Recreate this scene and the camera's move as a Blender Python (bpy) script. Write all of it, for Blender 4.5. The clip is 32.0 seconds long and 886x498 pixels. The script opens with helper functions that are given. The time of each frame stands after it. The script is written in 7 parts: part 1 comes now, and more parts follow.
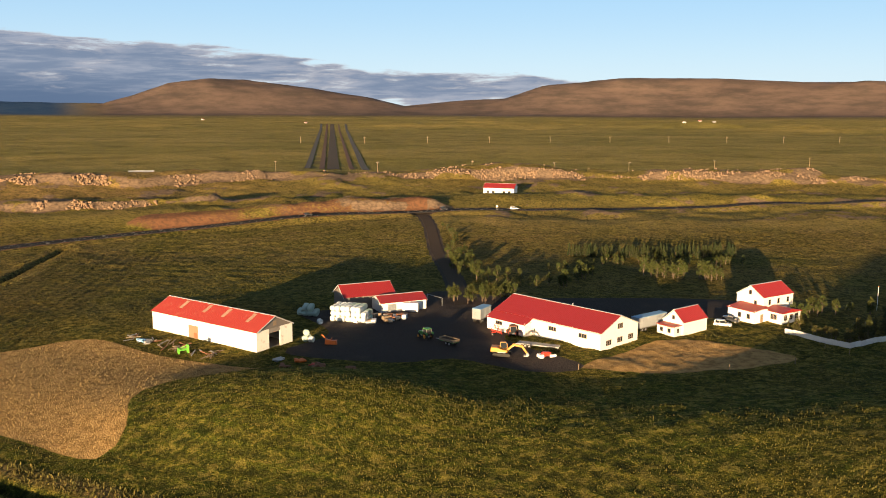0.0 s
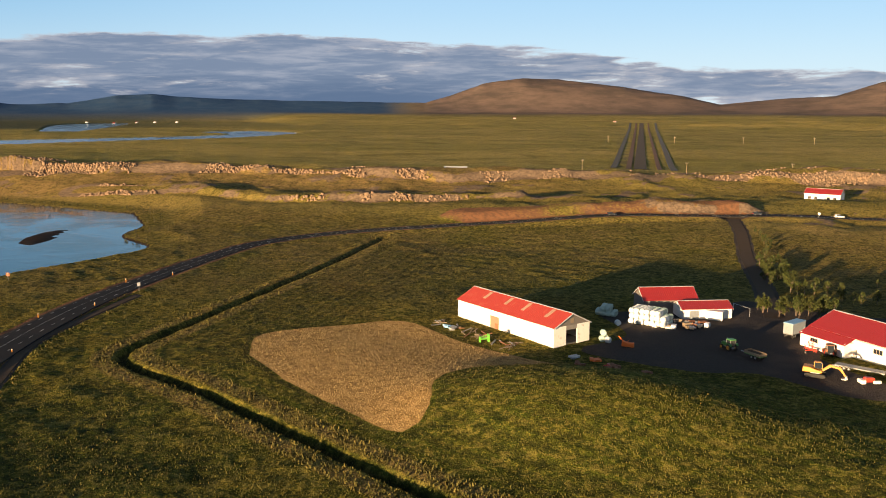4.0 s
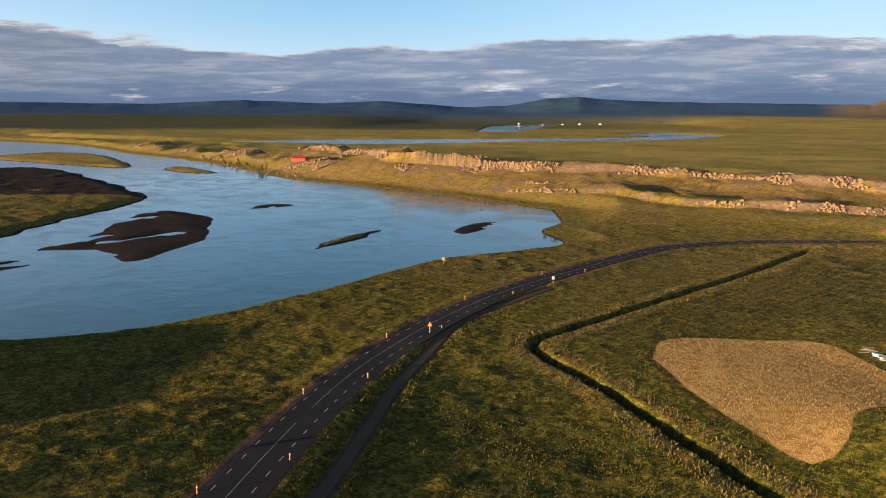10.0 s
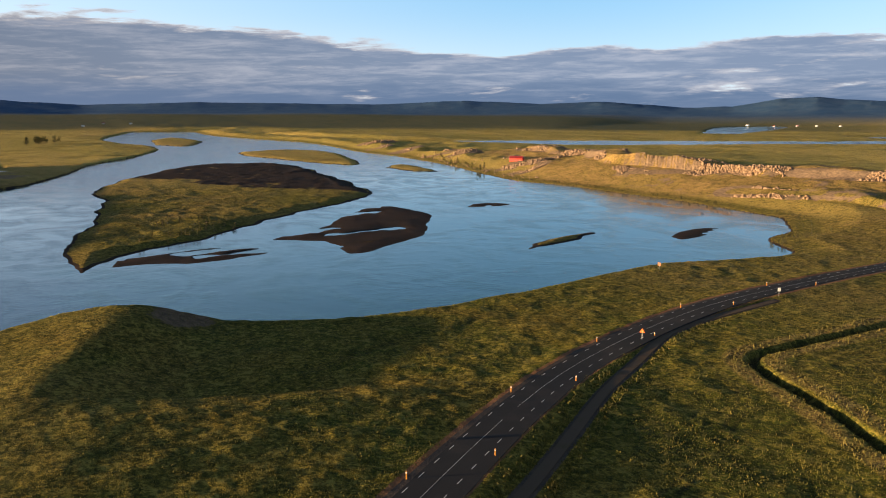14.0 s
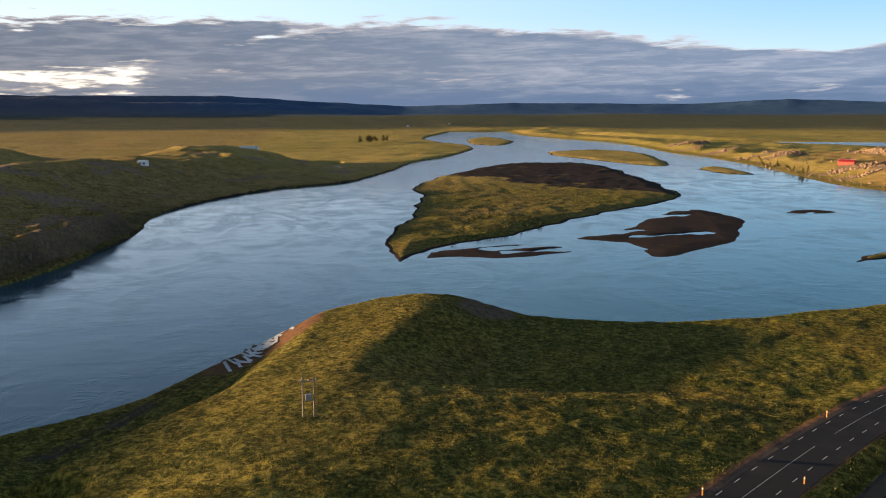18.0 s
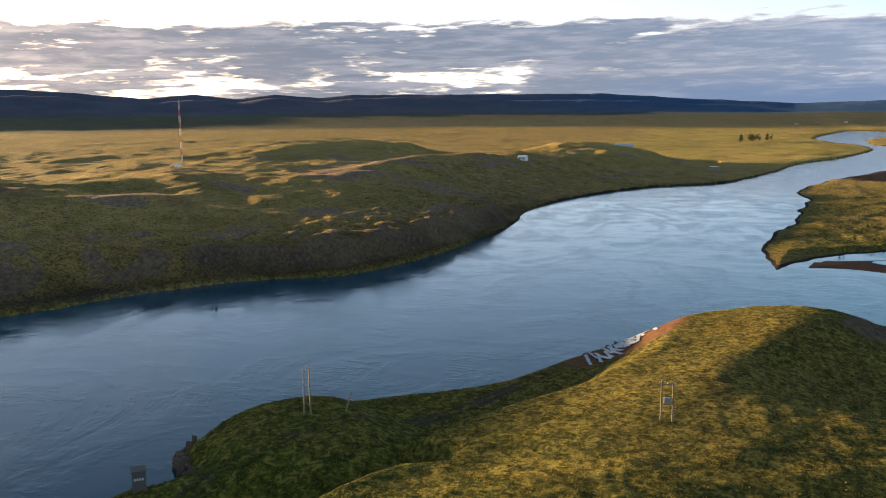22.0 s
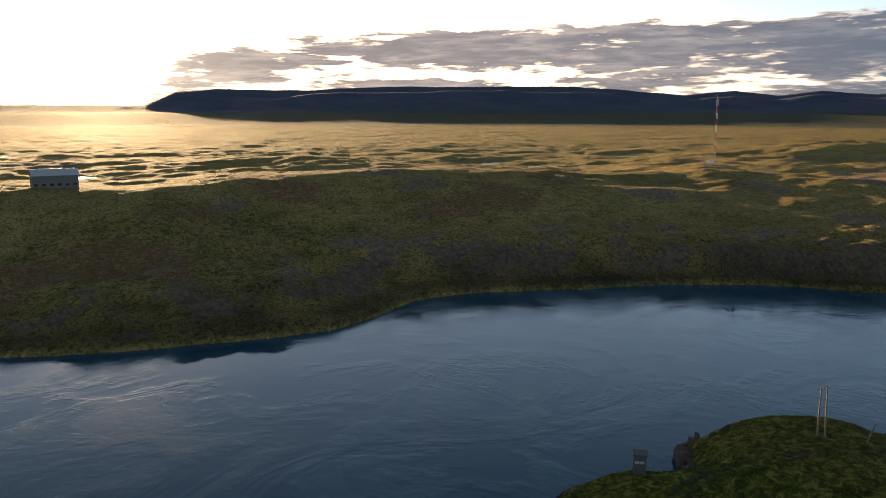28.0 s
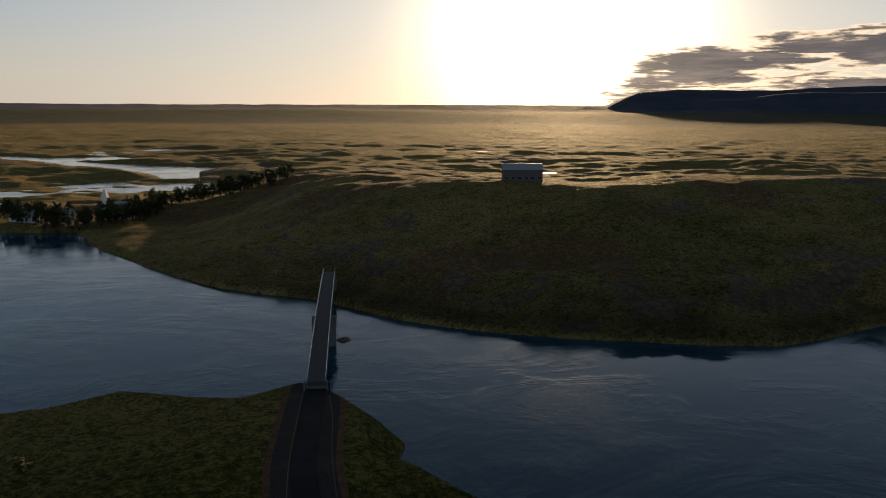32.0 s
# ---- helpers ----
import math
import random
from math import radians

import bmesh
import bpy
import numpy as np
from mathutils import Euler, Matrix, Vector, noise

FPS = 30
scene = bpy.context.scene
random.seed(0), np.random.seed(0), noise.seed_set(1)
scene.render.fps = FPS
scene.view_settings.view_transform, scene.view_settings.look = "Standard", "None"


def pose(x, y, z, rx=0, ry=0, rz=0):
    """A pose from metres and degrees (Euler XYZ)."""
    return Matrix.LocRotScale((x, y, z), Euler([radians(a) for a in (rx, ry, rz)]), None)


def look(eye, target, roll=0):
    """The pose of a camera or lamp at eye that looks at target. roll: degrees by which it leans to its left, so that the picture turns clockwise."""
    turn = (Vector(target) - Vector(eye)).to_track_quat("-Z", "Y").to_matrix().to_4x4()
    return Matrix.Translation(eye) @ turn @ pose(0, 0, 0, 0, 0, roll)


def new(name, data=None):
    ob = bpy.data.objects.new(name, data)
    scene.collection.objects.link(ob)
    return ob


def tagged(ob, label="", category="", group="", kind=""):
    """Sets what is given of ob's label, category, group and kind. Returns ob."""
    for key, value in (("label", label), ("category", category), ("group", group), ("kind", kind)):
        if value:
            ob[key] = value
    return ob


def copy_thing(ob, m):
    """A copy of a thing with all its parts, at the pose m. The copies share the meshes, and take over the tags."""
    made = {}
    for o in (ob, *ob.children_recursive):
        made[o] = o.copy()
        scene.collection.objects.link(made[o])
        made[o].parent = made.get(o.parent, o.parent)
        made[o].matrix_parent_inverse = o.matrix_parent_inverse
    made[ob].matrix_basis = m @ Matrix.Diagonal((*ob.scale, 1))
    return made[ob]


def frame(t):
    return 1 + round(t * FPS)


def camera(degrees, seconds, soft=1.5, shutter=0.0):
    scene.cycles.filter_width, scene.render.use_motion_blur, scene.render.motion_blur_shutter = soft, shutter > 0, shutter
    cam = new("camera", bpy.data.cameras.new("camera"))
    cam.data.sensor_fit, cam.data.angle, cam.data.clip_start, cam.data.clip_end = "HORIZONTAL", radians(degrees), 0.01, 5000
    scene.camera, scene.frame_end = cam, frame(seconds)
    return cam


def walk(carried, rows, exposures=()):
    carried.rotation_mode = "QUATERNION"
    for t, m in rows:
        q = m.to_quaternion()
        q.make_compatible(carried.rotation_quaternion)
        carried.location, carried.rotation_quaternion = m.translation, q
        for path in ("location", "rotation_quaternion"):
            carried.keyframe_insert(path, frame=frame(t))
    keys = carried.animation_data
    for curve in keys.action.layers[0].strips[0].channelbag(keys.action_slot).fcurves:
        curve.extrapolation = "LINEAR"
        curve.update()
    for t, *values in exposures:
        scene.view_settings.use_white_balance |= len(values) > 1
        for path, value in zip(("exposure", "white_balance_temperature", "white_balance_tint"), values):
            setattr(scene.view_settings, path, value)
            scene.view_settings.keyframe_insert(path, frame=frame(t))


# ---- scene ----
cam = camera(54.6, 32.0, soft=1.0)
EYE = Vector((0.0, 0.0, 60.0))
EXPOSURES = [(0.0, 1.5), (6.0, 1.5), (10.0, 1.65), (13.0, 1.75), (18.0, 1.85), (20.0, 2.1), (22.0, 2.25), (25.0, 2.15), (28.0, 1.65), (32.0, 0.32)]
# seconds, yaw to the left from +y, pitch, roll: the drone hovers and pans
PAN = [
    (0, 0.44, -9.22, 0.23),
    (0.5, 2.62, -9.23, 0.17),
    (1, 5.02, -9.24, 0.21),
    (1.5, 7.74, -9.27, 0.19),
    (2, 10.52, -9.29, 0.19),
    (2.5, 13.08, -9.32, 0.16),
    (3, 15.57, -9.33, 0.16),
    (3.5, 18.15, -9.34, 0.16),
    (5.5, 27.84, -9.35, 0.16),
    (6, 30.41, -9.32, 0.18),
    (6.5, 33.00, -9.31, 0.19),
    (7, 35.37, -9.30, 0.22),
    (7.5, 37.64, -9.28, 0.24),
    (8, 39.81, -9.26, 0.25),
    (8.5, 41.92, -9.28, 0.22),
    (9, 43.94, -9.28, 0.20),
    (9.5, 45.95, -9.28, 0.16),
    (10, 47.97, -9.26, 0.12),
    (10.5, 49.96, -9.25, 0.15),
    (11, 51.96, -9.24, 0.12),
    (11.5, 53.91, -9.23, 0.14),
    (12, 55.78, -9.22, 0.12),
    (12.5, 57.53, -9.23, 0.13),
    (13, 59.16, -9.22, 0.07),
    (13.5, 60.53, -9.24, 0.11),
    (15.5, 69.62, -9.26, 0.03),
    (16, 72.16, -9.26, -0.08),
    (16.5, 74.88, -9.25, -0.14),
    (17, 77.60, -9.25, -0.18),
    (17.5, 80.10, -9.23, -0.19),
    (18, 82.61, -9.24, -0.22),
    (18.5, 85.21, -9.26, -0.21),
    (19, 88.07, -9.26, -0.26),
    (19.5, 90.91, -9.26, -0.29),
    (20, 94.02, -9.27, -0.30),
    (20.5, 96.97, -9.29, -0.17),
    (21, 99.85, -9.29, -0.29),
    (21.5, 103.17, -9.28, -0.28),
    (22, 107.12, -9.29, -0.34),
    (22.5, 110.88, -9.30, -0.33),
    (23, 113.72, -9.32, -0.29),
    (23.5, 116.60, -9.34, -0.25),
    (24, 119.48, -9.37, -0.21),
    (24.5, 122.35, -9.38, -0.19),
    (25, 124.98, -9.38, -0.10),
    (25.5, 127.48, -9.38, -0.03),
    (27.5, 138.68, -9.45, 0.00),
    (28, 141.43, -9.46, 0.11),
    (28.5, 144.42, -9.48, 0.25),
    (29, 147.74, -9.51, 0.36),
    (29.5, 151.41, -9.52, 0.42),
    (30, 155.03, -9.54, 0.43),
    (30.5, 158.60, -9.51, 0.37),
    (31, 162.38, -9.52, 0.39),
    (31.5, 166.28, -9.50, 0.34),
    (32, 171.04, -9.53, 0.31),
]


def gaze(yaw, pitch):
    a, b = radians(yaw), radians(pitch)
    return EYE + 50 * Vector((-math.sin(a) * math.cos(b), math.cos(a) * math.cos(b), math.sin(b)))


walk(cam, [(t, look(EYE, gaze(yaw, pitch), roll)) for t, yaw, pitch, roll in PAN], exposures=EXPOSURES)

# ---- light ----
SUN_YAW, SUN_EL = 163.0, 4.6
SUN_DIR = Vector((-math.sin(radians(SUN_YAW)) * math.cos(radians(SUN_EL)), math.cos(radians(SUN_YAW)) * math.cos(radians(SUN_EL)), math.sin(radians(SUN_EL))))
sun = new("sun", bpy.data.lights.new("sun", "SUN"))
sun.data.energy, sun.data.angle, sun.data.color = 5.7, radians(0.6), (1.0, 0.68, 0.36)
sun.matrix_world = look((0, 0, 0), -SUN_DIR) @ Matrix.Translation((0, 0, 400))


class Nodes:
    """Short hand for a node tree."""

    def __init__(self, tree):
        self.tree = tree
        tree.nodes.clear()

    def add(self, kind, inputs=None, **settings):
        n = self.tree.nodes.new(kind)
        for k, v in settings.items():
            setattr(n, k, v)
        for k, v in (inputs or {}).items():
            self.put(n.inputs[k], v)
        return n

    def put(self, socket, v):
        if hasattr(v, "is_linked"):
            self.tree.links.new(v, socket)
        elif isinstance(v, tuple) and len(v) == 3 and socket.type == "RGBA":
            socket.default_value = (*v, 1.0)
        else:
            socket.default_value = v

    def math(self, op, a, b=0.0, c=0.0):
        n = self.add("ShaderNodeMath", operation=op)
        for i, v in enumerate((a, b, c)):
            self.put(n.inputs[i], v)
        return n.outputs[0]

    def mix(self, f, a, b, blend="MIX"):
        n = self.add("ShaderNodeMix", data_type="RGBA", blend_type=blend)
        self.put(n.inputs[0], f), self.put(n.inputs[6], a), self.put(n.inputs[7], b)
        return n.outputs[2]

    def step(self, v, lo, hi):
        n = self.add("ShaderNodeMapRange", interpolation_type="SMOOTHSTEP")
        self.put(n.inputs[0], v), self.put(n.inputs[1], lo), self.put(n.inputs[2], hi)
        return n.outputs[0]

    def noise(self, vec, scale, detail=4.0, rough=0.55, distort=0.0):
        return self.add("ShaderNodeTexNoise", {"Vector": vec, "Scale": scale, "Detail": detail, "Roughness": rough, "Distortion": distort}).outputs[0]

    def scaled(self, vec, s):
        return self.add("ShaderNodeVectorMath", {0: vec, 1: s}, operation="MULTIPLY").outputs[0]

    def dot(self, vec, s):
        return self.add("ShaderNodeVectorMath", {0: vec, 1: s}, operation="DOT_PRODUCT").outputs["Value"]


def make_world():
    w = bpy.data.worlds.new("evening_sky")
    scene.world = w
    w.use_nodes = True
    n = Nodes(w.node_tree)
    ray = n.add("ShaderNodeTexCoord").outputs["Generated"]
    sky = n.add("ShaderNodeTexSky", sky_type="NISHITA", sun_disc=False, sun_elevation=radians(SUN_EL), sun_rotation=radians(-SUN_YAW), altitude=50.0, air_density=1.0, dust_density=0.35, ozone_density=2.5).outputs[0]
    sep = n.add("ShaderNodeSeparateXYZ", {0: ray})
    z = n.math("MAXIMUM", sep.outputs[2], 0.0)
    toward = n.dot(ray, tuple(SUN_DIR))
    near_sun = n.step(toward, 0.62, 0.995)
    sun_side = n.step(toward, -0.45, 0.8)
    # bearing (degrees to the left of north) and height above the horizon, in degrees
    az = n.math("MULTIPLY", n.math("ARCTAN2", n.math("MULTIPLY", sep.outputs[0], -1.0), sep.outputs[1]), 57.29578)
    az = n.math("ADD", az, n.math("MULTIPLY", n.math("LESS_THAN", az, -90.0), 360.0))
    el = n.math("MULTIPLY", n.math("ARCSINE", sep.outputs[2]), 57.29578)
    grid = n.add("ShaderNodeCombineXYZ", {0: n.math("MULTIPLY", az, 0.21), 1: n.math("ADD", n.math("MULTIPLY", el, 0.80), n.math("MULTIPLY", az, 0.010)), 2: 0.37}).outputs[0]
    big = n.noise(n.scaled(grid, (0.6, 1.0, 1.0)), 0.9, 8.0, 0.6, 0.25)
    fine = n.noise(n.scaled(grid, (0.8, 1.5, 1.0)), 2.4, 9.0, 0.58, 0.3)
    folds = n.noise(n.scaled(grid, (0.6, 1.5, 1.0)), 1.5, 9.0, 0.64, 0.3)
    # the top of the cloud bank rises and falls along the horizon
    ramp = n.add("ShaderNodeValToRGB", {0: n.math("DIVIDE", n.math("ADD", az, 30.0), 210.0)})
    ramp.color_ramp.interpolation = "B_SPLINE"
    stops = [(-30, 1.4), (-12, 2.4), (6, 3.4), (20, 4.2), (33, 4.9), (48, 4.7), (57, 3.3), (68, 4.3), (86, 6.0), (100, 5.7), (124, 5.5), (146, 4.9), (156, 4.0), (163, 2.2), (175, 0.4)]
    for k, (a, h) in enumerate(stops):
        e = ramp.color_ramp.elements[k] if k < 2 else ramp.color_ramp.elements.new(1.0)
        e.position, e.color = (a + 30) / 210, (h / 8, h / 8, h / 8, 1)
    edge = n.math("SUBTRACT", n.math("MULTIPLY", ramp.outputs[0], 8.0), el)
    body = n.math("MULTIPLY", n.step(edge, -0.9, 1.3), 0.62)
    # gaps low over the horizon, wider towards the sun, and thin streaks in the north
    low = n.math("MULTIPLY", n.step(el, 0.0, 0.9), n.math("SUBTRACT", 1.0, n.step(el, 2.1, 3.3)))
    gaps = n.math("MULTIPLY", n.math("ADD", n.math("MULTIPLY", n.step(az, 88.0, 108.0), 0.19), n.math("MULTIPLY", n.math("MULTIPLY", n.step(az, 38.0, 50.0), n.math("SUBTRACT", 1.0, n.step(az, 60.0, 70.0))), 0.04)), low)
    thin = n.math("ADD", n.math("MULTIPLY", n.math("SUBTRACT", 1.0, n.step(az, 2.0, 26.0)), 0.22), n.math("MULTIPLY", n.step(az, 155.0, 168.0), 0.3))
    dens = n.math("SUBTRACT", n.math("ADD", body, n.math("ADD", n.math("MULTIPLY", n.math("SUBTRACT", big, 0.5), 1.25), n.math("MULTIPLY", n.math("SUBTRACT", fine, 0.5), n.math("ADD", 0.42, n.math("MULTIPLY", n.step(az, 88.0, 108.0), 0.45))))), n.math("ADD", gaps, thin))
    mask = n.step(dens, 0.24, 0.40)
    core = n.step(dens, 0.28, 0.48)
    lit = n.mix(near_sun, n.mix(sun_side, (0.20, 0.19, 0.20), (0.20, 0.17, 0.15)), (1.3, 0.95, 0.62))
    dark = n.mix(near_sun, n.mix(sun_side, (0.068, 0.088, 0.130), (0.036, 0.044, 0.062)), (0.085, 0.074, 0.078))
    half = n.mix(near_sun, n.mix(sun_side, (0.140, 0.150, 0.182), (0.078, 0.080, 0.096)), (0.22, 0.175, 0.155))
    dark = n.mix(n.math("MULTIPLY", n.step(n.math("ADD", n.math("MULTIPLY", folds, 0.7), n.math("MULTIPLY", fine, 0.3)), 0.43, 0.66), 0.9), dark, half)
    # under the bank the air is deep blue, away from the sun
    under = n.math("MULTIPLY", n.math("SUBTRACT", 1.0, n.step(n.math("ADD", el, n.math("MULTIPLY", n.math("SUBTRACT", folds, 0.5), 2.2)), 0.5, 2.4)), n.math("MULTIPLY", n.step(az, 8.0, 26.0), n.math("SUBTRACT", 1.0, n.step(az, 88.0, 104.0))))
    dark = n.mix(n.math("MULTIPLY", under, 0.85), dark, (0.026, 0.046, 0.088))
    cloud = n.mix(core, lit, dark)
    # clear sky: the model's light with a pale low band, whiter on the sun's side, and the haze round the sun
    clear = n.mix(1.0, sky, (0.014, 0.014, 0.018), "MULTIPLY")
    pale = n.mix(n.step(z, 0.0, 0.14), (0.185, 0.245, 0.290), (0.076, 0.162, 0.248))
    white = n.mix(n.step(z, 0.02, 0.11), (0.37, 0.325, 0.275), (0.225, 0.265, 0.305))
    white = n.mix(n.step(z, 0.12, 0.25), white, (0.135, 0.190, 0.252))
    white = n.mix(n.step(z, 0.22, 0.55), white, (0.006, 0.012, 0.022))
    pale = n.mix(n.step(z, 0.12, 0.45), pale, (0.006, 0.012, 0.022))
    pale = n.mix(n.math("MULTIPLY", n.math("SUBTRACT", 1.0, n.step(az, 25.0, 60.0)), 0.25), pale, (0.30, 0.36, 0.40))
    pale = n.mix(sun_side, pale, white)
    clear = n.mix(1.0, clear, n.mix(n.math("MULTIPLY", near_sun, n.math("SUBTRACT", 0.7, n.math("MULTIPLY", n.step(z, 0.07, 0.24), 0.62))), pale, (0.44, 0.43, 0.40)), "ADD")
    halo = n.math("POWER", n.math("MAXIMUM", toward, 0.0), 170.0)
    wide = n.math("POWER", n.math("MAXIMUM", toward, 0.0), 16.0)
    wide = n.math("MULTIPLY", wide, n.math("SUBTRACT", 1.0, n.math("MULTIPLY", n.step(z, 0.09, 0.32), 0.9)))
    glow = n.mix(1.0, n.mix(halo, (0, 0, 0), (3.8, 3.0, 1.9)), n.mix(wide, (0, 0, 0), (0.26, 0.18, 0.09)), "ADD")
    clear = n.mix(1.0, clear, glow, "ADD")
    out = n.mix(n.math("MULTIPLY", mask, 0.95), clear, cloud)
    bg = n.add("ShaderNodeBackground", {"Color": out, "Strength": 1.0})
    n.add("ShaderNodeOutputWorld", {"Surface": bg.outputs[0]})


make_world()

# ---- materials ----
def material(name, build):
    m = bpy.data.materials.new(name)
    m.use_nodes = True
    n = Nodes(m.node_tree)
    n.add("ShaderNodeOutputMaterial", {"Surface": build(n)})
    return m


def surface(n, color, rough=0.8, bump=None, strength=0.3, distance=0.1, metal=0.0, spec=0.5, **more):
    ins = {"Base Color": color, "Roughness": rough, "Metallic": metal, "Specular IOR Level": spec, **more}
    if bump is not None:
        ins["Normal"] = n.add("ShaderNodeBump", {"Height": bump, "Strength": strength, "Distance": distance}).outputs[0]
    return n.add("ShaderNodeBsdfPrincipled", ins).outputs[0]


def place(n):
    return n.add("ShaderNodeNewGeometry").outputs["Position"]


def worn(name, color, rough=0.6, metal=0.0, scale=1.2, dirt=0.25, dirt_color=(0.09, 0.07, 0.05), bump=0.1, spec=0.5):
    """A painted or plain surface with grain, stains and a slight change from piece to piece."""

    def build(n):
        at = n.add("ShaderNodeTexCoord").outputs["Object"]
        fine, wide = n.noise(at, scale * 9, 4.0), n.noise(at, scale, 5.0, 0.6, 0.3)
        rnd = n.add("ShaderNodeObjectInfo").outputs["Random"]
        tone = n.math("ADD", 0.84, n.math("ADD", n.math("MULTIPLY", fine, 0.18), n.math("MULTIPLY", rnd, 0.14)))
        col = n.mix(1.0, color, n.add("ShaderNodeCombineColor", {0: tone, 1: tone, 2: tone}).outputs[0], "MULTIPLY")
        col = n.mix(n.math("MULTIPLY", n.step(wide, 0.52, 0.78), dirt), col, dirt_color)
        return surface(n, col, n.math("ADD", rough - 0.08, n.math("MULTIPLY", wide, 0.16)), fine, bump, 0.02, metal, spec)

    return material(name, build)


def make_ground():
    def build(n):
        at = place(n)
        a = n.add("ShaderNodeAttribute", attribute_name="zone_a")
        b = n.add("ShaderNodeAttribute", attribute_name="zone_b")
        sa = n.add("ShaderNodeSeparateColor", {0: a.outputs["Color"]})
        sb = n.add("ShaderNodeSeparateColor", {0: b.outputs["Color"]})
        rock, bare, hay, sand = sa.outputs[0], sa.outputs[1], sa.outputs[2], a.outputs["Alpha"]
        gravel, lush, plain, dark_wet = sb.outputs[0], sb.outputs[1], sb.outputs[2], b.outputs["Alpha"]
        c = n.add("ShaderNodeAttribute", attribute_name="zone_c")
        sc = n.add("ShaderNodeSeparateColor", {0: c.outputs["Color"]})
        tuft = n.noise(at, 0.48, 3.0, 0.65, 0.8)
        tiny, small, mid, wide = n.noise(at, 2.6, 3.0, 0.7), n.noise(at, 0.55, 4.0, 0.65), n.noise(at, 0.085, 5.0, 0.6, 0.5), n.noise(at, 0.013, 5.0, 0.6, 0.8)
        far = n.noise(n.scaled(at, (0.0022, 0.006, 0.01)), 1.0, 7.0, 0.68, 0.6)
        # grass: green, olive and straw mixed at several sizes, with near-black gaps
        grass = n.mix(n.step(mid, 0.36, 0.66), (0.070, 0.082, 0.011), (0.155, 0.120, 0.019))
        grass = n.mix(n.math("MULTIPLY", n.step(small, 0.46, 0.66), 0.75), grass, (0.180, 0.135, 0.030))
        grass = n.mix(n.math("MULTIPLY", n.step(tiny, 0.46, 0.66), 0.7), grass, (0.035, 0.05, 0.012))
        grass = n.mix(n.math("MULTIPLY", n.step(wide, 0.5, 0.68), 0.5), grass, (0.165, 0.100, 0.022))
        lushy = n.mix(n.step(small, 0.4, 0.65), (0.054, 0.080, 0.009), (0.118, 0.124, 0.015))
        grass = n.mix(n.math("MULTIPLY", lush, 0.85), grass, lushy)
        moor = n.mix(n.step(far, 0.38, 0.66), (0.36, 0.29, 0.080), (0.54, 0.39, 0.12))
        moor = n.mix(n.math("MULTIPLY", n.step(wide, 0.46, 0.7), 0.6), moor, (0.125, 0.100, 0.024))
        grass = n.mix(plain, grass, moor)
        dry = n.mix(n.step(mid, 0.35, 0.65), (0.42, 0.255, 0.115), (0.22, 0.145, 0.058))
        grass = n.mix(n.math("MULTIPLY", sc.outputs[0], 0.85), grass, dry)
        grain, clump = n.noise(at, 1.1, 4.0, 0.75), n.noise(at, 0.21, 5.0, 0.7, 0.4)
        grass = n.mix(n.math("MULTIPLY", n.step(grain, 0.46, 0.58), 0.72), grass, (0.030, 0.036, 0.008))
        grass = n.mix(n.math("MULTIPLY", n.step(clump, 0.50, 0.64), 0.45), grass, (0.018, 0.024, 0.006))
        grass = n.mix(n.math("MULTIPLY", n.math("SUBTRACT", 1.0, n.step(grain, 0.34, 0.47)), 0.6), grass, (0.29, 0.225, 0.045))
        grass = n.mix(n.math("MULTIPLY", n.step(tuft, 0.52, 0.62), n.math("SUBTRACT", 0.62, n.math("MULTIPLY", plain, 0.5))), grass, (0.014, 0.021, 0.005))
        grass = n.mix(n.math("MULTIPLY", n.math("SUBTRACT", 1.0, n.step(tuft, 0.38, 0.46)), 0.5), grass, (0.27, 0.215, 0.050))
        # far plain: shade of the clouds put into the grass colour
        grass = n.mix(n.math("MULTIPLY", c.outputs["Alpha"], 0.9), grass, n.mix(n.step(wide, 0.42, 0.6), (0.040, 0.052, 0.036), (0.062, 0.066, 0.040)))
        # far hills: haze and cloud shade are put into a blue base colour
        hazy_blue = n.mix(n.step(wide, 0.4, 0.65), (0.030, 0.068, 0.140), (0.046, 0.084, 0.150))
        grass = n.mix(sc.outputs[1], grass, hazy_blue)
        heath = n.mix(n.step(n.noise(n.scaled(at, (0.006, 0.006, 0.03)), 1.0, 6.0, 0.7), 0.35, 0.65), (0.150, 0.108, 0.090), (0.085, 0.068, 0.060))
        grass = n.mix(sc.outputs[2], grass, heath)
        stalk = n.mix(n.step(small, 0.36, 0.68), (0.46, 0.290, 0.115), (0.24, 0.145, 0.055))
        stalk = n.mix(n.math("MULTIPLY", n.step(tiny, 0.46, 0.7), 0.6), stalk, (0.34, 0.24, 0.105))
        col = n.mix(n.step(n.math("ADD", hay, n.math("MULTIPLY", n.math("SUBTRACT", small, 0.5), 0.5)), 0.4, 0.6), grass, stalk)
        soil = n.mix(n.step(small, 0.35, 0.7), (0.21, 0.105, 0.055), (0.12, 0.065, 0.04))
        col = n.mix(n.step(n.math("ADD", bare, n.math("MULTIPLY", n.math("SUBTRACT", small, 0.5), 0.7)), 0.35, 0.6), col, soil)
        vor = n.add("ShaderNodeTexVoronoi", {"Vector": n.scaled(at, (0.22, 0.22, 0.5)), "Scale": 1.0}, feature="DISTANCE_TO_EDGE").outputs[0]
        stone = n.mix(n.step(small, 0.35, 0.7), (0.25, 0.175, 0.115), (0.12, 0.088, 0.062))
        stone = n.mix(n.math("MULTIPLY", n.math("SUBTRACT", 1.0, n.step(vor, 0.0, 0.12)), 0.35), stone, (0.05, 0.04, 0.03))
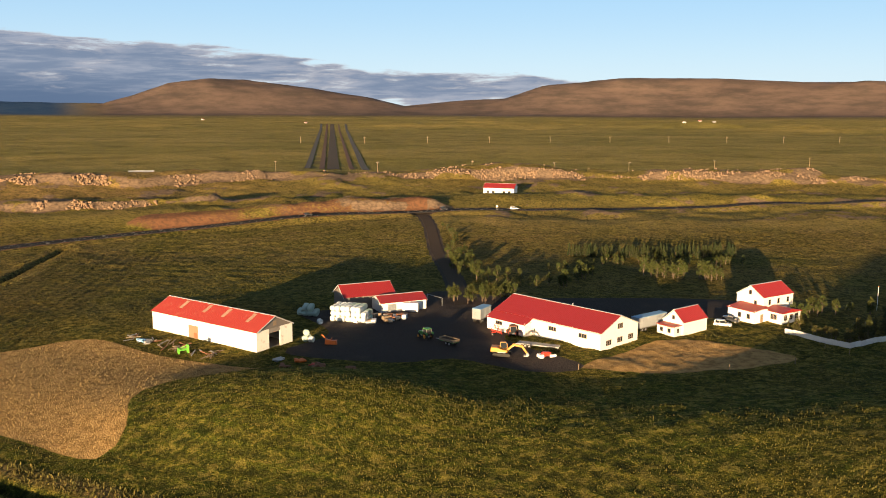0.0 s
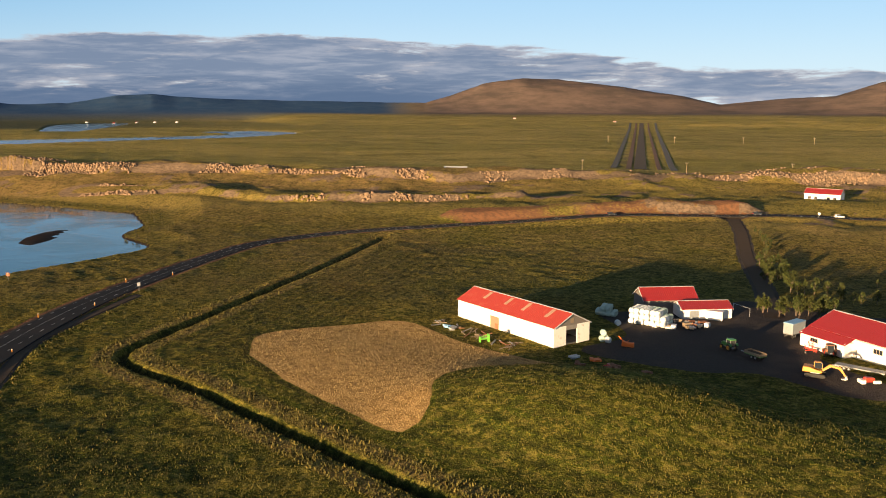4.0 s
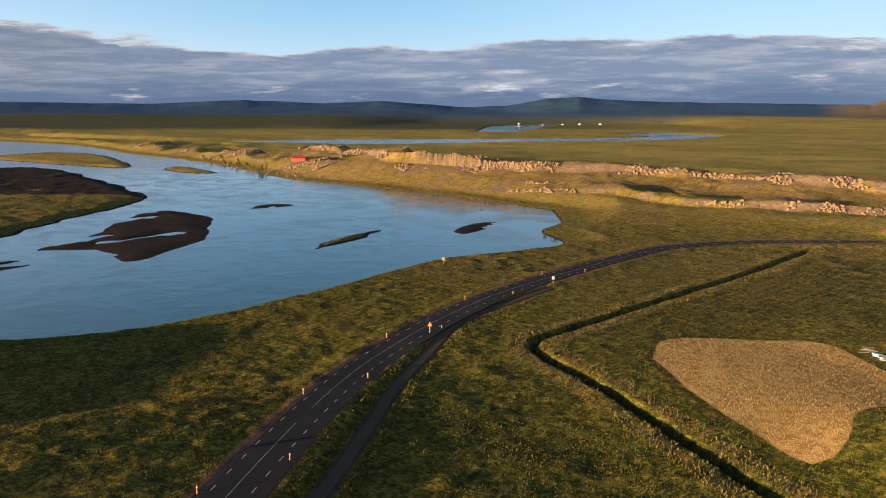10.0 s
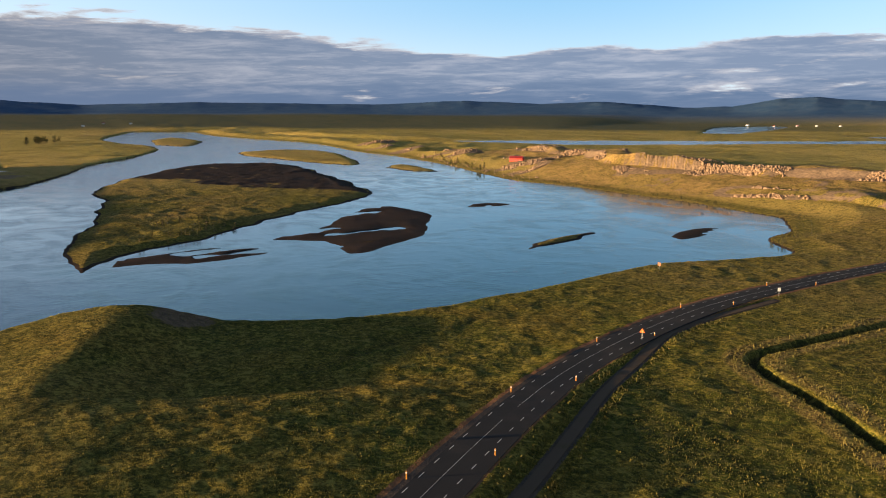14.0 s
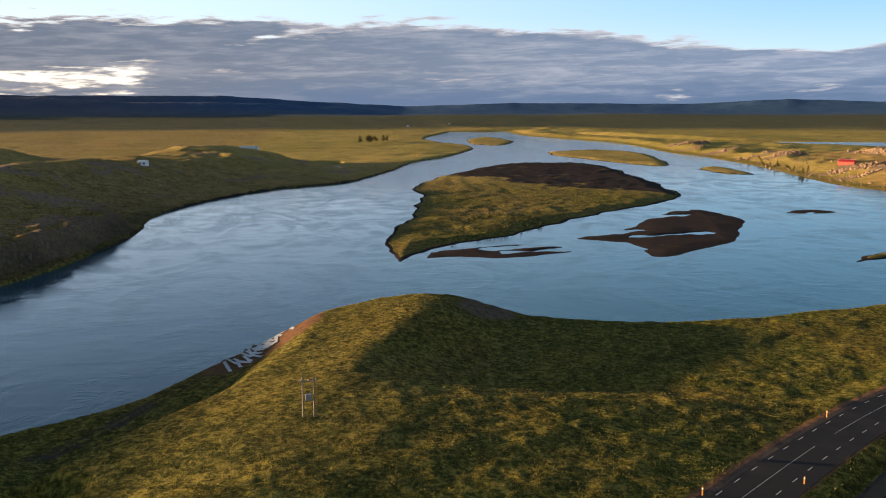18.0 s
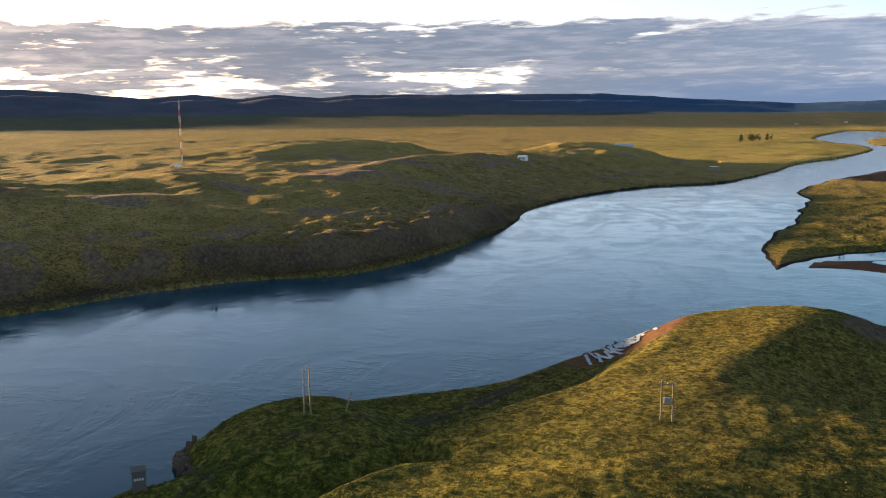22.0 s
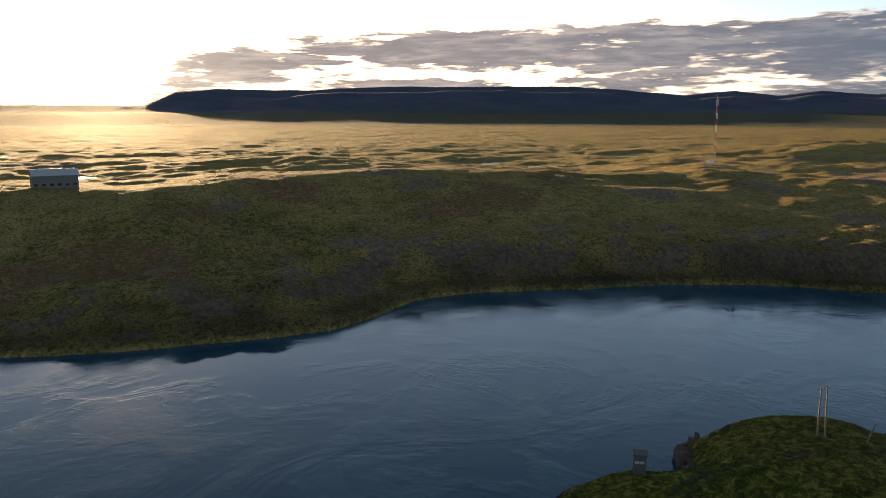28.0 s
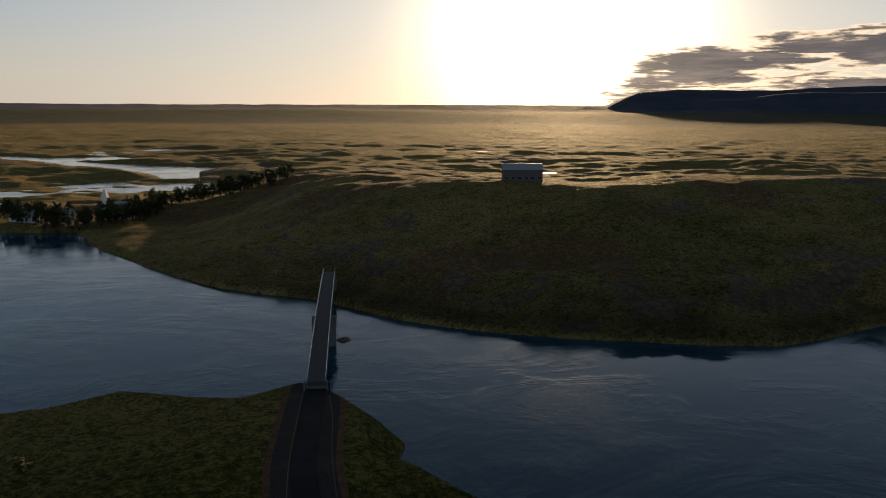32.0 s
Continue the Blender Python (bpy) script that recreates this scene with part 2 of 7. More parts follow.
        col = n.mix(n.step(n.math("ADD", rock, n.math("MULTIPLY", n.math("SUBTRACT", small, 0.5), 0.9)), 0.38, 0.58), col, stone)
        grit = n.mix(n.step(tiny, 0.35, 0.7), (0.075, 0.062, 0.055), (0.045, 0.04, 0.038))
        grit = n.mix(n.math("MULTIPLY", n.step(mid, 0.5, 0.7), 0.5), grit, (0.12, 0.085, 0.065))
        col = n.mix(n.step(n.math("ADD", gravel, n.math("MULTIPLY", n.math("SUBTRACT", small, 0.5), 0.4)), 0.4, 0.6), col, grit)
        silt = n.mix(n.step(mid, 0.35, 0.7), (0.032, 0.023, 0.020), (0.020, 0.016, 0.016))
        col = n.mix(n.step(n.math("ADD", sand, n.math("MULTIPLY", n.math("SUBTRACT", small, 0.5), 0.35)), 0.4, 0.6), col, silt)
        col = n.mix(n.math("MULTIPLY", dark_wet, 0.7), col, (0.02, 0.016, 0.012))
        height = n.math("ADD", n.math("MULTIPLY", mid, 0.5), n.math("ADD", n.math("MULTIPLY", small, 0.55), n.math("MULTIPLY", tiny, 0.8)))
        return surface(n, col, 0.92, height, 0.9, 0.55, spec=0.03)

    return material("ground_cover", build)


def make_water():
    def build(n):
        at = place(n)
        swell = n.noise(n.scaled(at, (0.016, 0.024, 1.0)), 1.0, 6.0, 0.62, 2.6)
        eddy = n.noise(n.scaled(at, (0.045, 0.03, 1.0)), 1.0, 5.0, 0.6, 1.4)
        rip = n.noise(n.scaled(at, (0.75, 0.42, 1.0)), 1.0, 3.0, 0.65, 0.2)
        chop = n.noise(n.scaled(at, (0.22, 0.13, 1.0)), 1.0, 3.0, 0.6, 0.3)
        # calm lanes and rougher water, drawn out by the current
        rough = n.step(n.math("ADD", n.math("MULTIPLY", swell, 0.6), n.math("MULTIPLY", eddy, 0.4)), 0.42, 0.60)
        h = n.math("MULTIPLY", n.math("ADD", n.math("MULTIPLY", rip, 0.5), chop), n.math("ADD", 0.3, n.math("MULTIPLY", rough, 0.9)))
        bump = n.add("ShaderNodeBump", {"Height": h, "Strength": 0.14, "Distance": 0.42}).outputs[0]
        col = n.mix(rough, (0.003, 0.046, 0.078), (0.008, 0.064, 0.094))
        return n.add("ShaderNodeBsdfPrincipled", {"Base Color": col, "Roughness": n.math("ADD", 0.05, n.math("MULTIPLY", rough, 0.13)), "IOR": 1.333, "Specular IOR Level": 0.29, "Normal": bump}).outputs[0]

    return material("river_water", build)


def make_asphalt():
    def build(n):
        at = place(n)
        f, w = n.noise(at, 6.0, 3.0), n.noise(at, 0.12, 5.0, 0.6)
        col = n.mix(f, (0.014, 0.014, 0.016), (0.034, 0.033, 0.034))
        col = n.mix(n.math("MULTIPLY", n.step(w, 0.45, 0.7), 0.4), col, (0.050, 0.043, 0.040))
        return surface(n, col, 0.92, f, 0.3, 0.02, spec=0.08)

    return material("asphalt", build)


M_GROUND, M_WATER, M_ASPHALT = make_ground(), make_water(), make_asphalt()
M_WHITE = worn("white_render", (0.70, 0.68, 0.64), 0.7, dirt=0.18)
M_PEEL = worn("peeling_white_paint", (0.70, 0.68, 0.64), 0.8, scale=0.8, dirt=0.75, dirt_color=(0.22, 0.17, 0.13))
M_RED = worn("red_roof_sheet", (0.235, 0.016, 0.016), 0.45, scale=0.5, dirt=0.3, dirt_color=(0.17, 0.022, 0.018))
M_FADED = worn("faded_red_roof_sheet", (0.31, 0.036, 0.027), 0.6, scale=0.5, dirt=0.45, dirt_color=(0.40, 0.16, 0.10))
M_LINE = worn("road_paint", (0.46, 0.45, 0.43), 0.8, dirt=0.5)
M_GRAVEL = worn("gravel_shoulder", (0.17, 0.105, 0.075), 0.95, scale=0.4, spec=0.05)
M_TRACK = worn("dirt_track", (0.080, 0.058, 0.042), 0.95, scale=0.3, spec=0.05, dirt=0.5, dirt_color=(0.05, 0.05, 0.018))

# ---- terrain ----
def spline(points, step=4.0):
    """A smooth line through control points, as an array of x, y."""
    p = np.array(points, float)
    p = np.vstack([2 * p[0] - p[1], p, 2 * p[-1] - p[-2]])
    out = []
    for a, b, c, d in zip(p[:-3], p[1:-2], p[2:-1], p[3:]):
        k = max(2, int(np.hypot(*(c - b)) / step))
        t = np.linspace(0, 1, k, endpoint=False)[:, None]
        out.append(0.5 * (2 * b + (c - a) * t + (2 * a - 5 * b + 4 * c - d) * t**2 + (3 * b - a - 3 * c + d) * t**3))
    return np.vstack([*out, p[-2:-1]])


def line_distance(x, y, line, reach):
    """Distance to a line for points within reach (elsewhere reach)."""
    out = np.full(x.shape, float(reach) ** 2)
    lo, hi = line.min(0) - reach, line.max(0) + reach
    near = np.flatnonzero((x > lo[0]) & (x < hi[0]) & (y > lo[1]) & (y < hi[1]))
    nx, ny = x[near], y[near]
    for k in range(0, len(line) - 1, 10):
        piece = line[k : k + 11]
        lo, hi = piece.min(0) - reach, piece.max(0) + reach
        idx = np.flatnonzero((nx > lo[0]) & (nx < hi[0]) & (ny > lo[1]) & (ny < hi[1]))
        if not len(idx):
            continue
        px, py, best = nx[idx], ny[idx], out[near[idx]]
        for (ax, ay), (bx, by) in zip(piece[:-1], piece[1:]):
            dx, dy = bx - ax, by - ay
            t = np.clip(((px - ax) * dx + (py - ay) * dy) / (dx * dx + dy * dy + 1e-9), 0, 1)
            np.minimum(best, (px - ax - t * dx) ** 2 + (py - ay - t * dy) ** 2, out=best)
        out[near[idx]] = best
    return np.sqrt(out)


def signed(x, y, ring, reach=40.0):
    """Distance to a closed outline, negative inside it."""
    ring = np.vstack([ring, ring[:1]])
    d = line_distance(x, y, ring, reach)
    lo, hi = ring.min(0), ring.max(0)
    idx = np.flatnonzero((x > lo[0]) & (x < hi[0]) & (y > lo[1]) & (y < hi[1]))
    idx = idx[np.argsort(y[idx], kind="stable")]
    px, py, inside = x[idx], y[idx], np.zeros(len(idx), bool)
    for (ax, ay), (bx, by) in zip(ring[:-1], ring[1:]):
        if ay != by:
            i, j = np.searchsorted(py, (min(ay, by), max(ay, by)))
            inside[i:j] ^= px[i:j] < (bx - ax) * (py[i:j] - ay) / (by - ay) + ax
    d[idx] = np.where(inside, -d[idx], d[idx])
    return d


def soft(v, lo, hi):
    t = np.clip((v - lo) / (hi - lo), 0, 1)
    return t * t * (3 - 2 * t)


LATTICE = np.random.RandomState(7).rand(256 * 256).astype(np.float32)


def value_noise(x, y):
    fx, fy = np.floor(x), np.floor(y)
    u, v = x - fx, y - fy
    u *= u * (3 - 2 * u)
    v *= v * (3 - 2 * v)
    i, j = fx.astype(np.int32), fy.astype(np.int32)
    a, b, c, d = (i & 255) << 8, ((i + 1) & 255) << 8, j & 255, (j + 1) & 255
    low, high = LATTICE.take(a | c), LATTICE.take(a | d)
    low += (LATTICE.take(b | c) - low) * u
    high += (LATTICE.take(b | d) - high) * u
    return low + (high - low) * v


def fractal(x, y, size, octaves=4, seed=0.0):
    out, amp, total = 0.0, 1.0, 0.0
    x, y = np.asarray(x, np.float32), np.asarray(y, np.float32)
    for k in range(octaves):
        out = out + amp * (value_noise(x / size * 2**k + 17.3 * k + seed, y / size * 2**k - 9.1 * k + seed * 1.7) - 0.5)
        total, amp = total + amp, amp * 0.5
    return out / total * 2


def mound(x, y, cx, cy, rx, ry, turn, height, power=2.0):
    a = math.radians(turn)
    u, v = (x - cx) * math.cos(a) + (y - cy) * math.sin(a), -(x - cx) * math.sin(a) + (y - cy) * math.cos(a)
    return height * np.exp(-(((u / rx) ** 2 + (v / ry) ** 2) ** (power / 2)))


# outlines of water and land, in metres from the point under the drone
NEAR_SHORE = [(-335, 391), (-294, 350), (-283, 320), (-247, 295), (-243, 255), (-249, 226), (-247, 211), (-241, 191), (-233, 165), (-227, 135), (-221, 105), (-223, 86), (-228, 67), (-238, 50), (-246, 20), (-240, 2), (-226, -12), (-196, -30), (-177, -40), (-165, -53), (-156, -66), (-138, -84), (-120, -86), (-114, -79), (-109, -81), (-107, -85), (-93, -87), (-70, -80), (-48, -90), (-30, -112), (-19, -130), (-14, -136), (-16, -144), (-14, -151), (-10, -162), (2, -176), (15, -168), (39, -178), (52, -169), (90, -166), (220, -160), (700, -200)]
FAR_SHORE = [(800, -460), (400, -440), (143, -425), (105, -413), (94, -385), (54, -318), (28, -285), (-3, -262), (-24, -236), (-52, -216), (-86, -203), (-117, -195), (-139, -202), (-157, -210), (-182, -206), (-210, -190), (-234, -179), (-264, -156), (-285, -125), (-326, -109), (-381, -100), (-435, -96), (-502, -101), (-555, -92), (-616, -69), (-672, -40), (-726, 14), (-862, 62), (-977, 92), (-1151, 167), (-1383, 225), (-1750, 190), (-2300, 320)]
NORTH_SHORE = [(-2300, 470), (-1900, 440), (-1500, 500), (-1149, 463), (-1044, 464), (-841, 441), (-718, 413), (-620, 396), (-551, 405), (-498, 402), (-440, 405), (-381, 397)]
RIVER = np.vstack([spline(NEAR_SHORE, 8), spline(FAR_SHORE, 12), spline(NORTH_SHORE, 20)])
BIG_ISLAND = spline([(-392, 23), (-342, 24), (-337, 28), (-366, 40), (-384, 64), (-413, 95), (-462, 137), (-490, 169), (-524, 204), (-561, 236), (-613, 251), (-695, 266), (-780, 276), (-876, 286), (-930, 266), (-931, 189), (-803, 115), (-678, 66), (-600, 62), (-489, 45), (-439, 34)], 8)
SHOAL = spline([(-385, 112), (-416, 149), (-459, 179), (-486, 204), (-488, 220), (-443, 221), (-408, 206), (-365, 179), (-342, 151), (-333, 131), (-371, 133)], 6)
BAR = spline([(-343, 37), (-345, 52), (-337, 65), (-344, 90), (-358, 108), (-375, 88), (-372, 73), (-366, 60), (-360, 44)], 6)
ISLET = spline([(-310, 205), (-332, 235), (-337, 260), (-322, 236), (-313, 213)], 5)
SPIT = spline([(-1186, 301), (-1231, 386), (-1136, 420), (-916, 371), (-875, 342), (-974, 312), (-1111, 289)], 15)
FAR_ISLAND = spline([(-1698, 268), (-1837, 333), (-1623, 347), (-1418, 281), (-1488, 243)], 20)
SPIT_TWO = spline([(-821, 364), (-854, 399), (-744, 384), (-764, 363)], 10)
RIFFLE = spline([(-300, 284), (-306, 300), (-319, 327), (-326, 324), (-318, 302), (-309, 286)], 4)
RIFFLE_TWO = spline([(-464, 262), (-460, 275), (-464, 290), (-474, 286), (-476, 270)], 4)
LAGOON = spline([(-2000, 520), (-1451, 681), (-1262, 786), (-1144, 995), (-1067, 1206), (-979, 1446), (-1034, 1780), (-1238, 1905), (-1290, 1700), (-1120, 1631), (-1178, 1423), (-1401, 1000), (-1526, 740), (-2000, 580)], 25)
LAGOON_TWO = spline([(-1633, 1588), (-2207, 2247), (-2240, 2599), (-1851, 2092), (-1543, 1612)], 30)
MERE = spline([(700, -1250), (346, -1047), (228, -938), (162, -881), (70, -835), (94, -800), (89, -720), (109, -711), (137, -772), (217, -860), (328, -985), (700, -1150)], 12)
ROAD = spline([(-0.8, -166), (0.5, -145), (1.2, -116), (-6, -80), (-24, -45), (-45, -12), (-68, 15), (-88, 34), (-110, 59), (-135, 90), (-150, 111), (-162, 133), (-174, 160), (-184, 190), (-192, 230), (-199, 275), (-201, 308), (-190, 338), (-171, 359), (-128, 388), (-94, 407), (-56, 428), (-14, 444), (23, 462), (97, 481), (197, 494), (320, 502), (600, 500)], 3)
SIDE_PATH = spline([(-70, 28), (-88, 51), (-102, 69), (-115, 85), (-134, 108), (-148, 128), (-164, 152), (-171, 172), (-179, 208)], 3)
DRIVE = spline([(-14, 440), (-9, 400), (-5, 346), (1, 290), (4, 240)], 4)
DITCH = spline([(-159, 347), (-150, 278), (-146, 234), (-143, 200), (-141, 172), (-139, 156), (-129, 148), (-106, 139), (-86, 130), (-70, 123), (-40, 111), (0, 100)], 4)
HAY = spline([(-108, 162), (-116, 180), (-101, 194), (-87, 202), (-66, 188), (-40, 176), (-46, 170), (-57, 164), (-60, 154), (-56, 141), (-57, 131), (-72, 138), (-90, 148)], 4)
YARD = spline([(-42, 228), (-30, 207), (-38, 190), (-12, 183), (1, 186), (18, 177), (30, 182), (14, 206), (50, 222), (80, 228), (85, 250), (20, 250), (0, 262), (-14, 244)], 4)
DIRT = spline([(26, 180), (40, 192), (50, 202), (64, 202), (79, 190), (76, 184), (62, 178), (49, 175), (36, 177)], 4)
SHORE_TRACK = spline([(-176, 60), (-196, 100), (-209, 140), (-217, 178), (-219, 214), (-200, 232)], 3)
FIELD_TRACK = spline([(-66, 40), (-78, 58), (-96, 96), (-118, 130), (-132, 138)], 3)
TERRACE_TRACK = spline([(-96, -70), (-108, -71), (-118, -66), (-128, -61), (-140, -54), (-153, -45), (-170, -37), (-186, -30)], 3)
POOLS = [spline(p, 4) for p in ([(-387, 143), (-391, 162), (-395, 181)], [(-455, 172), (-462, 190), (-468, 207)], [(-396, 122), (-403, 138), (-408, 152)], [(-352, 74), (-356, 96), (-360, 108)], [(-362, 66), (-366, 82), (-370, 96)])]
STRIP = np.array([(-420, 2700), (-122, 840), (-112, 720)], float)


def base_height(x, y):
    r = np.hypot(x, y)
    z = 2.2 + 0.7 * fractal(x, y, 160, 3) + 1.6 * fractal(x, y, 700, 3, 3.0) * soft(r, 500, 1200)
    # meadow and crest in front of the farm, the hill beside the drone
    z += mound(x, y, 10, 215, 150, 90, 0, 2.0)
    z += mound(x, y, -30, 152, 27, 21, 2, 7.0, 2.6) + mound(x, y, 0, 150, 20, 22, 0, 1.8)
    z += mound(x, y, 46, 138, 46, 22, 0, 2.2)
    z += mound(x, y, 116, 92, 66, 58, 20, 23)
    z += mound(x, y, -86, 162, 38, 34, 0, 1.6)
    pad = mound(x, y, 8, 222, 112, 43, 0, 1.0, 9.0)
    z = z * (1 - pad) + 5.0 * pad
    # the hill above the river, flat on top and steep to the north; knolls beside it
    top = np.interp(x, [-240, -222, -205, -187, -155, -140, -115, -92], [6.4, 7.2, 7.0, 6.6, 6.2, 6.0, 5.9, 5.6])
    ridge_y = np.interp(x, [-240, -214, -182, -155, -140, -110], [36, 24, 7, -4, -9, -22])
    lip_y = np.interp(x, [-240, -222, -205, -189, -176, -163, -149, -138, -129, -126, -122, -117, -108, -95, -80], [-2, -4, -6, -10, -17, -23, -33, -40, -43, -37, -36, -43, -49, -55, -62])
    fall = np.interp(x, [-214, -187, -168, -150, -130], [26, 26, 38, 120, 150])
    z += top * soft(ridge_y + fall - y, 0, fall + 4) * soft(y - lip_y, -np.interp(x, [-232, -222, -186, -172], [6, 17, 15, 6]), 2) * (0.74 + 0.26 * soft(y - lip_y, 0, 28)) * soft(-x, 60, 86) * soft(x, -262, -244)
    z += mound(x, y, -160, 66, 52, 36, 20, 0.5, 3.0)
    z += mound(x, y, -131, -68, 25, 16, 50, 4.7, 4.5)
    z += mound(x, y, -108, -72, 10, 9, 0, 2.5)
    z += mound(x, y, 5, -130, 30, 34, 0, 3.2)
    # rise north of the farm and the broken ridge of rock
    z += 4.0 * soft(y, 330, 430) * soft(y, 900, 700)
    z += mound(x, y, -60, 470, 150, 34, 20, 4.5, 3.0)
    z += mound(x, y, 190, 520, 150, 22, 6, 4.0, 3.0)
    broken = fractal(x, y, 26, 5, 41.0)
    z += (1.5 * fractal(x, y, 60, 3, 43.0) + 3.4 * np.maximum(broken, -0.12) + 1.6 * np.floor(3 * fractal(x, y, 38, 3, 47.0)) / 3) * soft(y, 405, 450) * soft(y, 780, 660)
    return z


def crag(x, y, d, lo, hi):
    """A step of rock with a ragged edge, along the line where d passes lo."""
    rough = 11 * fractal(x, y, 34, 4, 5.0)
    return soft(d + rough, lo, hi)


def terrain(x, y):
    z = base_height(x, y)
    r = np.hypot(x, y)
    rock, bare = np.zeros_like(x), np.zeros_like(x)
    # north bluff above the bay: slope, then a crag, then a shelf that falls back to the plain
    bluff = spline([(-900, 600), (-700, 545), (-565, 480), (-470, 500), (-421, 515), (-330, 545), (-230, 560), (-120, 610), (0, 640), (160, 640), (330, 620), (600, 640)], 20)
    d = line_distance(x, y, bluff, 120)
    crest = 6.0 + 4.0 * soft(x, -150, -450) * soft(x, -900, -650) + 2.5 * fractal(x, y, 90, 3, 2.0)
    lift = soft(-d, -95, 0)
    z += crest * lift**1.6
    edge = crag(x, y, -d, -18, -11)
    z += (5.2 + 3.0 * soft(x, -340, -400) * soft(-x, 640, 580)) * edge * (0.65 + 0.7 * fractal(x, y, 60, 2, 9.0))
    rock = np.maximum(rock, soft(-np.abs(d + 11 * fractal(x, y, 34, 4, 5.0) - 15), -11, -4) * (0.3 + 0.9 * soft(fractal(x, y, 75, 2, 4.0), -0.25, 0.15)))
    low = spline([(-420, 440), (-330, 455), (-274, 445), (-215, 455), (-140, 480)], 12)
    d2 = line_distance(x, y, low, 60)
    z += 3.6 * soft(-(d2 + 7 * fractal(x, y, 30, 3, 8.0)), -16, -9)
    rock = np.maximum(rock, soft(-np.abs(d2 + 7 * fractal(x, y, 30, 3, 8.0) - 12), -6, -2) * 0.9 * soft(fractal(x, y, 80, 2, 11.0), -0.12, 0.12))
    # rocky knobs along the shore further up the river
    knobs = soft(-line_distance(x, y, spline([(-640, 455), (-780, 470), (-930, 490), (-1150, 510), (-1330, 560)], 20), 70), -62, -25)
    lump = fractal(x, y, 48, 5, 81.0)
    z += knobs * (11.0 * np.maximum(lump, 0.05) + 2.0 * lump)
    rock = np.maximum(rock, 0.9 * knobs * soft(lump, 0.08, 0.3))
    # the reddish cut above the road
    cut = spline([(-140, 402), (-94, 420), (-56, 441), (-14, 458)], 8)
    dc = line_distance(x, y, cut, 30)
    z += 3.5 * soft(-dc, -15, -5)
    bare = np.maximum(bare, soft(-dc, -16, -10) * (0.75 + 0.5 * fractal(x, y, 30, 2, 3.0)))
    # far bank: cliff, moor behind it, hills
    far = spline(FAR_SHORE[:-4], 12)
    df = line_distance(x, y, far, 420)
    south = soft(-signed(x, y, np.vstack([far, [(-1500, -3500), (900, -3500)]]), 420.0), 0, 1)
    cliffy = soft(x, 70, -20) * soft(-x, 640, 420)
    scarp = soft(x, -225, -275) * soft(-x, 500, 430)
    ramp = (crag(x, y, df, 3, 34) * (1 - scarp) + soft(df + 5 * fractal(x, y, 22, 3, 5.0), 4, 13) * scarp) * (0.8 + 0.2 * soft(df, 30, 110))
    z += south * cliffy * soft(df, 400, 150) * ramp * (13.0 + 5.0 * fractal(x, y, 120, 3, 6.0))
    z += south * soft(df, 40, 130) * mound(x, y, -95, -330, 210, 100, 0, 13.6)
    z += south * mound(x, y, -360, -380, 190, 150, 40, 5.0) * soft(df, 20, 150)
    z += south * soft(df, 40, 150) * (mound(x, y, -590, -385, 150, 90, 20, 12.0) + mound(x, y, -1060, -430, 330, 110, -22, 17.0, 3.0) + mound(x, y, -1280, -290, 260, 110, -60, 13.0, 3.0) + mound(x, y, -900, -135, 330, 72, -10, 17.0, 3.0))
    z += south * mound(x, y, -640, -260, 190, 120, 20, 12.0) * soft(df, 20, 120)
    z += south * soft(r, 300, 420) * soft(r, 1500, 800) * (8.0 * fractal(x * 0.6, y, 120, 4, 12.0) + 3.5 * (0.4 - np.abs(fractal(x * 0.5, y, 58, 4, 14.0))) + 1.0 * fractal(x, y, 17, 3, 2.0)) * soft(df, 16, 70)
    ribs = fractal(x, y, 11, 4, 51.0)
    z += south * cliffy * soft(df, 3, 14) * soft(df, 90, 40) * (2.6 * ribs + 1.5 * fractal(x, y, 30, 3, 53.0))
    rock = np.maximum(rock, 0.6 * south * cliffy * soft(df, 4, 9) * soft(df, 75, 35) * soft(ribs, -0.05, 0.3))
    rock = np.maximum(rock, 0.55 * south * scarp * soft(-np.abs(df + 5 * fractal(x, y, 22, 3, 5.0) - 9), -8, -4))
    rock = np.maximum(rock, 0.6 * south * soft(df, 12, 30) * soft(fractal(x, y, 45, 3, 21.0), 0.2, 0.5) * soft(r, 1600, 900))
    z += (south * soft(r, 280, 500) + soft(-y, 300, 600) * (1 - south)) * soft(r, 3000, 1300) * (2.6 * fractal(x, y, 85, 4, 31.0) + 1.3 * fractal(x, y, 28, 3, 33.0)) * soft(df, 20, 80)
    # bare slip where the hill falls into the river
    slip = mound(x, y, -209, -17, 25, 10, -30, 1.0, 4.0)
    rock = np.maximum(rock, 0.8 * mound(x, y, -228, 42, 12, 8, -40, 1.0, 4.0))
    bare, rock = np.maximum(bare, slip), np.maximum(rock, 0.35 * slip)
    # the road lies on a low bank; ditches, side path
    droad = line_distance(x, y, ROAD, 30)
    dpath = line_distance(x, y, SIDE_PATH, 20)
    ddrive = line_distance(x, y, DRIVE, 20)
    return z, rock, bare, droad, dpath, ddrive, d, south


def lay_on(points):
    """Smoothed height of the ground along a line."""
    z = terrain(points[:, 0].copy(), points[:, 1].copy())[0]
    k = np.ones(15) / 15
    return np.convolve(np.pad(z, 7, "edge"), k, "valid")


ROAD_Z, PATH_Z, DRIVE_Z = lay_on(ROAD) + 0.5, lay_on(SIDE_PATH) + 0.1, lay_on(DRIVE) + 0.15


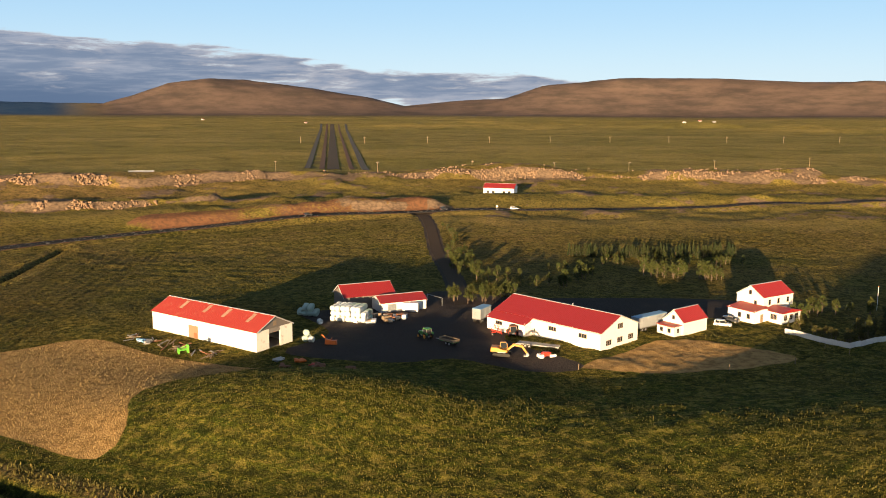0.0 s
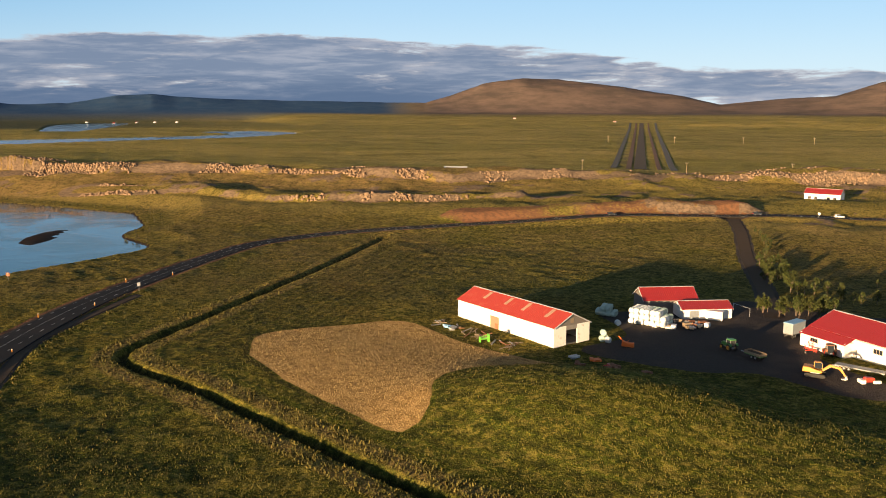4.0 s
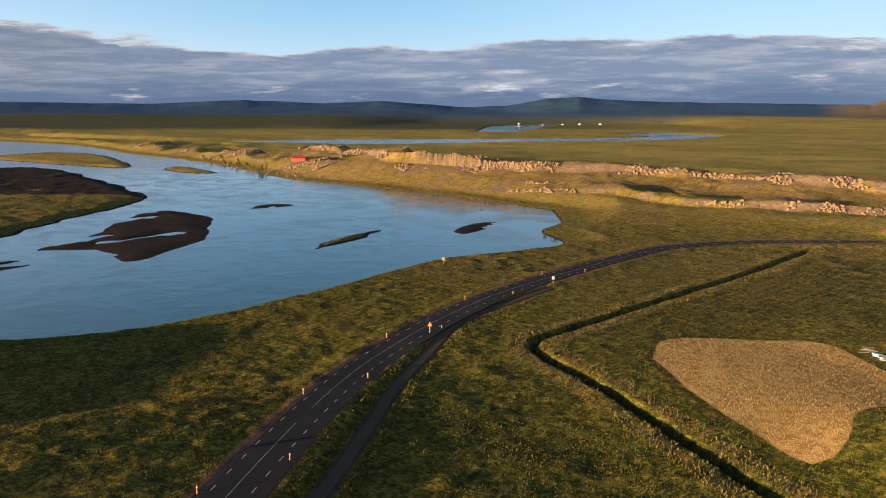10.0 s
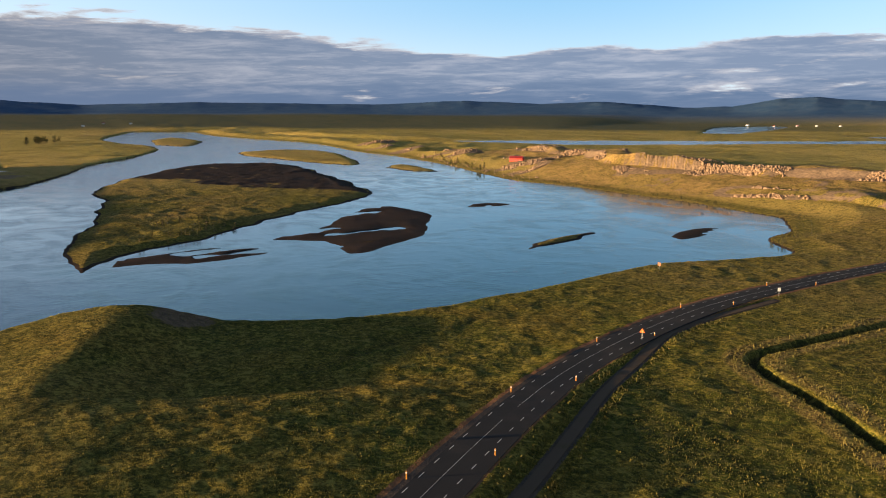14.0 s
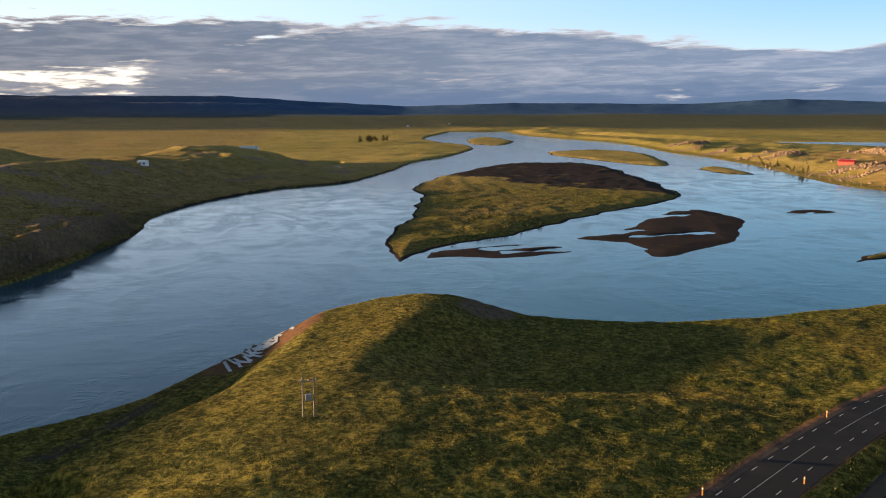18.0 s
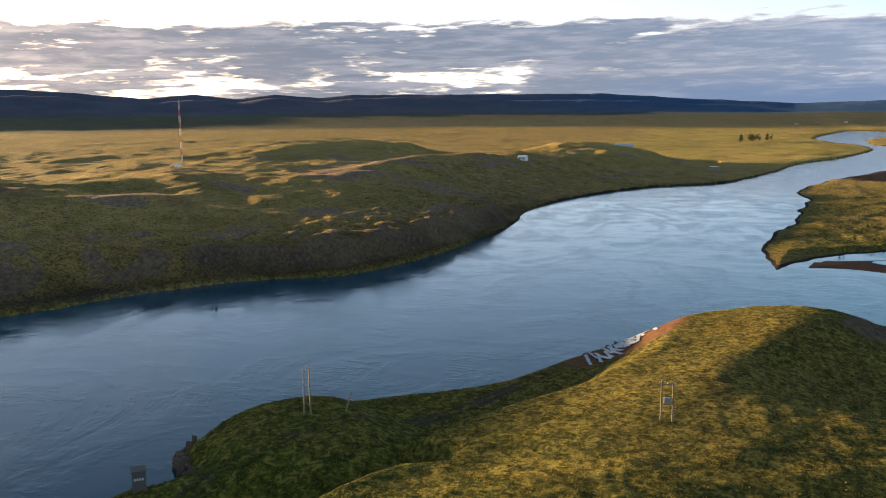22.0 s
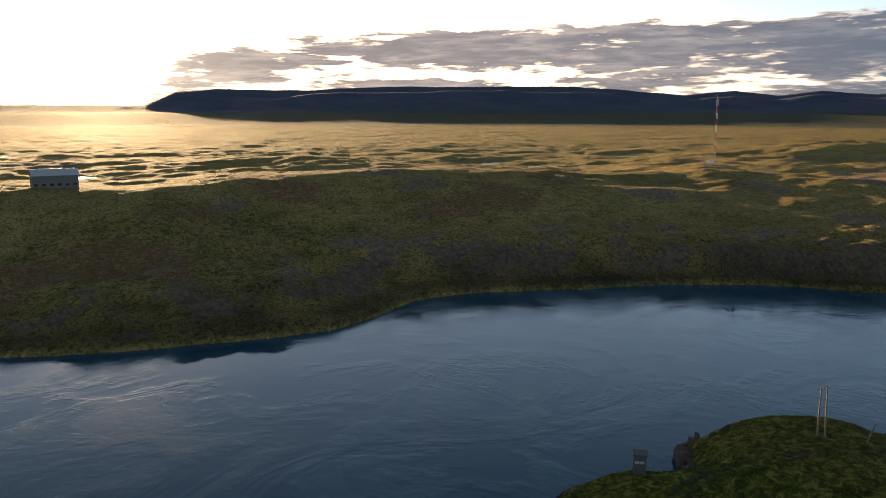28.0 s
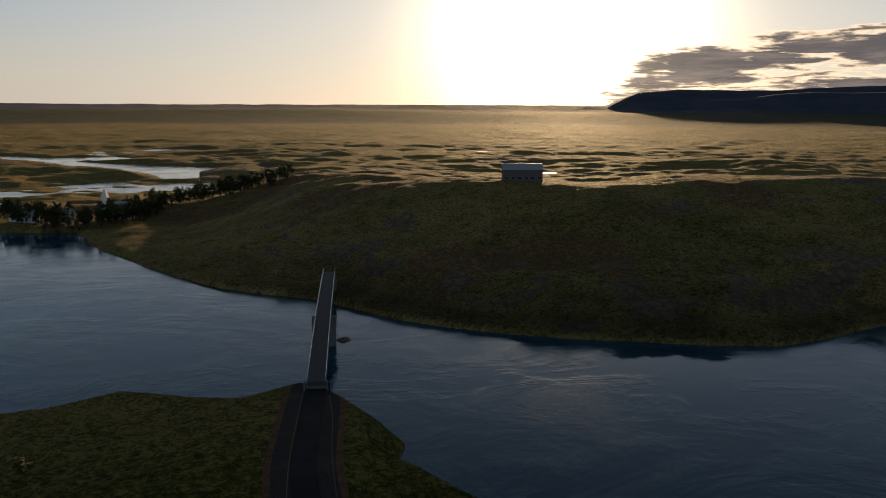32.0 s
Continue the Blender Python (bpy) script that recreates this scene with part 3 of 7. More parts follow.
def flatten(x, y, z, line, heights, flat, blend):
    idx = np.flatnonzero(line_distance(x, y, line, blend + 1) < blend)
    best, at = np.full(len(idx), 1e9), np.zeros(len(idx))
    px, py = x[idx], y[idx]
    for k, (a, b) in enumerate(zip(line[:-1], line[1:])):
        v = b - a
        t = np.clip(((px - a[0]) * v[0] + (py - a[1]) * v[1]) / (v @ v + 1e-9), 0, 1)
        dd = np.hypot(px - a[0] - t * v[0], py - a[1] - t * v[1])
        closer = dd < best
        best, at = np.where(closer, dd, best), np.where(closer, heights[k] * (1 - t) + heights[k + 1] * t, at)
    w = 1 - soft(best, flat, blend)
    z[idx] = z[idx] * (1 - w) + (at - 0.12) * w
    return z


# how high the far hills stand, in degrees over the eye, by direction (degrees to the left of north)
SKYLINE = [(-30, 1.7), (-22, 1.75), (-17, 2.0), (-11, 2.02), (-6, 1.55), (-3.6, 0.75), (0, 0.55), (3, 0.24), (5.4, 0.76), (9.5, 1.39), (13.4, 1.86), (15.5, 1.88), (18, 1.55), (20.2, 0.75), (21.8, 0.3), (32, 0.45), (36.5, 0.55), (39.1, 0.8), (41.2, 0.68), (44, 0.2), (47, 0.15), (52, 0.5), (56, 0.36), (61, 0.55), (67, 0.28), (78, 0.4), (85, 0.2), (92, 0.6), (97, 0.9), (113, 0.92), (115, 0.72), (118, 0.95), (120.5, 0.7), (123, 1.0), (126, 0.74), (133, 1.25), (145, 1.22), (152, 0.95), (156, 1.06), (158.6, 0.84), (160.5, 0.0), (200, -0.05)]


def rim(x, y, z, r, yaw):
    """The far hills: the plain rises gently to their foot, then one ridge or two stand on it."""
    a, e = np.array(SKYLINE).T
    el = np.interp(yaw, a, e) + 0.05 * fractal(yaw * 10, r * 0.01, 14, 4, 2.0) + 0.07 * fractal(yaw * 10, r * 0.01, 30, 3, 9.0) * soft(yaw, 88, 100) * soft(yaw, 160, 150)
    top = 60 + np.tan(np.radians(el)) * 4560
    foot = 36 + 8 * fractal(x, y, 700, 3, 2.0)
    late = 900 * soft(yaw, 28, 34) * soft(yaw, 56, 48)
    rise = soft(r, 2600 + late, 3900 + 0.1 * late)
    z = z * (1 - rise) + foot * rise
    ridge = np.maximum(top - foot, 0)
    spurs = 1 + 0.3 * fractal(x, y, 330, 5, 1.0) * soft(r, 4560, 4350)
    two = soft(yaw, 86, 96) * soft(yaw, 157, 148)
    z += ridge * soft(r, 3880, 4560) * spurs * (1 - two)
    front = (0.74 + 0.22 * fractal(yaw * 10, r * 0.002, 60, 4, 5.0)) * np.exp(-(((r - 4120) / 210) ** 2))
    z += ridge * two * np.maximum(front, soft(r, 4250, 4560))
    # broken low ground before the northern hills
    z += soft(yaw, 26, 18) * (0.5 + 0.5 * soft(yaw, 6, 0)) * np.exp(-(((r - 2750) / 260) ** 2)) * (14 + 22 * fractal(x, y, 240, 5, 4.0))
    return z


def shape(x, y):
    z, rock, bare, droad, dpath, ddrive, dbluff, south = terrain(x, y)
    r, yaw = np.hypot(x, y), np.degrees(np.arctan2(-x, y))
    yaw = np.where(yaw < -90, yaw + 360, yaw)
    z = flatten(x, y, z, ROAD, ROAD_Z, 6.2, 12.0)
    z = flatten(x, y, z, SIDE_PATH, PATH_Z, 1.6, 5.0)
    z = flatten(x, y, z, DRIVE, DRIVE_Z, 3.0, 8.0)
    ditch = line_distance(x, y, DITCH, 12)
    z -= 1.5 * soft(-ditch, -1.9, -0.5)
    strip = line_distance(x, y, STRIP, 60)
    tufts = soft(r, 60, 90) * (1 - soft(r, 700, 1500)) * soft(np.minimum(droad - 4, np.minimum(dpath - 1, ddrive - 2)), 0, 3)
    yard = signed(x, y, YARD, 20)
    hay = signed(x, y, HAY, 20)
    dirt = signed(x, y, DIRT, 20)
    # tussocks and frost hummocks, rougher on the moor than in the mown fields
    ditch_off = line_distance(x, y, DITCH, 60)
    mown = mound(x, y, -84, 172, 62, 46, 0, 1.0, 4.0)
    wild = 0.55 + 0.45 * soft(fractal(x, y, 70, 3, 15.0), -0.3, 0.3)
    knob = np.maximum(fractal(x, y, 2.6, 2, 1.0), -0.1) * 0.30 + np.maximum(fractal(x, y, 6.5, 2, 6.0), -0.2) * 0.42
    z += tufts * soft(yard, 0, 4) * knob * wild * (0.35 + 0.65 * soft(hay, -2, 3)) * (1 - 0.55 * mown) * (1 - 0.55 * mound(x, y, -185, 0, 62, 36, -15, 1.0, 4.0))
    z += soft(r, 500, 900) * (1 - soft(r, 2400, 3000)) * (0.9 * fractal(x, y, 21, 3, 22.0) + 0.7 * fractal(x, y, 60, 3, 24.0))
    inside = soft(-signed(x, y, np.vstack([DITCH, [(140, 100), (140, 347)]]), 20.0), 0, 6)
    swath = inside * soft(np.sin(ditch_off * 2 * np.pi / 3.6 + 1.5 * fractal(x, y, 40, 2, 2.0)), 0.1, 0.8) * soft(ditch_off, 5, 9) * soft(ditch_off, 50, 38) * soft(hay, 0.5, 2.5)
    z += 0.10 * swath
    rows = soft(np.sin((y + 0.12 * x) * 2 * np.pi / 9.5 + 2.2 * fractal(x, y, 60, 3, 5.0)), 0.2, 0.9) * mound(x, y, -75, 340, 75, 75, 0, 1.0, 6.0)
    z += 0.16 * rows
    z = rim(x, y, z, r, yaw)
    # water
    sand, dark_wet = np.zeros_like(x), np.zeros_like(x)
    sd = signed(x, y, RIVER, 80)
    wob = 1.5 * fractal(x, y, 14, 3, 2.0) * soft(r, 100, 300)
    north = soft(y, 250, 310)
    z = np.where(sd + wob < 0, np.maximum(-1.6, -0.25 + (sd + wob) * 0.25), np.where(sd < 79, np.minimum(z, 0.35 + (sd + wob) * (0.8 - 0.74 * north) + 9 * soft(sd, 8, 79) * north + 60 * soft(sd, 8, 34) * (1 - north)), z))
    sand = np.maximum(sand, soft(-np.abs(sd + wob), -2.2, -0.8) * (0.7 - 0.5 * soft(-y, 80, 130)))
    ragged, lumps = fractal(x, y, 20, 3, 7.0), fractal(x, y, 14, 4)
    streaks = 0.3 * soft(fractal((x + y) * 0.35, (x - y) * 1.6, 45, 3, 2.0), 0.34, 0.48)
    for pool in POOLS:
        streaks = streaks + 0.9 * soft(-(line_distance(x, y, pool, 14) + 3.0 * lumps), -4.2, -1.2)
    for ring, top, sandy in ((BIG_ISLAND, 1.6, 0), (SHOAL, 0.45, 1), (BAR, 0.35, 1), (ISLET, 1.2, 0), (SPIT, 1.4, 0), (FAR_ISLAND, 1.3, 0), (SPIT_TWO, 1.0, 0), (RIFFLE, 0.16, 1), (RIFFLE_TWO, 0.14, 1)):
        s = signed(x, y, ring, 30)
        w2 = (3.5 if sandy else 5.0) * ragged
        up = np.clip(-(s + w2) * (0.05 if sandy else 0.16), -1, top + 0.6 * lumps + (0 if sandy else 1.6 * np.maximum(knob, 0)))
        up = up - streaks * sandy
        z = np.where((s < 12) & (sd < 0), np.maximum(z, up), z)
        sand = np.maximum(sand, (soft(-s, -8, -1) if sandy else soft(-np.abs(s + w2), -3.2, -1.0)))
    # the dark head of the big island
    head = soft(-signed(x, y, BIG_ISLAND, 30), 0, 3) * np.maximum(soft(x, -620, -760) * soft(1.6 * fractal(x, y, 90, 4) + (y - 215) / 90, -0.2, 0.6), soft(y - 0.6 * (x + 560) - 200 + 80 * fractal(x, y, 70, 4, 3.0), 2, 60))
    sand = np.maximum(sand, 0.9 * head * (0.85 + 0.5 * lumps))
    for ring in (LAGOON, LAGOON_TWO, MERE):
        s = signed(x, y, ring, 40) + 5 * fractal(x, y, 60, 3)
        z = np.where(s < 0, -0.8, np.where(s < 30, np.minimum(z, 0.1 + s * 0.2), z))
    gravel = np.maximum(soft(-yard, -1.0, 1.5), 0.0)
    for line, d, half in ((ROAD, droad, 4.4), (SIDE_PATH, dpath, 1.2), (DRIVE, ddrive, 3.0)):
        gravel = np.maximum(gravel, soft(-d, -half - 1.2, -half))
    gravel = np.maximum(gravel, 0.5 * soft(-strip, -24, -16) * soft(fractal(x, y, 30, 2), -0.4, 0.3))
    bare = np.maximum(bare, soft(-np.abs(droad - 5.3), -1.4, -0.3) * 0.8)
    gravel = np.maximum(gravel, mound(x, y, -222, -188, 46, 9, -36, 0.5, 4.0))
    # where the far hills take the painted haze
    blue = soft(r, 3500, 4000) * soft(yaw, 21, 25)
    dark_wet = np.maximum(dark_wet, 0.5 * mound(x, y, -425, 70, 62, 34, -50, 1.0, 4.0) * soft(fractal(x, y, 22, 3, 6.0), -0.3, 0.2) * soft(-sd, 0, 4))
    # the far bank gets darker towards the shore
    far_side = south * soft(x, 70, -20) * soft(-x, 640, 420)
    dark_wet = np.maximum(dark_wet, far_side * (0.55 * soft(sd, 34, 16) + 0.35 * soft(sd, 14, 5)) * (1 + 0.5 * lumps))
    dark_wet = np.maximum(dark_wet, 0.7 * mound(x, y, -228, 42, 13, 9, -40, 1.0, 4.0))
    dark_wet = np.maximum(dark_wet, 0.45 * mound(x, y, -209, -18, 24, 10, -30, 1.0, 4.0))
    dark_wet = np.maximum(dark_wet, soft(-ditch, -1.6, -0.4))
    dark_wet = np.maximum(dark_wet, 0.4 * inside * (1 - swath) * soft(ditch_off, 6, 10) * soft(ditch_off, 46, 36) * soft(hay, 0.5, 2.5))
    dark_wet = np.maximum(dark_wet, 0.8 * soft(-np.abs(hay - 1.4), -1.0, -0.3) * soft(-x, 56, 66) * soft(y, 200, 190))
    dark_wet = np.maximum(dark_wet, 0.5 * soft(-np.abs(line_distance(x, y, TERRACE_TRACK, 12) - 1.1), -0.9, -0.3))
    gravel = np.maximum(gravel, 0.55 * soft(-line_distance(x, y, TERRACE_TRACK, 12), -4.5, -1.5) * (0.75 + 0.5 * fractal(x, y, 9, 3, 2.0)))
    meadow = soft(-signed(x, y, np.array([(-140, 420), (-10, 432), (10, 300), (-20, 240), (-130, 250), (-150, 300)], float), 30), -6, 6)
    front = mound(x, y, -20, 140, 90, 34, 0, 1.0, 4.0)
    lush = np.clip(np.maximum(0.75 * meadow, 0.8 * front), 0, 1)
    hollow = mound(x, y, -108, 108, 27, 20, -35, 1.0, 4.0) * (0.8 + 0.5 * fractal(x, y, 14, 3, 8.0))
    lush, dark_wet = np.maximum(lush, hollow), np.maximum(dark_wet, 0.42 * hollow)
    lush = np.maximum(lush, 0.9 * soft(fractal(x, y, 60, 3, 3.3), 0.15, 0.5) * soft(r, 700, 400))
    lush = np.maximum(lush, soft(np.abs(sd - 9), 9, 4) * 0.8 * soft(y, 280, 330))
    lush = np.maximum(lush, mound(x, y, -425, 70, 62, 34, -50, 0.95, 4.0) * (0.7 + 0.6 * fractal(x, y, 22, 3, 6.0)))
    ridge = soft(y, 400, 440) * soft(y, 700, 640) * soft(-x, 620, 560)
    plainy = np.maximum(np.maximum(soft(r, 560, 900), soft(-y, 120, 230)), soft(y, 380, 430)) * (1 - 0.55 * ridge)
    rock = np.maximum(rock, 0.62 * ridge * soft(fractal(x, y, 26, 5, 41.0) + 0.5 * fractal(x, y, 7, 2, 3.0), 0.16, 0.42))
    tan = 1.25 * soft(-dbluff, -120, -45) * (0.3 + 0.7 * soft(x, -90, -220)) * (0.75 + 0.5 * fractal(x, y, 50, 3, 2.2))
    tan = np.maximum(tan, 0.7 * soft(-y, 90, 200) * (1 + 0.4 * fractal(x, y, 70, 3, 6.0)))
    tan = np.maximum(tan, 0.75 * soft(-np.abs(ditch - 4.5), -3.0, -1.0))
    tan = np.maximum(tan, south * (0.8 + 0.45 * fractal(x, y, 90, 3, 6.0)) * soft(r, 1400, 700))
    tan = np.maximum(tan, 0.45 * soft(-sd, 10, 20) * (0.8 + 1.4 * fractal(x, y, 60, 4, 1.0)))
    tan = tan * (1 - 0.9 * lush * soft(-sd, -12, 0))
    tan = np.maximum(tan, mound(x, y, -185, 0, 75, 45, -15, 0.15, 4.0) * (1 + 0.8 * fractal(x, y, 20, 3, 3.0)))
    shore_track = np.minimum(np.abs(line_distance(x, y, SHORE_TRACK, 8) - 0.9), np.abs(line_distance(x, y, FIELD_TRACK, 8) - 0.9))
    dark_wet = np.maximum(dark_wet, 0.6 * soft(-shore_track, -0.7, -0.2))
    # the northern fields turn paler with distance from the drone
    tan = np.maximum(tan, 0.36 * soft(r, 190, 320) * soft(y, 140, 230) * soft(y, 520, 430) * (1 + 0.9 * fractal(x, y, 24, 3, 9.0)))
    heath = soft(r, 3300, 3950) * soft(yaw, 25, 21)
    # further round, brown greys the painted haze
    heath = np.maximum(heath, 0.5 * soft(r, 3500, 4000) * soft(yaw, 92, 108))
    # the outer plain is darkened as if clouds shaded it
    cloud_shade = soft(r + 260 * fractal(x, y, 500, 4, 3.0), 2350, 2800) * soft(yaw, 24, 50) * soft(r, 4050, 3700)
    plainy = plainy * (1 - 0.9 * lush)
    bare = np.maximum(bare, 0.5 * soft(-y, 150, 220) * soft(fractal(x, y, 55, 4, 17.0), 0.0, 0.35) * soft(r, 900, 500))
    z = np.maximum(z, -2.0)
    return z, (rock, bare, np.maximum(soft(-hay, -1.5, 1.0), soft(-dirt, -1.0, 2.0) * (0.8 + 0.5 * fractal(x, y, 8, 2))), sand), (gravel, lush, plainy, dark_wet), (tan, blue, heath, cloud_shade)


def make_terrain():
    az = np.radians(np.concatenate([np.arange(-34, 204, 0.18), np.arange(204, 326, 1.2)]))
    r = [0.01]
    while r[-1] < 4850:
        r.append(r[-1] + (5.0 if r[-1] < 90 else max(0.6, 0.0054 * r[-1] if r[-1] < 1300 else 0.010 * r[-1])))
    r = np.array(r)
    rr, aa = np.meshgrid(r, az, indexing="ij")
    x, y = (-np.sin(aa) * rr).ravel(), (np.cos(aa) * rr).ravel()
    z, za, zb, zc = shape(x, y)
    na, nr = len(az), len(r)
    zz = z.reshape(nr, na)
    steep = np.hypot(np.gradient(zz, r, axis=0), np.gradient(zz, axis=1) / (rr * np.radians(0.18) + 0.01)).ravel()
    stony = soft(steep, 0.22, 0.42) * soft(fractal(x, y, 9, 4, 61.0) + 0.6 * fractal(x, y, 45, 2, 63.0), -0.1, 0.25) * np.maximum(soft(y, 405, 440) * soft(rr.ravel(), 1300, 900), soft(-y, 105, 125) * soft(rr.ravel(), 1300, 900)) * soft(z, 1.2, 2.5)
    za = (np.maximum(za[0], 0.75 * stony), *za[1:])
    i = np.arange(nr - 1)[:, None] * na
    j, k = np.arange(na)[None], (np.arange(na)[None] + 1) % na
    quads = np.stack([i + j, i + k, i + na + k, i + na + j], -1).reshape(-1, 4)[:, ::-1]
    me = bpy.data.meshes.new("ground")
    me.vertices.add(len(x)), me.loops.add(quads.size), me.polygons.add(len(quads))
    me.vertices.foreach_set("co", np.stack([x, y, z], -1).astype(np.float32).ravel())
    me.loops.foreach_set("vertex_index", quads.astype(np.int32).ravel())
    me.polygons.foreach_set("loop_start", np.arange(0, quads.size, 4, dtype=np.int32))
    me.polygons.foreach_set("loop_total", np.full(len(quads), 4, np.int32))
    me.polygons.foreach_set("use_smooth", np.ones(len(quads), bool))
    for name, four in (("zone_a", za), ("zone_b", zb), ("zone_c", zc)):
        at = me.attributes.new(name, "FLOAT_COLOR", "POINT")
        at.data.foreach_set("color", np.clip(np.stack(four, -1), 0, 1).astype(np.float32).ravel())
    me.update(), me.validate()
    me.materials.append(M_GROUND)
    GRID.update(r=r, az=np.degrees(az), z=z.reshape(nr, na))
    return tagged(new("ground", me), "rolling grass and moor with fields, rock outcrops and far hills", "ground", kind="structure")


GRID = {}
ground = make_terrain()


def heights(x, y):
    """Height of the ground at many places."""
    x, y = np.asarray(x, float), np.asarray(y, float)
    r, az = np.hypot(x, y), np.degrees(np.arctan2(-x, y))
    az = np.where(az < -34, az + 360, az)
    i, j = np.interp(r, GRID["r"], np.arange(len(GRID["r"]))), np.interp(az, GRID["az"], np.arange(len(GRID["az"])))
    i0, j0 = np.minimum(i.astype(int), len(GRID["r"]) - 2), np.minimum(j.astype(int), len(GRID["az"]) - 2)
    u, v, z = i - i0, j - j0, GRID["z"]
    return (z[i0, j0] * (1 - u) + z[i0 + 1, j0] * u) * (1 - v) + (z[i0, j0 + 1] * (1 - u) + z[i0 + 1, j0 + 1] * u) * v


def ground_z(x, y):
    return float(heights([x], [y])[0])


def mesh_object(name, verts, faces, mat, smooth=False):
    me = bpy.data.meshes.new(name)
    me.from_pydata([tuple(map(float, v)) for v in verts], [], faces)
    me.materials.append(mat)
    if smooth:
        me.polygons.foreach_set("use_smooth", [True] * len(me.polygons))
    me.update()
    return new(name, me)


def make_water_sheet():
    k = 96
    ring = [(4700 * math.cos(i * 2 * math.pi / k), 4700 * math.sin(i * 2 * math.pi / k), 0) for i in range(k)]
    ob = mesh_object("water", ring, [tuple(range(k))], M_WATER)
    return tagged(ob, "calm blue river water with faint ripples", "river", kind="structure")


make_water_sheet()


def ribbon(line, heights, left, right, lift, thick):
    """A strip along a line from left to right of it, with thickness."""
    t = np.gradient(line, axis=0)
    t /= np.linalg.norm(t, axis=1)[:, None]
    nrm = np.stack([-t[:, 1], t[:, 0]], -1)
    a, b = line + nrm * np.reshape(left, (-1, 1)), line - nrm * np.reshape(right, (-1, 1))
    verts, faces, m = [], [], len(line)
    for p, q, h in zip(a, b, heights):
        verts += [(p[0], p[1], h + lift), (q[0], q[1], h + lift), (p[0], p[1], h + lift - thick), (q[0], q[1], h + lift - thick)]
    for i in range(m - 1):
        o, e = 4 * i, 4 * i + 4
        faces += [(o, o + 1, e + 1, e), (o + 2, o, e, e + 2), (o + 1, o + 3, e + 3, e + 1)]
    return verts, faces


ROAD_HALF = 2.0 + 1.75 * soft(ROAD[:, 1], -115, -60)
road = tagged(mesh_object("road", *ribbon(ROAD, ROAD_Z, ROAD_HALF, ROAD_HALF + 1.9 * soft(ROAD[:, 1], -60, -10) * soft(ROAD[:, 1], 250, 170), 0.0, 0.4), M_ASPHALT), "dark asphalt country road with a gravel shoulder", "road", kind="structure")
tagged(mesh_object("side_path", *ribbon(SIDE_PATH, PATH_Z, 1.1, 1.1, 0.0, 0.3), M_TRACK), "narrow worn gravel path beside the road", "path", kind="structure")
tagged(mesh_object("farm_drive", *ribbon(DRIVE, DRIVE_Z, 2.4, 2.4, 0.0, 0.3), M_TRACK), "gravel drive from the road to the farm", "drive", kind="structure")

# ---- more materials ----
M_GLASS = worn("dark_window_glass", (0.02, 0.024, 0.03), 0.12, dirt=0.1)
M_TRIM = worn("grey_trim", (0.42, 0.42, 0.42), 0.6)
M_WINFRAME = worn("window_frame_paint", (0.30, 0.24, 0.20), 0.6)
M_SKYLIGHT = worn("weathered_fibre_sheet", (0.36, 0.21, 0.15), 0.7, dirt=0.4)
M_ZINC = worn("galvanised_sheet", (0.40, 0.43, 0.46), 0.4, 0.6)
M_BLUEROOF = worn("blue_tarpaulin", (0.18, 0.34, 0.52), 0.6)
M_WOOD = worn("weathered_wood", (0.20, 0.15, 0.10), 0.9, scale=3.0, dirt=0.4)
M_DARKWOOD = worn("tarred_pole_wood", (0.12, 0.09, 0.065), 0.9, scale=3.0)
M_WRAP = worn("white_bale_wrap", (0.62, 0.66, 0.66), 0.35, scale=1.4, dirt=0.15, bump=0.4)
M_GREENWRAP = worn("pale_green_bale_wrap", (0.40, 0.50, 0.44), 0.35, scale=1.4, dirt=0.15, bump=0.4)
M_YELLOW = worn("yellow_machine_paint", (0.46, 0.185, 0.012), 0.45, dirt=0.3)
M_ORANGE = worn("orange_paint", (0.75, 0.16, 0.02), 0.5)
M_REDPAINT = worn("red_machine_paint", (0.50, 0.045, 0.025), 0.45, dirt=0.3)
M_GREEN = worn("green_machine_paint", (0.05, 0.20, 0.035), 0.45, dirt=0.25)
M_LIME = worn("lime_green_paint", (0.12, 0.42, 0.04), 0.5)
M_RUBBER = worn("tyre_rubber", (0.022, 0.021, 0.02), 0.85, dirt=0.35)
M_STEEL = worn("grey_steel", (0.26, 0.26, 0.26), 0.5, 0.5, dirt=0.4)
M_RUST = worn("rusty_steel", (0.22, 0.09, 0.045), 0.85)
M_CARWHITE = worn("white_car_paint", (0.72, 0.72, 0.70), 0.2)
M_CARDARK = worn("dark_car_paint", (0.03, 0.035, 0.045), 0.2)
M_SILVER = worn("silver_car_paint", (0.50, 0.51, 0.52), 0.25, 0.4)
M_CONCRETE = worn("concrete", (0.20, 0.185, 0.17), 0.9, scale=1.0, dirt=0.5)
M_GREYWALL = worn("grey_render", (0.15, 0.135, 0.125), 0.8, spec=0.15)
M_BLUEWALL = worn("pale_blue_sheet", (0.36, 0.44, 0.50), 0.6)
M_PLASTIC = worn("pale_grey_plastic_sheet", (0.55, 0.56, 0.58), 0.4, dirt=0.4)
M_ROCK = worn("pale_brown_rock", (0.20, 0.135, 0.088), 0.95, spec=0.1, scale=0.5, dirt=0.6, dirt_color=(0.12, 0.095, 0.07), bump=0.8)
M_CLIFF = worn("dark_brown_basalt", (0.105, 0.080, 0.058), 0.95, spec=0.1, scale=0.5, dirt=0.5, dirt_color=(0.05, 0.05, 0.022), bump=0.8)
M_BARK = worn("bark", (0.11, 0.08, 0.06), 0.95)


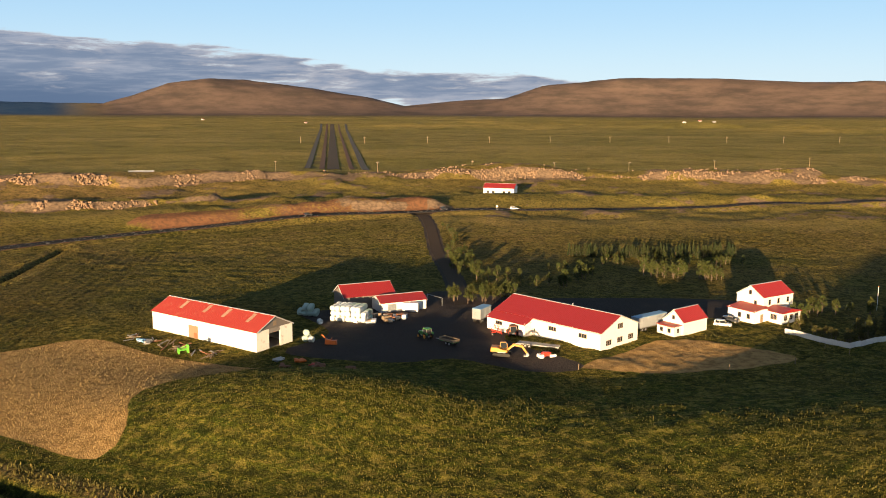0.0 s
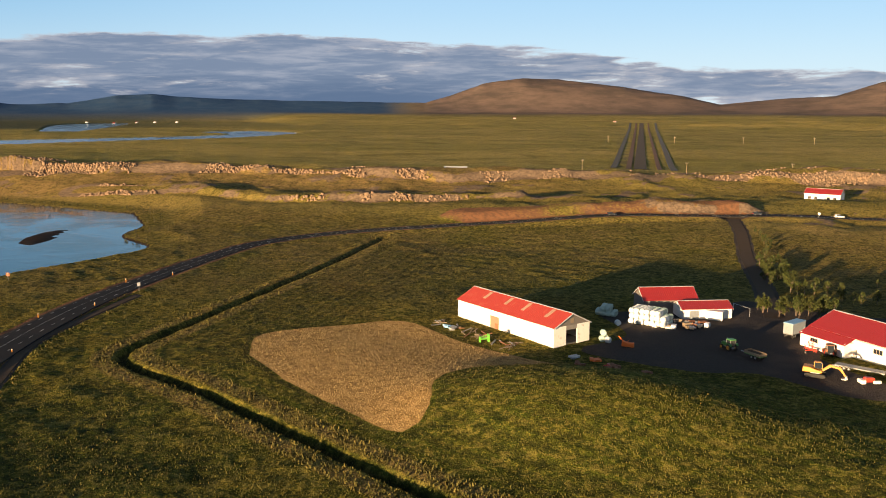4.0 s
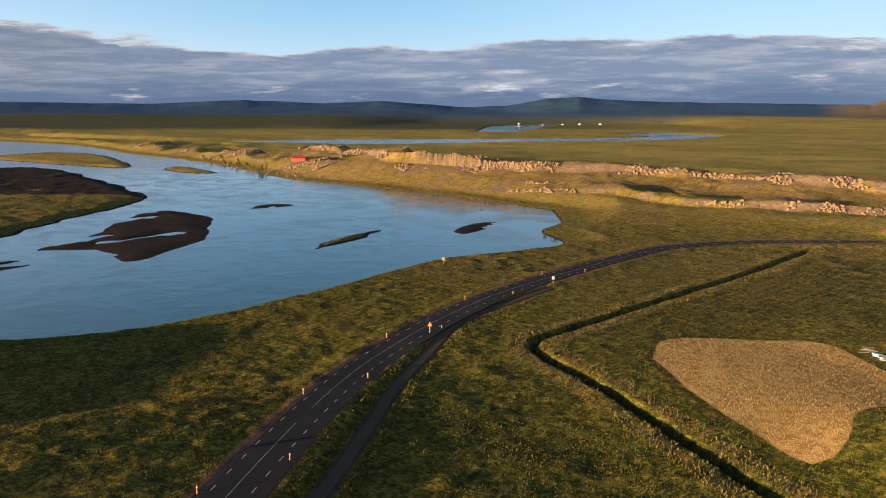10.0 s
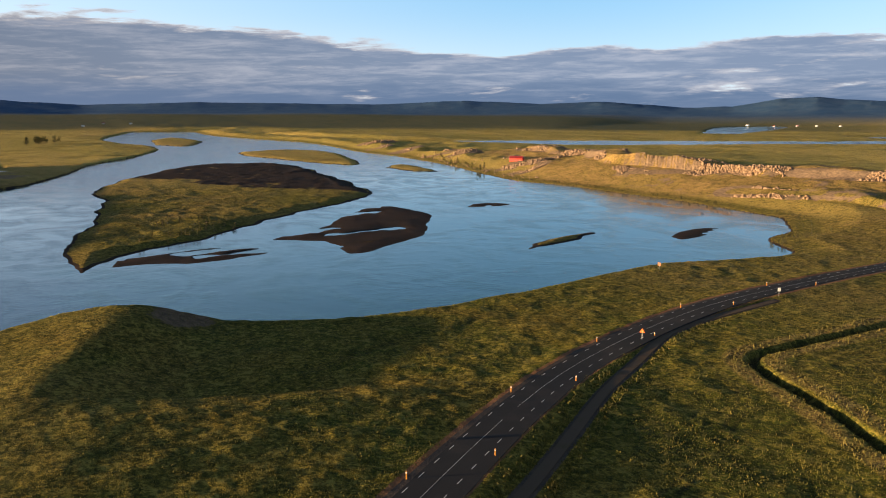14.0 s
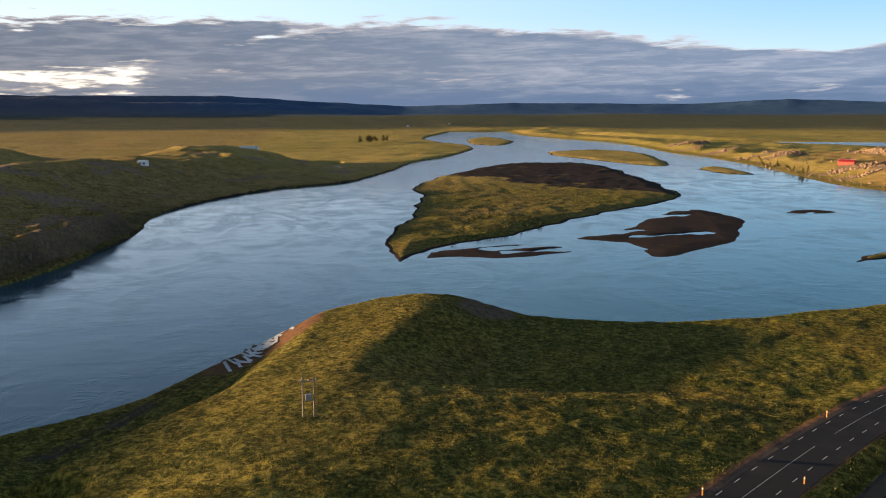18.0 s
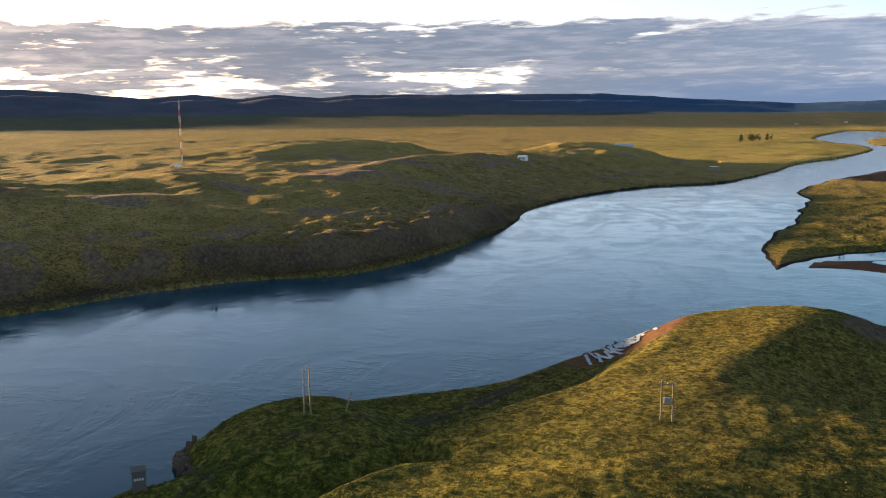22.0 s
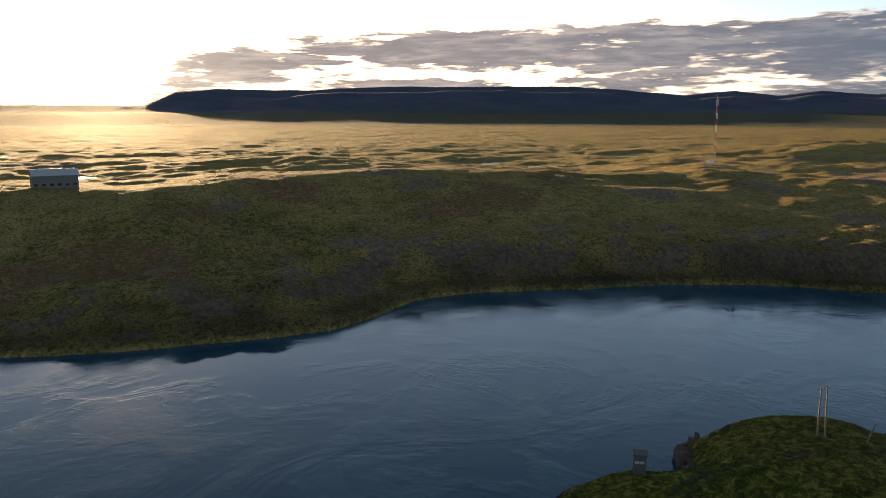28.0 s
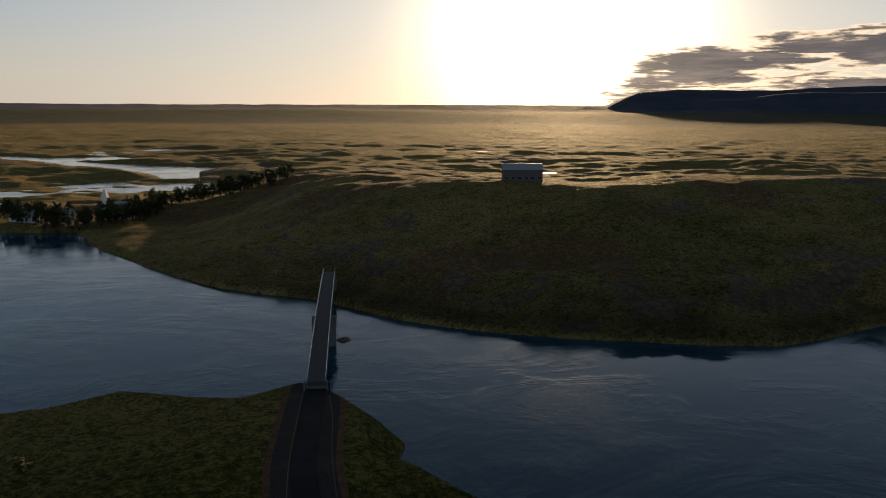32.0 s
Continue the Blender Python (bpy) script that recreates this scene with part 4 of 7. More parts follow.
def leaf_material(name, a, b):
    def build(n):
        rnd = n.add("ShaderNodeNewGeometry").outputs["Random Per Island"]
        who = n.add("ShaderNodeObjectInfo").outputs["Random"]
        col = n.mix(rnd, a, b)
        col = n.mix(n.math("MULTIPLY", who, 0.4), col, (0.07, 0.065, 0.018))
        return surface(n, col, 0.75, spec=0.2)

    return material(name, build)


M_LEAF = leaf_material("birch_leaves", (0.022, 0.036, 0.009), (0.070, 0.082, 0.018))
M_NEEDLE = leaf_material("spruce_needles", (0.012, 0.024, 0.010), (0.035, 0.05, 0.016))
M_HEDGE = leaf_material("bush_leaves", (0.035, 0.045, 0.012), (0.10, 0.080, 0.024))
M_BLADE = leaf_material("grass_blades", (0.060, 0.068, 0.011), (0.140, 0.110, 0.022))
M_TALL = leaf_material("tall_grass_blades", (0.08, 0.082, 0.016), (0.21, 0.16, 0.042))
M_STRAW = leaf_material("straw", (0.30, 0.200, 0.070), (0.44, 0.315, 0.13))


# ---- building blocks ----
def block(bm, x0, y0, z0, x1, y1, z1, m=None):
    """A box between two corners, turned by m if given."""
    made = bmesh.ops.create_cube(bm, size=1.0, matrix=(m or Matrix()) @ Matrix.Translation(((x0 + x1) / 2, (y0 + y1) / 2, (z0 + z1) / 2)) @ Matrix.Diagonal((x1 - x0, y1 - y0, z1 - z0, 1)))
    return made["verts"]


def rod(bm, a, b, r, r2=None, sides=8):
    a, b = Vector(a), Vector(b)
    m = Matrix.Translation((a + b) / 2) @ (b - a).to_track_quat("Z", "Y").to_matrix().to_4x4()
    bmesh.ops.create_cone(bm, cap_ends=True, segments=sides, radius1=r, radius2=r if r2 is None else r2, depth=(b - a).length, matrix=m)


def hull(bm, profile, y0, y1):
    """A prism: an outline in x, z drawn from y0 to y1."""
    a = [bm.verts.new((x, y0, z)) for x, z in profile]
    b = [bm.verts.new((x, y1, z)) for x, z in profile]
    bm.faces.new(a), bm.faces.new(b[::-1])
    for i in range(len(a)):
        j = (i + 1) % len(a)
        bm.faces.new((a[i], b[i], b[j], a[j]))


def part(name, bm, mat, parent, label="", bevel=0.0, at=None):
    """One mesh under a thing or a part."""
    if bevel:
        bmesh.ops.bevel(bm, geom=bm.edges[:], offset=bevel, segments=1, affect="EDGES", clamp_overlap=True)
    bmesh.ops.recalc_face_normals(bm, faces=bm.faces[:])
    me = bpy.data.meshes.new(name)
    bm.to_mesh(me), bm.free()
    me.materials.append(mat)
    ob = new(name, me)
    ob.parent = parent
    if at is not None:
        ob.matrix_local = at
    return tagged(ob, label)


def pieces(name, mat, parent, *boxes, label="", bevel=0.0):
    bm = bmesh.new()
    for b in boxes:
        block(bm, *b)
    return part(name, bm, mat, parent, label, bevel)


def thing(name, x, y, yaw, label, category, group="", z=None):
    ob = new(name)
    ob.matrix_world = pose(x, y, HEIGHTS(x, y) if z is None else z, 0, 0, yaw)
    ob.empty_display_size = 0.5
    return tagged(ob, label, category, group)


HEIGHTS = ground_z


def window(parent, x, y, z, w, h, side, bars=1, frame=None):
    """A window whose outer face lies at x, y and looks to side: 'x+', 'x-', 'y+' or 'y-'."""
    turn = {"y-": 0, "x+": 90, "y+": 180, "x-": 270}[side]
    m = Matrix.Translation((x, y, z)) @ Matrix.Rotation(radians(turn), 4, "Z")
    bm, t = bmesh.new(), 0.09
    block(bm, -w / 2 - t, -0.06, -t, w / 2 + t, 0.03, 0), block(bm, -w / 2 - t, -0.06, h, w / 2 + t, 0.03, h + t)
    block(bm, -w / 2 - t, -0.06, 0, -w / 2, 0.03, h), block(bm, w / 2, -0.06, 0, w / 2 + t, 0.03, h)
    for k in range(bars):
        c = -w / 2 + w * (k + 1) / (bars + 1)
        block(bm, c - 0.04, -0.045, 0, c + 0.04, 0.02, h)
    ob = part("window", bm, frame or M_WINFRAME, parent, at=m)
    bm = bmesh.new()
    block(bm, -w / 2, -0.02, 0, w / 2, 0.02, h)
    part("pane", bm, M_GLASS, ob)
    return ob


def roof_sheet(length, x0, y0, z0, y1, z1, over=0.3, pitch=0.55):
    """A ribbed roof slope that runs along x from x0, from eave (y0, z0) to ridge (y1, z1)."""
    bm = bmesh.new()
    run, up = Vector((0, y1 - y0, z1 - z0)), Vector((0, -(z1 - z0), y1 - y0))
    up = up.normalized() * (1 if up.z > 0 else -1)
    eave = Vector((0, y0, z0)) - run.normalized() * over
    ridge = Vector((0, y1, z1))
    n = max(2, int((length + 2 * over) / pitch))
    xs = []
    for k in range(n):
        a = x0 - over + k * (length + 2 * over) / n
        s = (length + 2 * over) / n
        xs += [(a, 0.10), (a + s * 0.62, 0.10), (a + s * 0.70, 0.15), (a + s * 0.92, 0.15)]
    xs.append((x0 + length + over, 0.10))
    rows = [[], [], [], []]
    for x, h in xs:
        for row, p, k in ((0, eave, h), (1, ridge, h), (2, eave, 0.02), (3, ridge, 0.02)):
            rows[row].append(bm.verts.new(Vector((x, 0, 0)) + p + up * k))
    for a, b in zip(range(len(xs) - 1), range(1, len(xs))):
        bm.faces.new((rows[0][a], rows[0][b], rows[1][b], rows[1][a]))
        bm.faces.new((rows[2][a], rows[3][a], rows[3][b], rows[2][b]))
        bm.faces.new((rows[0][a], rows[2][a], rows[2][b], rows[0][b]))
        bm.faces.new((rows[1][a], rows[1][b], rows[3][b], rows[3][a]))
    for e in (0, -1):
        bm.faces.new((rows[0][e], rows[1][e], rows[3][e], rows[2][e]))
    return bm


def gabled(ob, x0, y0, length, width, eave, rise, wall, roof, z0=0.0, gable=None, skip=(), over=0.3, base=0.6):
    """Four walls, two ribbed roof slopes, ridge cap and barge boards; the ridge runs along x."""
    x1, y1, t, ym = x0 + length, y0 + width, 0.22, y0 + width / 2
    if "front" not in skip:
        pieces("wall", wall, ob, (x0, y0, z0 - base, x1, y0 + t, z0 + eave))
    pieces("wall", wall, ob, (x0, y1 - t, z0 - base, x1, y1, z0 + eave))
    for name, xa in (("left", x0), ("right", x1 - t)):
        if name in skip:
            continue
        bm = bmesh.new()
        a = [(y0 + t, z0 - base), (y1 - t, z0 - base), (y1 - t, z0 + eave - 0.02), (ym, z0 + eave + rise * (1 - 2 * t / width) - 0.03), (y0 + t, z0 + eave - 0.02)]
        lo, hi = [bm.verts.new((xa, y, z)) for y, z in a], [bm.verts.new((xa + t, y, z)) for y, z in a]
        bm.faces.new(lo), bm.faces.new(hi[::-1])
        for i in range(5):
            j = (i + 1) % 5
            bm.faces.new((lo[i], hi[i], hi[j], lo[j]))
        part("gable_wall", bm, gable or wall, ob)
    part("roof_slope", roof_sheet(length, x0, y0, z0 + eave, ym, z0 + eave + rise, over), roof, ob)
    part("roof_slope", roof_sheet(length, x0, y1, z0 + eave, ym, z0 + eave + rise, over), roof, ob)
    pieces("ridge_cap", M_TRIM, ob, (x0 - over, ym - 0.22, z0 + eave + rise + 0.10, x1 + over, ym + 0.22, z0 + eave + rise + 0.19))
    for xa in (x0 - over - 0.06, x1 + over):
        for s, ya in ((1, y0), (-1, y1)):
            bm = bmesh.new()
            a, b = Vector((xa + 0.03, ya - s * over * 0.9, z0 + eave - 0.06 - over * 2 * rise / width)), Vector((xa + 0.03, ym, z0 + eave + rise + 0.02))
            d = b - a
            block(bm, -0.03, 0, -0.12, 0.03, d.length, 0.12, Matrix.Translation(a) @ Matrix.Rotation(math.atan2(d.z, abs(d.y)), 4, "X") if s > 0 else Matrix.Translation(a) @ Matrix.Rotation(math.pi, 4, "Z") @ Matrix.Rotation(math.atan2(d.z, abs(d.y)), 4, "X"))
            part("barge_board", bm, M_TRIM, ob)


# ---- the farm ----
def make_barn():
    ob = thing("barn", -44, 190, 145.9, "long white barn with faded red sheet roof, beside stubble", "barn", z=5.0)
    # local x runs back along the long wall, local -y faces away, so the camera side is +y
    L, W, E, R = 37.5, 11.5, 4.6, 2.7
    gabled(ob, 0, -W, L, W, E, R, M_WHITE, M_FADED, skip=("left",))
    # end wall with the open doorway
    t = 0.22
    pieces("end_wall", M_PEEL, ob, (0, -3.9, -0.6, t, -t, E - 0.02), label="peeling white end wall")
    pieces("end_wall", M_PEEL, ob, (0, -W + t, -0.6, t, -7.4, E - 0.02), label="peeling white end wall")
    pieces("lintel", M_CONCRETE, ob, (0, -7.4, 3.55, t, -3.9, E - 0.02), label="grey boarding over the doorway")
    bm = bmesh.new()
    prof = [(-W + t, E), (-t, E), (-W / 2, E + R - 0.12)]
    lo, hi = [bm.verts.new((0.02, y, z)) for y, z in prof], [bm.verts.new((t, y, z)) for y, z in prof]
    bm.faces.new(lo), bm.faces.new(hi[::-1])
    for i in range(3):
        bm.faces.new((lo[i], hi[i], hi[(i + 1) % 3], lo[(i + 1) % 3]))
    part("gable_panel", bm, M_GREYWALL, ob, "grey boarded gable")
    pieces("gable_hatch", M_WOOD, ob, (-0.05, -6.3, E + 0.5, 0.03, -5.3, E + 1.6))
    pieces("floor_slab", M_CONCRETE, ob, (t, -W + t, -0.3, L - t, -t, 0.02))
    # side door in a rough board panel
    pieces("door_panel", M_WOOD, ob, (20.2, -0.02, -0.2, 23.6, 0.08, 3.0), label="weathered plank door panel")
    pieces("door", M_RUST, ob, (20.5, 0.08, 0, 21.6, 0.14, 1.3))
    # translucent strips in the roof
    ln = math.hypot(W / 2, R)
    slope = Matrix(((1, 0, 0, 0), (0, -W / 2 / ln, R / ln, 0), (0, R / ln, W / 2 / ln, E), (0, 0, 0, 1)))
    for x, lo in ((5.0, 2.6), (13.5, 2.6), (20.5, 2.9), (29.0, 2.9)):
        bm = bmesh.new()
        block(bm, x, lo, 0.12, x + 1.1, ln - 0.5, 0.19, slope)
        part("roof_strip", bm, M_SKYLIGHT, ob, "weathered translucent roof strip")
    return ob


def make_workshop():
    ob = thing("workshop", 35, 192, 134.5, "large white workshop with red sheet roof on the gravel yard", "workshop", z=5.0)
    # x back along the long front, the front is +y
    L, W, E, R = 33.0, 15.0, 4.4, 2.9
    gabled(ob, 0, -W, L, W, E, R, M_WHITE, M_RED)
    # the front bay at the far end carries the roof slope further down
    pieces("wall", M_WHITE, ob, (20.5, 0, -0.6, 20.72, 3.0, 3.3), (20.72, 2.78, -0.6, L - 0.22, 3.0, 3.05), (L - 0.22, 0, -0.6, L, 3.0, 3.3), label="white wall of the front bay")
    part("roof_slope", roof_sheet(L - 20.5, 20.5, 3.0, 3.05, 0.25, 4.15, 0.3), M_RED, ob)
    for x, z in ((23.5, 1.2), (29.0, 1.2)):
        window(ob, x, 3.0, z + 0.5, 2.0, 0.8, "y+", 2)
    for x in (5.2, 14.3):
        window(ob, x, 0, 2.3, 2.2, 0.95, "y+", 2)
    for y, z, w in ((-3.0, 1.0, 2.0), (-7.5, 1.0, 2.0), (-12.0, 1.0, 2.0), (-7.5, 4.3, 2.0)):
        window(ob, 0, y, z, w, 1.15, "x-", 2)
    bm = bmesh.new()
    rod(bm, (0.05, 0.12, 0), (0.05, 0.12, 4.3), 0.06)
    part("downpipe", bm, M_TRIM, ob)
    bm = bmesh.new()
    rod(bm, (14, -W / 2, E + R), (14, -W / 2, E + R + 0.7), 0.12, sides=10)
    part("roof_vent", bm, M_ZINC, ob)
    pieces("gutter", M_TRIM, ob, (0, 0.28, E - 0.34, 20.4, 0.42, E - 0.2))
    return ob


def make_shed():
    ob = thing("silage_shed", -29, 232, 26, "white shed with two red roofs behind wrapped bales", "shed", z=5.0)
    gabled(ob, 0, 0, 15.0, 9.0, 3.6, 2.6, M_GREYWALL, M_RED)
    # lower lean-to wing in front, at a skew ridge
    wing = gabled(ob, 8.0, -7.4, 13.5, 7.0, 2.7, 1.4, M_WHITE, M_RED)
    window(ob, 16.5, -7.4, 0.9, 1.6, 0.9, "y-", 1)
    pieces("door", M_ZINC, ob, (10.0, -7.47, 0, 12.4, -7.4, 2.2))
    return ob


def make_cottage():
    ob = thing("small_house", 58, 207, 38, "small white house with red gable roof and porch", "house", z=5.0)
    # x goes along the ridge away from the viewer's left; front porch at the -x end
    gabled(ob, 0.0, 0.0, 9.5, 6.2, 3.2, 2.7, M_WHITE, M_RED, over=0.15)
    pieces("porch_wall", M_WHITE, ob, (-3.0, 0.5, -0.6, -0.02, 0.72, 2.4), (-3.0, 5.48, -0.6, -0.02, 5.7, 2.4), (-3.0, 0.72, -0.6, -2.78, 5.48, 2.15))
    bm = bmesh.new()
    block(bm, -3.3, 0.3, 2.42, 0.0, 5.9, 2.55)
    part("porch_roof", bm, M_FADED, ob, "faded red porch roof")
    window(ob, -3.0, 2.0, 0.8, 0.8, 1.0, "x-", 0), window(ob, -3.0, 4.3, 0.8, 0.8, 1.0, "x-", 0)
    window(ob, -1.5, 0.5, 0.8, 0.7, 1.0, "y-", 0)
    window(ob, 0.0, 3.1, 3.6, 0.7, 0.9, "x-", 0)
    return ob


def make_farmhouse():
    ob = thing("farmhouse", 84, 219, 33, "white two-storey farmhouse with red roofs and low wings", "house", z=5.0)
    # local x: from the entrance side to the garden side; front faces -y
    gabled(ob, 2.0, 4.0, 12.5, 8.6, 6.0, 2.6, M_WHITE, M_RED, over=0.12)
    for x, z in ((4.5, 3.9), (8.2, 3.9), (12.2, 3.9)):
        window(ob, x, 4.0, z, 0.85, 1.3, "y-", 0)
    window(ob, 2.0, 8.3, 6.3, 0.8, 1.1, "x-", 0), window(ob, 2.0, 6.5, 3.6, 0.8, 1.2, "x-", 0)
    # entrance wing on the gable side
    pieces("wing_wall", M_WHITE, ob, (-3.4, 2.6, -0.6, -3.18, 11.0, 3.0), (-3.18, 2.6, -0.6, 1.98, 2.82, 3.3), (-3.18, 10.78, -0.6, 1.98, 11.0, 3.3))
    bm = bmesh.new()
    hull(bm, [(-3.7, 3.02), (-3.7, 3.16), (2.0, 3.9), (2.0, 3.76)], 2.35, 11.25)
    part("wing_roof", bm, M_FADED, ob, "faded red lean-to roof")
    for y in (4.4, 7.2):
        window(ob, -3.4, y, 1.0, 0.9, 1.2, "x-", 0)
    pieces("door", M_WOOD, ob, (-0.9, 2.52, 0, 0.2, 2.6, 2.1), label="brown wooden front door")
    # sun room
    pieces("wing_wall", M_WHITE, ob, (2.2, -1.6, -0.6, 2.42, 3.98, 2.9), (2.42, -1.6, -0.6, 9.78, -1.38, 2.6), (9.78, -1.6, -0.6, 10.0, 3.98, 2.9))
    bm = bmesh.new()
    hull(bm, [(1.9, 2.92), (6.1, 3.75), (10.3, 2.92), (10.3, 2.80), (1.9, 2.80)], -1.95, 4.0)
    part("wing_roof", bm, M_RED, ob)
    for x in (3.8, 6.1, 8.4):
        window(ob, x, -1.6, 0.9, 1.1, 1.3, "y-", 1)
    window(ob, 2.2, 0.8, 0.9, 1.8, 1.3, "x-", 3)
    return ob


barn, workshop, silage_shed, small_house, farmhouse = make_barn(), make_workshop(), make_shed(), make_cottage(), make_farmhouse()


def make_bale(mat, label):
    ob = thing("wrapped_bale", 0, 0, 0, label, "hay bale", "stacked wrapped bales", z=0.0)
    bm = bmesh.new()
    bmesh.ops.create_cone(bm, cap_ends=True, segments=14, radius1=0.72, radius2=0.72, depth=1.3, matrix=Matrix.Rotation(math.pi / 2, 4, "X"))
    bmesh.ops.bevel(bm, geom=[e for e in bm.edges if abs(e.verts[0].co.y - e.verts[1].co.y) < 0.01], offset=0.16, segments=2, affect="EDGES")
    part("wrap", bm, mat, ob, at=Matrix.Translation((0, 0, 0.70)))
    return ob


def stack_bales():
    rnd = random.Random(5)
    protos = [make_bale(M_WRAP, "round bale in white plastic wrap, stacked"), make_bale(M_GREENWRAP, "round bale in pale green plastic wrap, stacked")]
    first = [True, True]
    spots = []
    for row in range(4):  # the main stack: four deep, up to three high
        for col in range(7):
            for lev in range(3 if col < 6 else 2):
                spots.append((-30.5 + 1.36 * col + 0.4 * row, 220.0 - 0.35 * col + 1.5 * row, lev * 1.36, 70 + rnd.uniform(-5, 5), 1 if row > 1 and col > 2 else 0))
    for row in range(3):
        for col in range(4):
            for lev in range(2 if 0 < col < 3 else 1):
                spots.append((-40.5 + 1.5 * col, 226.0 + 1.6 * row - 0.4 * col, lev * 1.36, 80 + rnd.uniform(-12, 12), 1))
    spots += [(-33.5, 216.5, 0, 30, 0), (-34.5, 199.5, 0, 20, 1), (-34.0, 201.2, 0, 20, 1), (-34.4, 200.3, 1.3, 20, 1), (-32.8, 198.9, 0, 75, 0)]
    for x, y, z, yaw, kind in spots:
        m = pose(x + rnd.uniform(-0.1, 0.1), y + rnd.uniform(-0.1, 0.1), 5.0 + z - 0.03, 0, 0, yaw)
        if first[kind]:
            protos[kind].matrix_world, first[kind] = m, False
        else:
            copy_thing(protos[kind], m)


stack_bales()


def wheel(parent, x, y, z, r, w, rim=M_STEEL, name="wheel"):
    bm = bmesh.new()
    bmesh.ops.create_cone(bm, cap_ends=True, segments=18, radius1=r, radius2=r, depth=w, matrix=Matrix.Rotation(math.pi / 2, 4, "X"))
    bmesh.ops.bevel(bm, geom=[e for e in bm.edges if abs(e.verts[0].co.y - e.verts[1].co.y) < 0.01], offset=min(r, w) * 0.22, segments=2, affect="EDGES")
    ob = part(name, bm, M_RUBBER, parent, at=Matrix.Translation((x, y, z)))
    bm = bmesh.new()
    bmesh.ops.create_cone(bm, cap_ends=True, segments=14, radius1=r * 0.55, radius2=r * 0.5, depth=w + 0.05, matrix=Matrix.Rotation(math.pi / 2, 4, "X"))
    part("rim", bm, rim, ob)
    return ob


def make_tractor(x, y, yaw, paint, rim, label):
    ob = thing("tractor", x, y, yaw, label, "tractor", "farm machines", z=5.0)
    bm = bmesh.new()
    hull(bm, [(0.3, 0.85), (2.3, 0.85), (2.45, 1.15), (2.35, 1.65), (0.3, 1.8)], -0.42, 0.42)
    part("bonnet", bm, paint, ob, bevel=0.06)
    pieces("chassis", M_STEEL, ob, (-1.2, -0.35, 0.55, 2.3, 0.35, 0.95))
    bm = bmesh.new()
    hull(bm, [(-1.25, 1.0), (0.3, 1.0), (0.2, 2.55), (-1.05, 2.55)], -0.75, 0.75)
    cab = part("cab", bm, M_GLASS, ob, bevel=0.05)
    pieces("cab_roof", paint, cab, (-1.25, -0.82, 2.55, 0.35, 0.82, 2.75), bevel=0.06)
    bm = bmesh.new()
    for a in (-1.2, 0.28):
        for s in (-0.77, 0.77):
            rod(bm, (a, s, 1.0), (a * 0.85, s, 2.56), 0.05, sides=6)
    part("cab_pillars", bm, M_STEEL, cab)
    for s in (-1, 1):
        wheel(ob, -0.75, s * 0.95, 0.85, 0.85, 0.5, rim, "rear_wheel")
        wheel(ob, 1.75, s * 0.85, 0.58, 0.58, 0.38, rim, "front_wheel")
        bm = bmesh.new()
        hull(bm, [(-1.6, 1.3), (-1.35, 1.75), (-0.2, 1.75), (0.1, 1.3), (0.0, 1.3), (-0.25, 1.65), (-1.3, 1.65), (-1.5, 1.3)], s * 0.7 - 0.0, s * 1.2)
        part("mudguard", bm, paint, ob)
        pieces("headlight", M_CARWHITE, ob, (2.42, s * 0.28 - 0.1, 1.25, 2.48, s * 0.28 + 0.1, 1.42))
    bm = bmesh.new()
    rod(bm, (1.2, -0.3, 1.7), (1.2, -0.3, 2.6), 0.05)
    part("exhaust", bm, M_STEEL, ob)
    return ob


make_tractor(-5.6, 202.6, 132, M_GREEN, M_YELLOW, "green tractor with yellow wheel rims on the yard")
make_tractor(15.6, 206.0, 100, M_RUST, M_REDPAINT, "old dark red tractor by the workshop wall")


def make_trailer():
    ob = thing("farm_trailer", 0.0, 197.6, 135, "green tipping trailer hitched behind a tractor", "trailer", "farm machines", z=5.0)
    pieces("bed", M_GREEN, ob, (-2.4, -1.1, 0.85, 2.2, 1.1, 1.0))
    for b in ((-2.4, -1.1, 1.0, 2.2, -1.02, 1.55), (-2.4, 1.02, 1.0, 2.2, 1.1, 1.55), (-2.4, -1.02, 1.0, -2.32, 1.02, 1.55), (2.12, -1.02, 1.0, 2.2, 1.02, 1.7)):
        pieces("side_board", M_WOOD, ob, b)
    pieces("load", M_TRACK, ob, (-2.3, -1.0, 1.0, 2.1, 1.0, 1.3), label="brown soil load")
    bm = bmesh.new()
    rod(bm, (2.2, 0.4, 0.8), (4.4, 0, 0.7), 0.07), rod(bm, (2.2, -0.4, 0.8), (4.4, 0, 0.7), 0.07)
    part("drawbar", bm, M_STEEL, ob)
    for s in (-1, 1):
        wheel(ob, -1.2, s * 1.0, 0.5, 0.5, 0.3), wheel(ob, -0.1, s * 1.0, 0.5, 0.5, 0.3)


make_trailer()


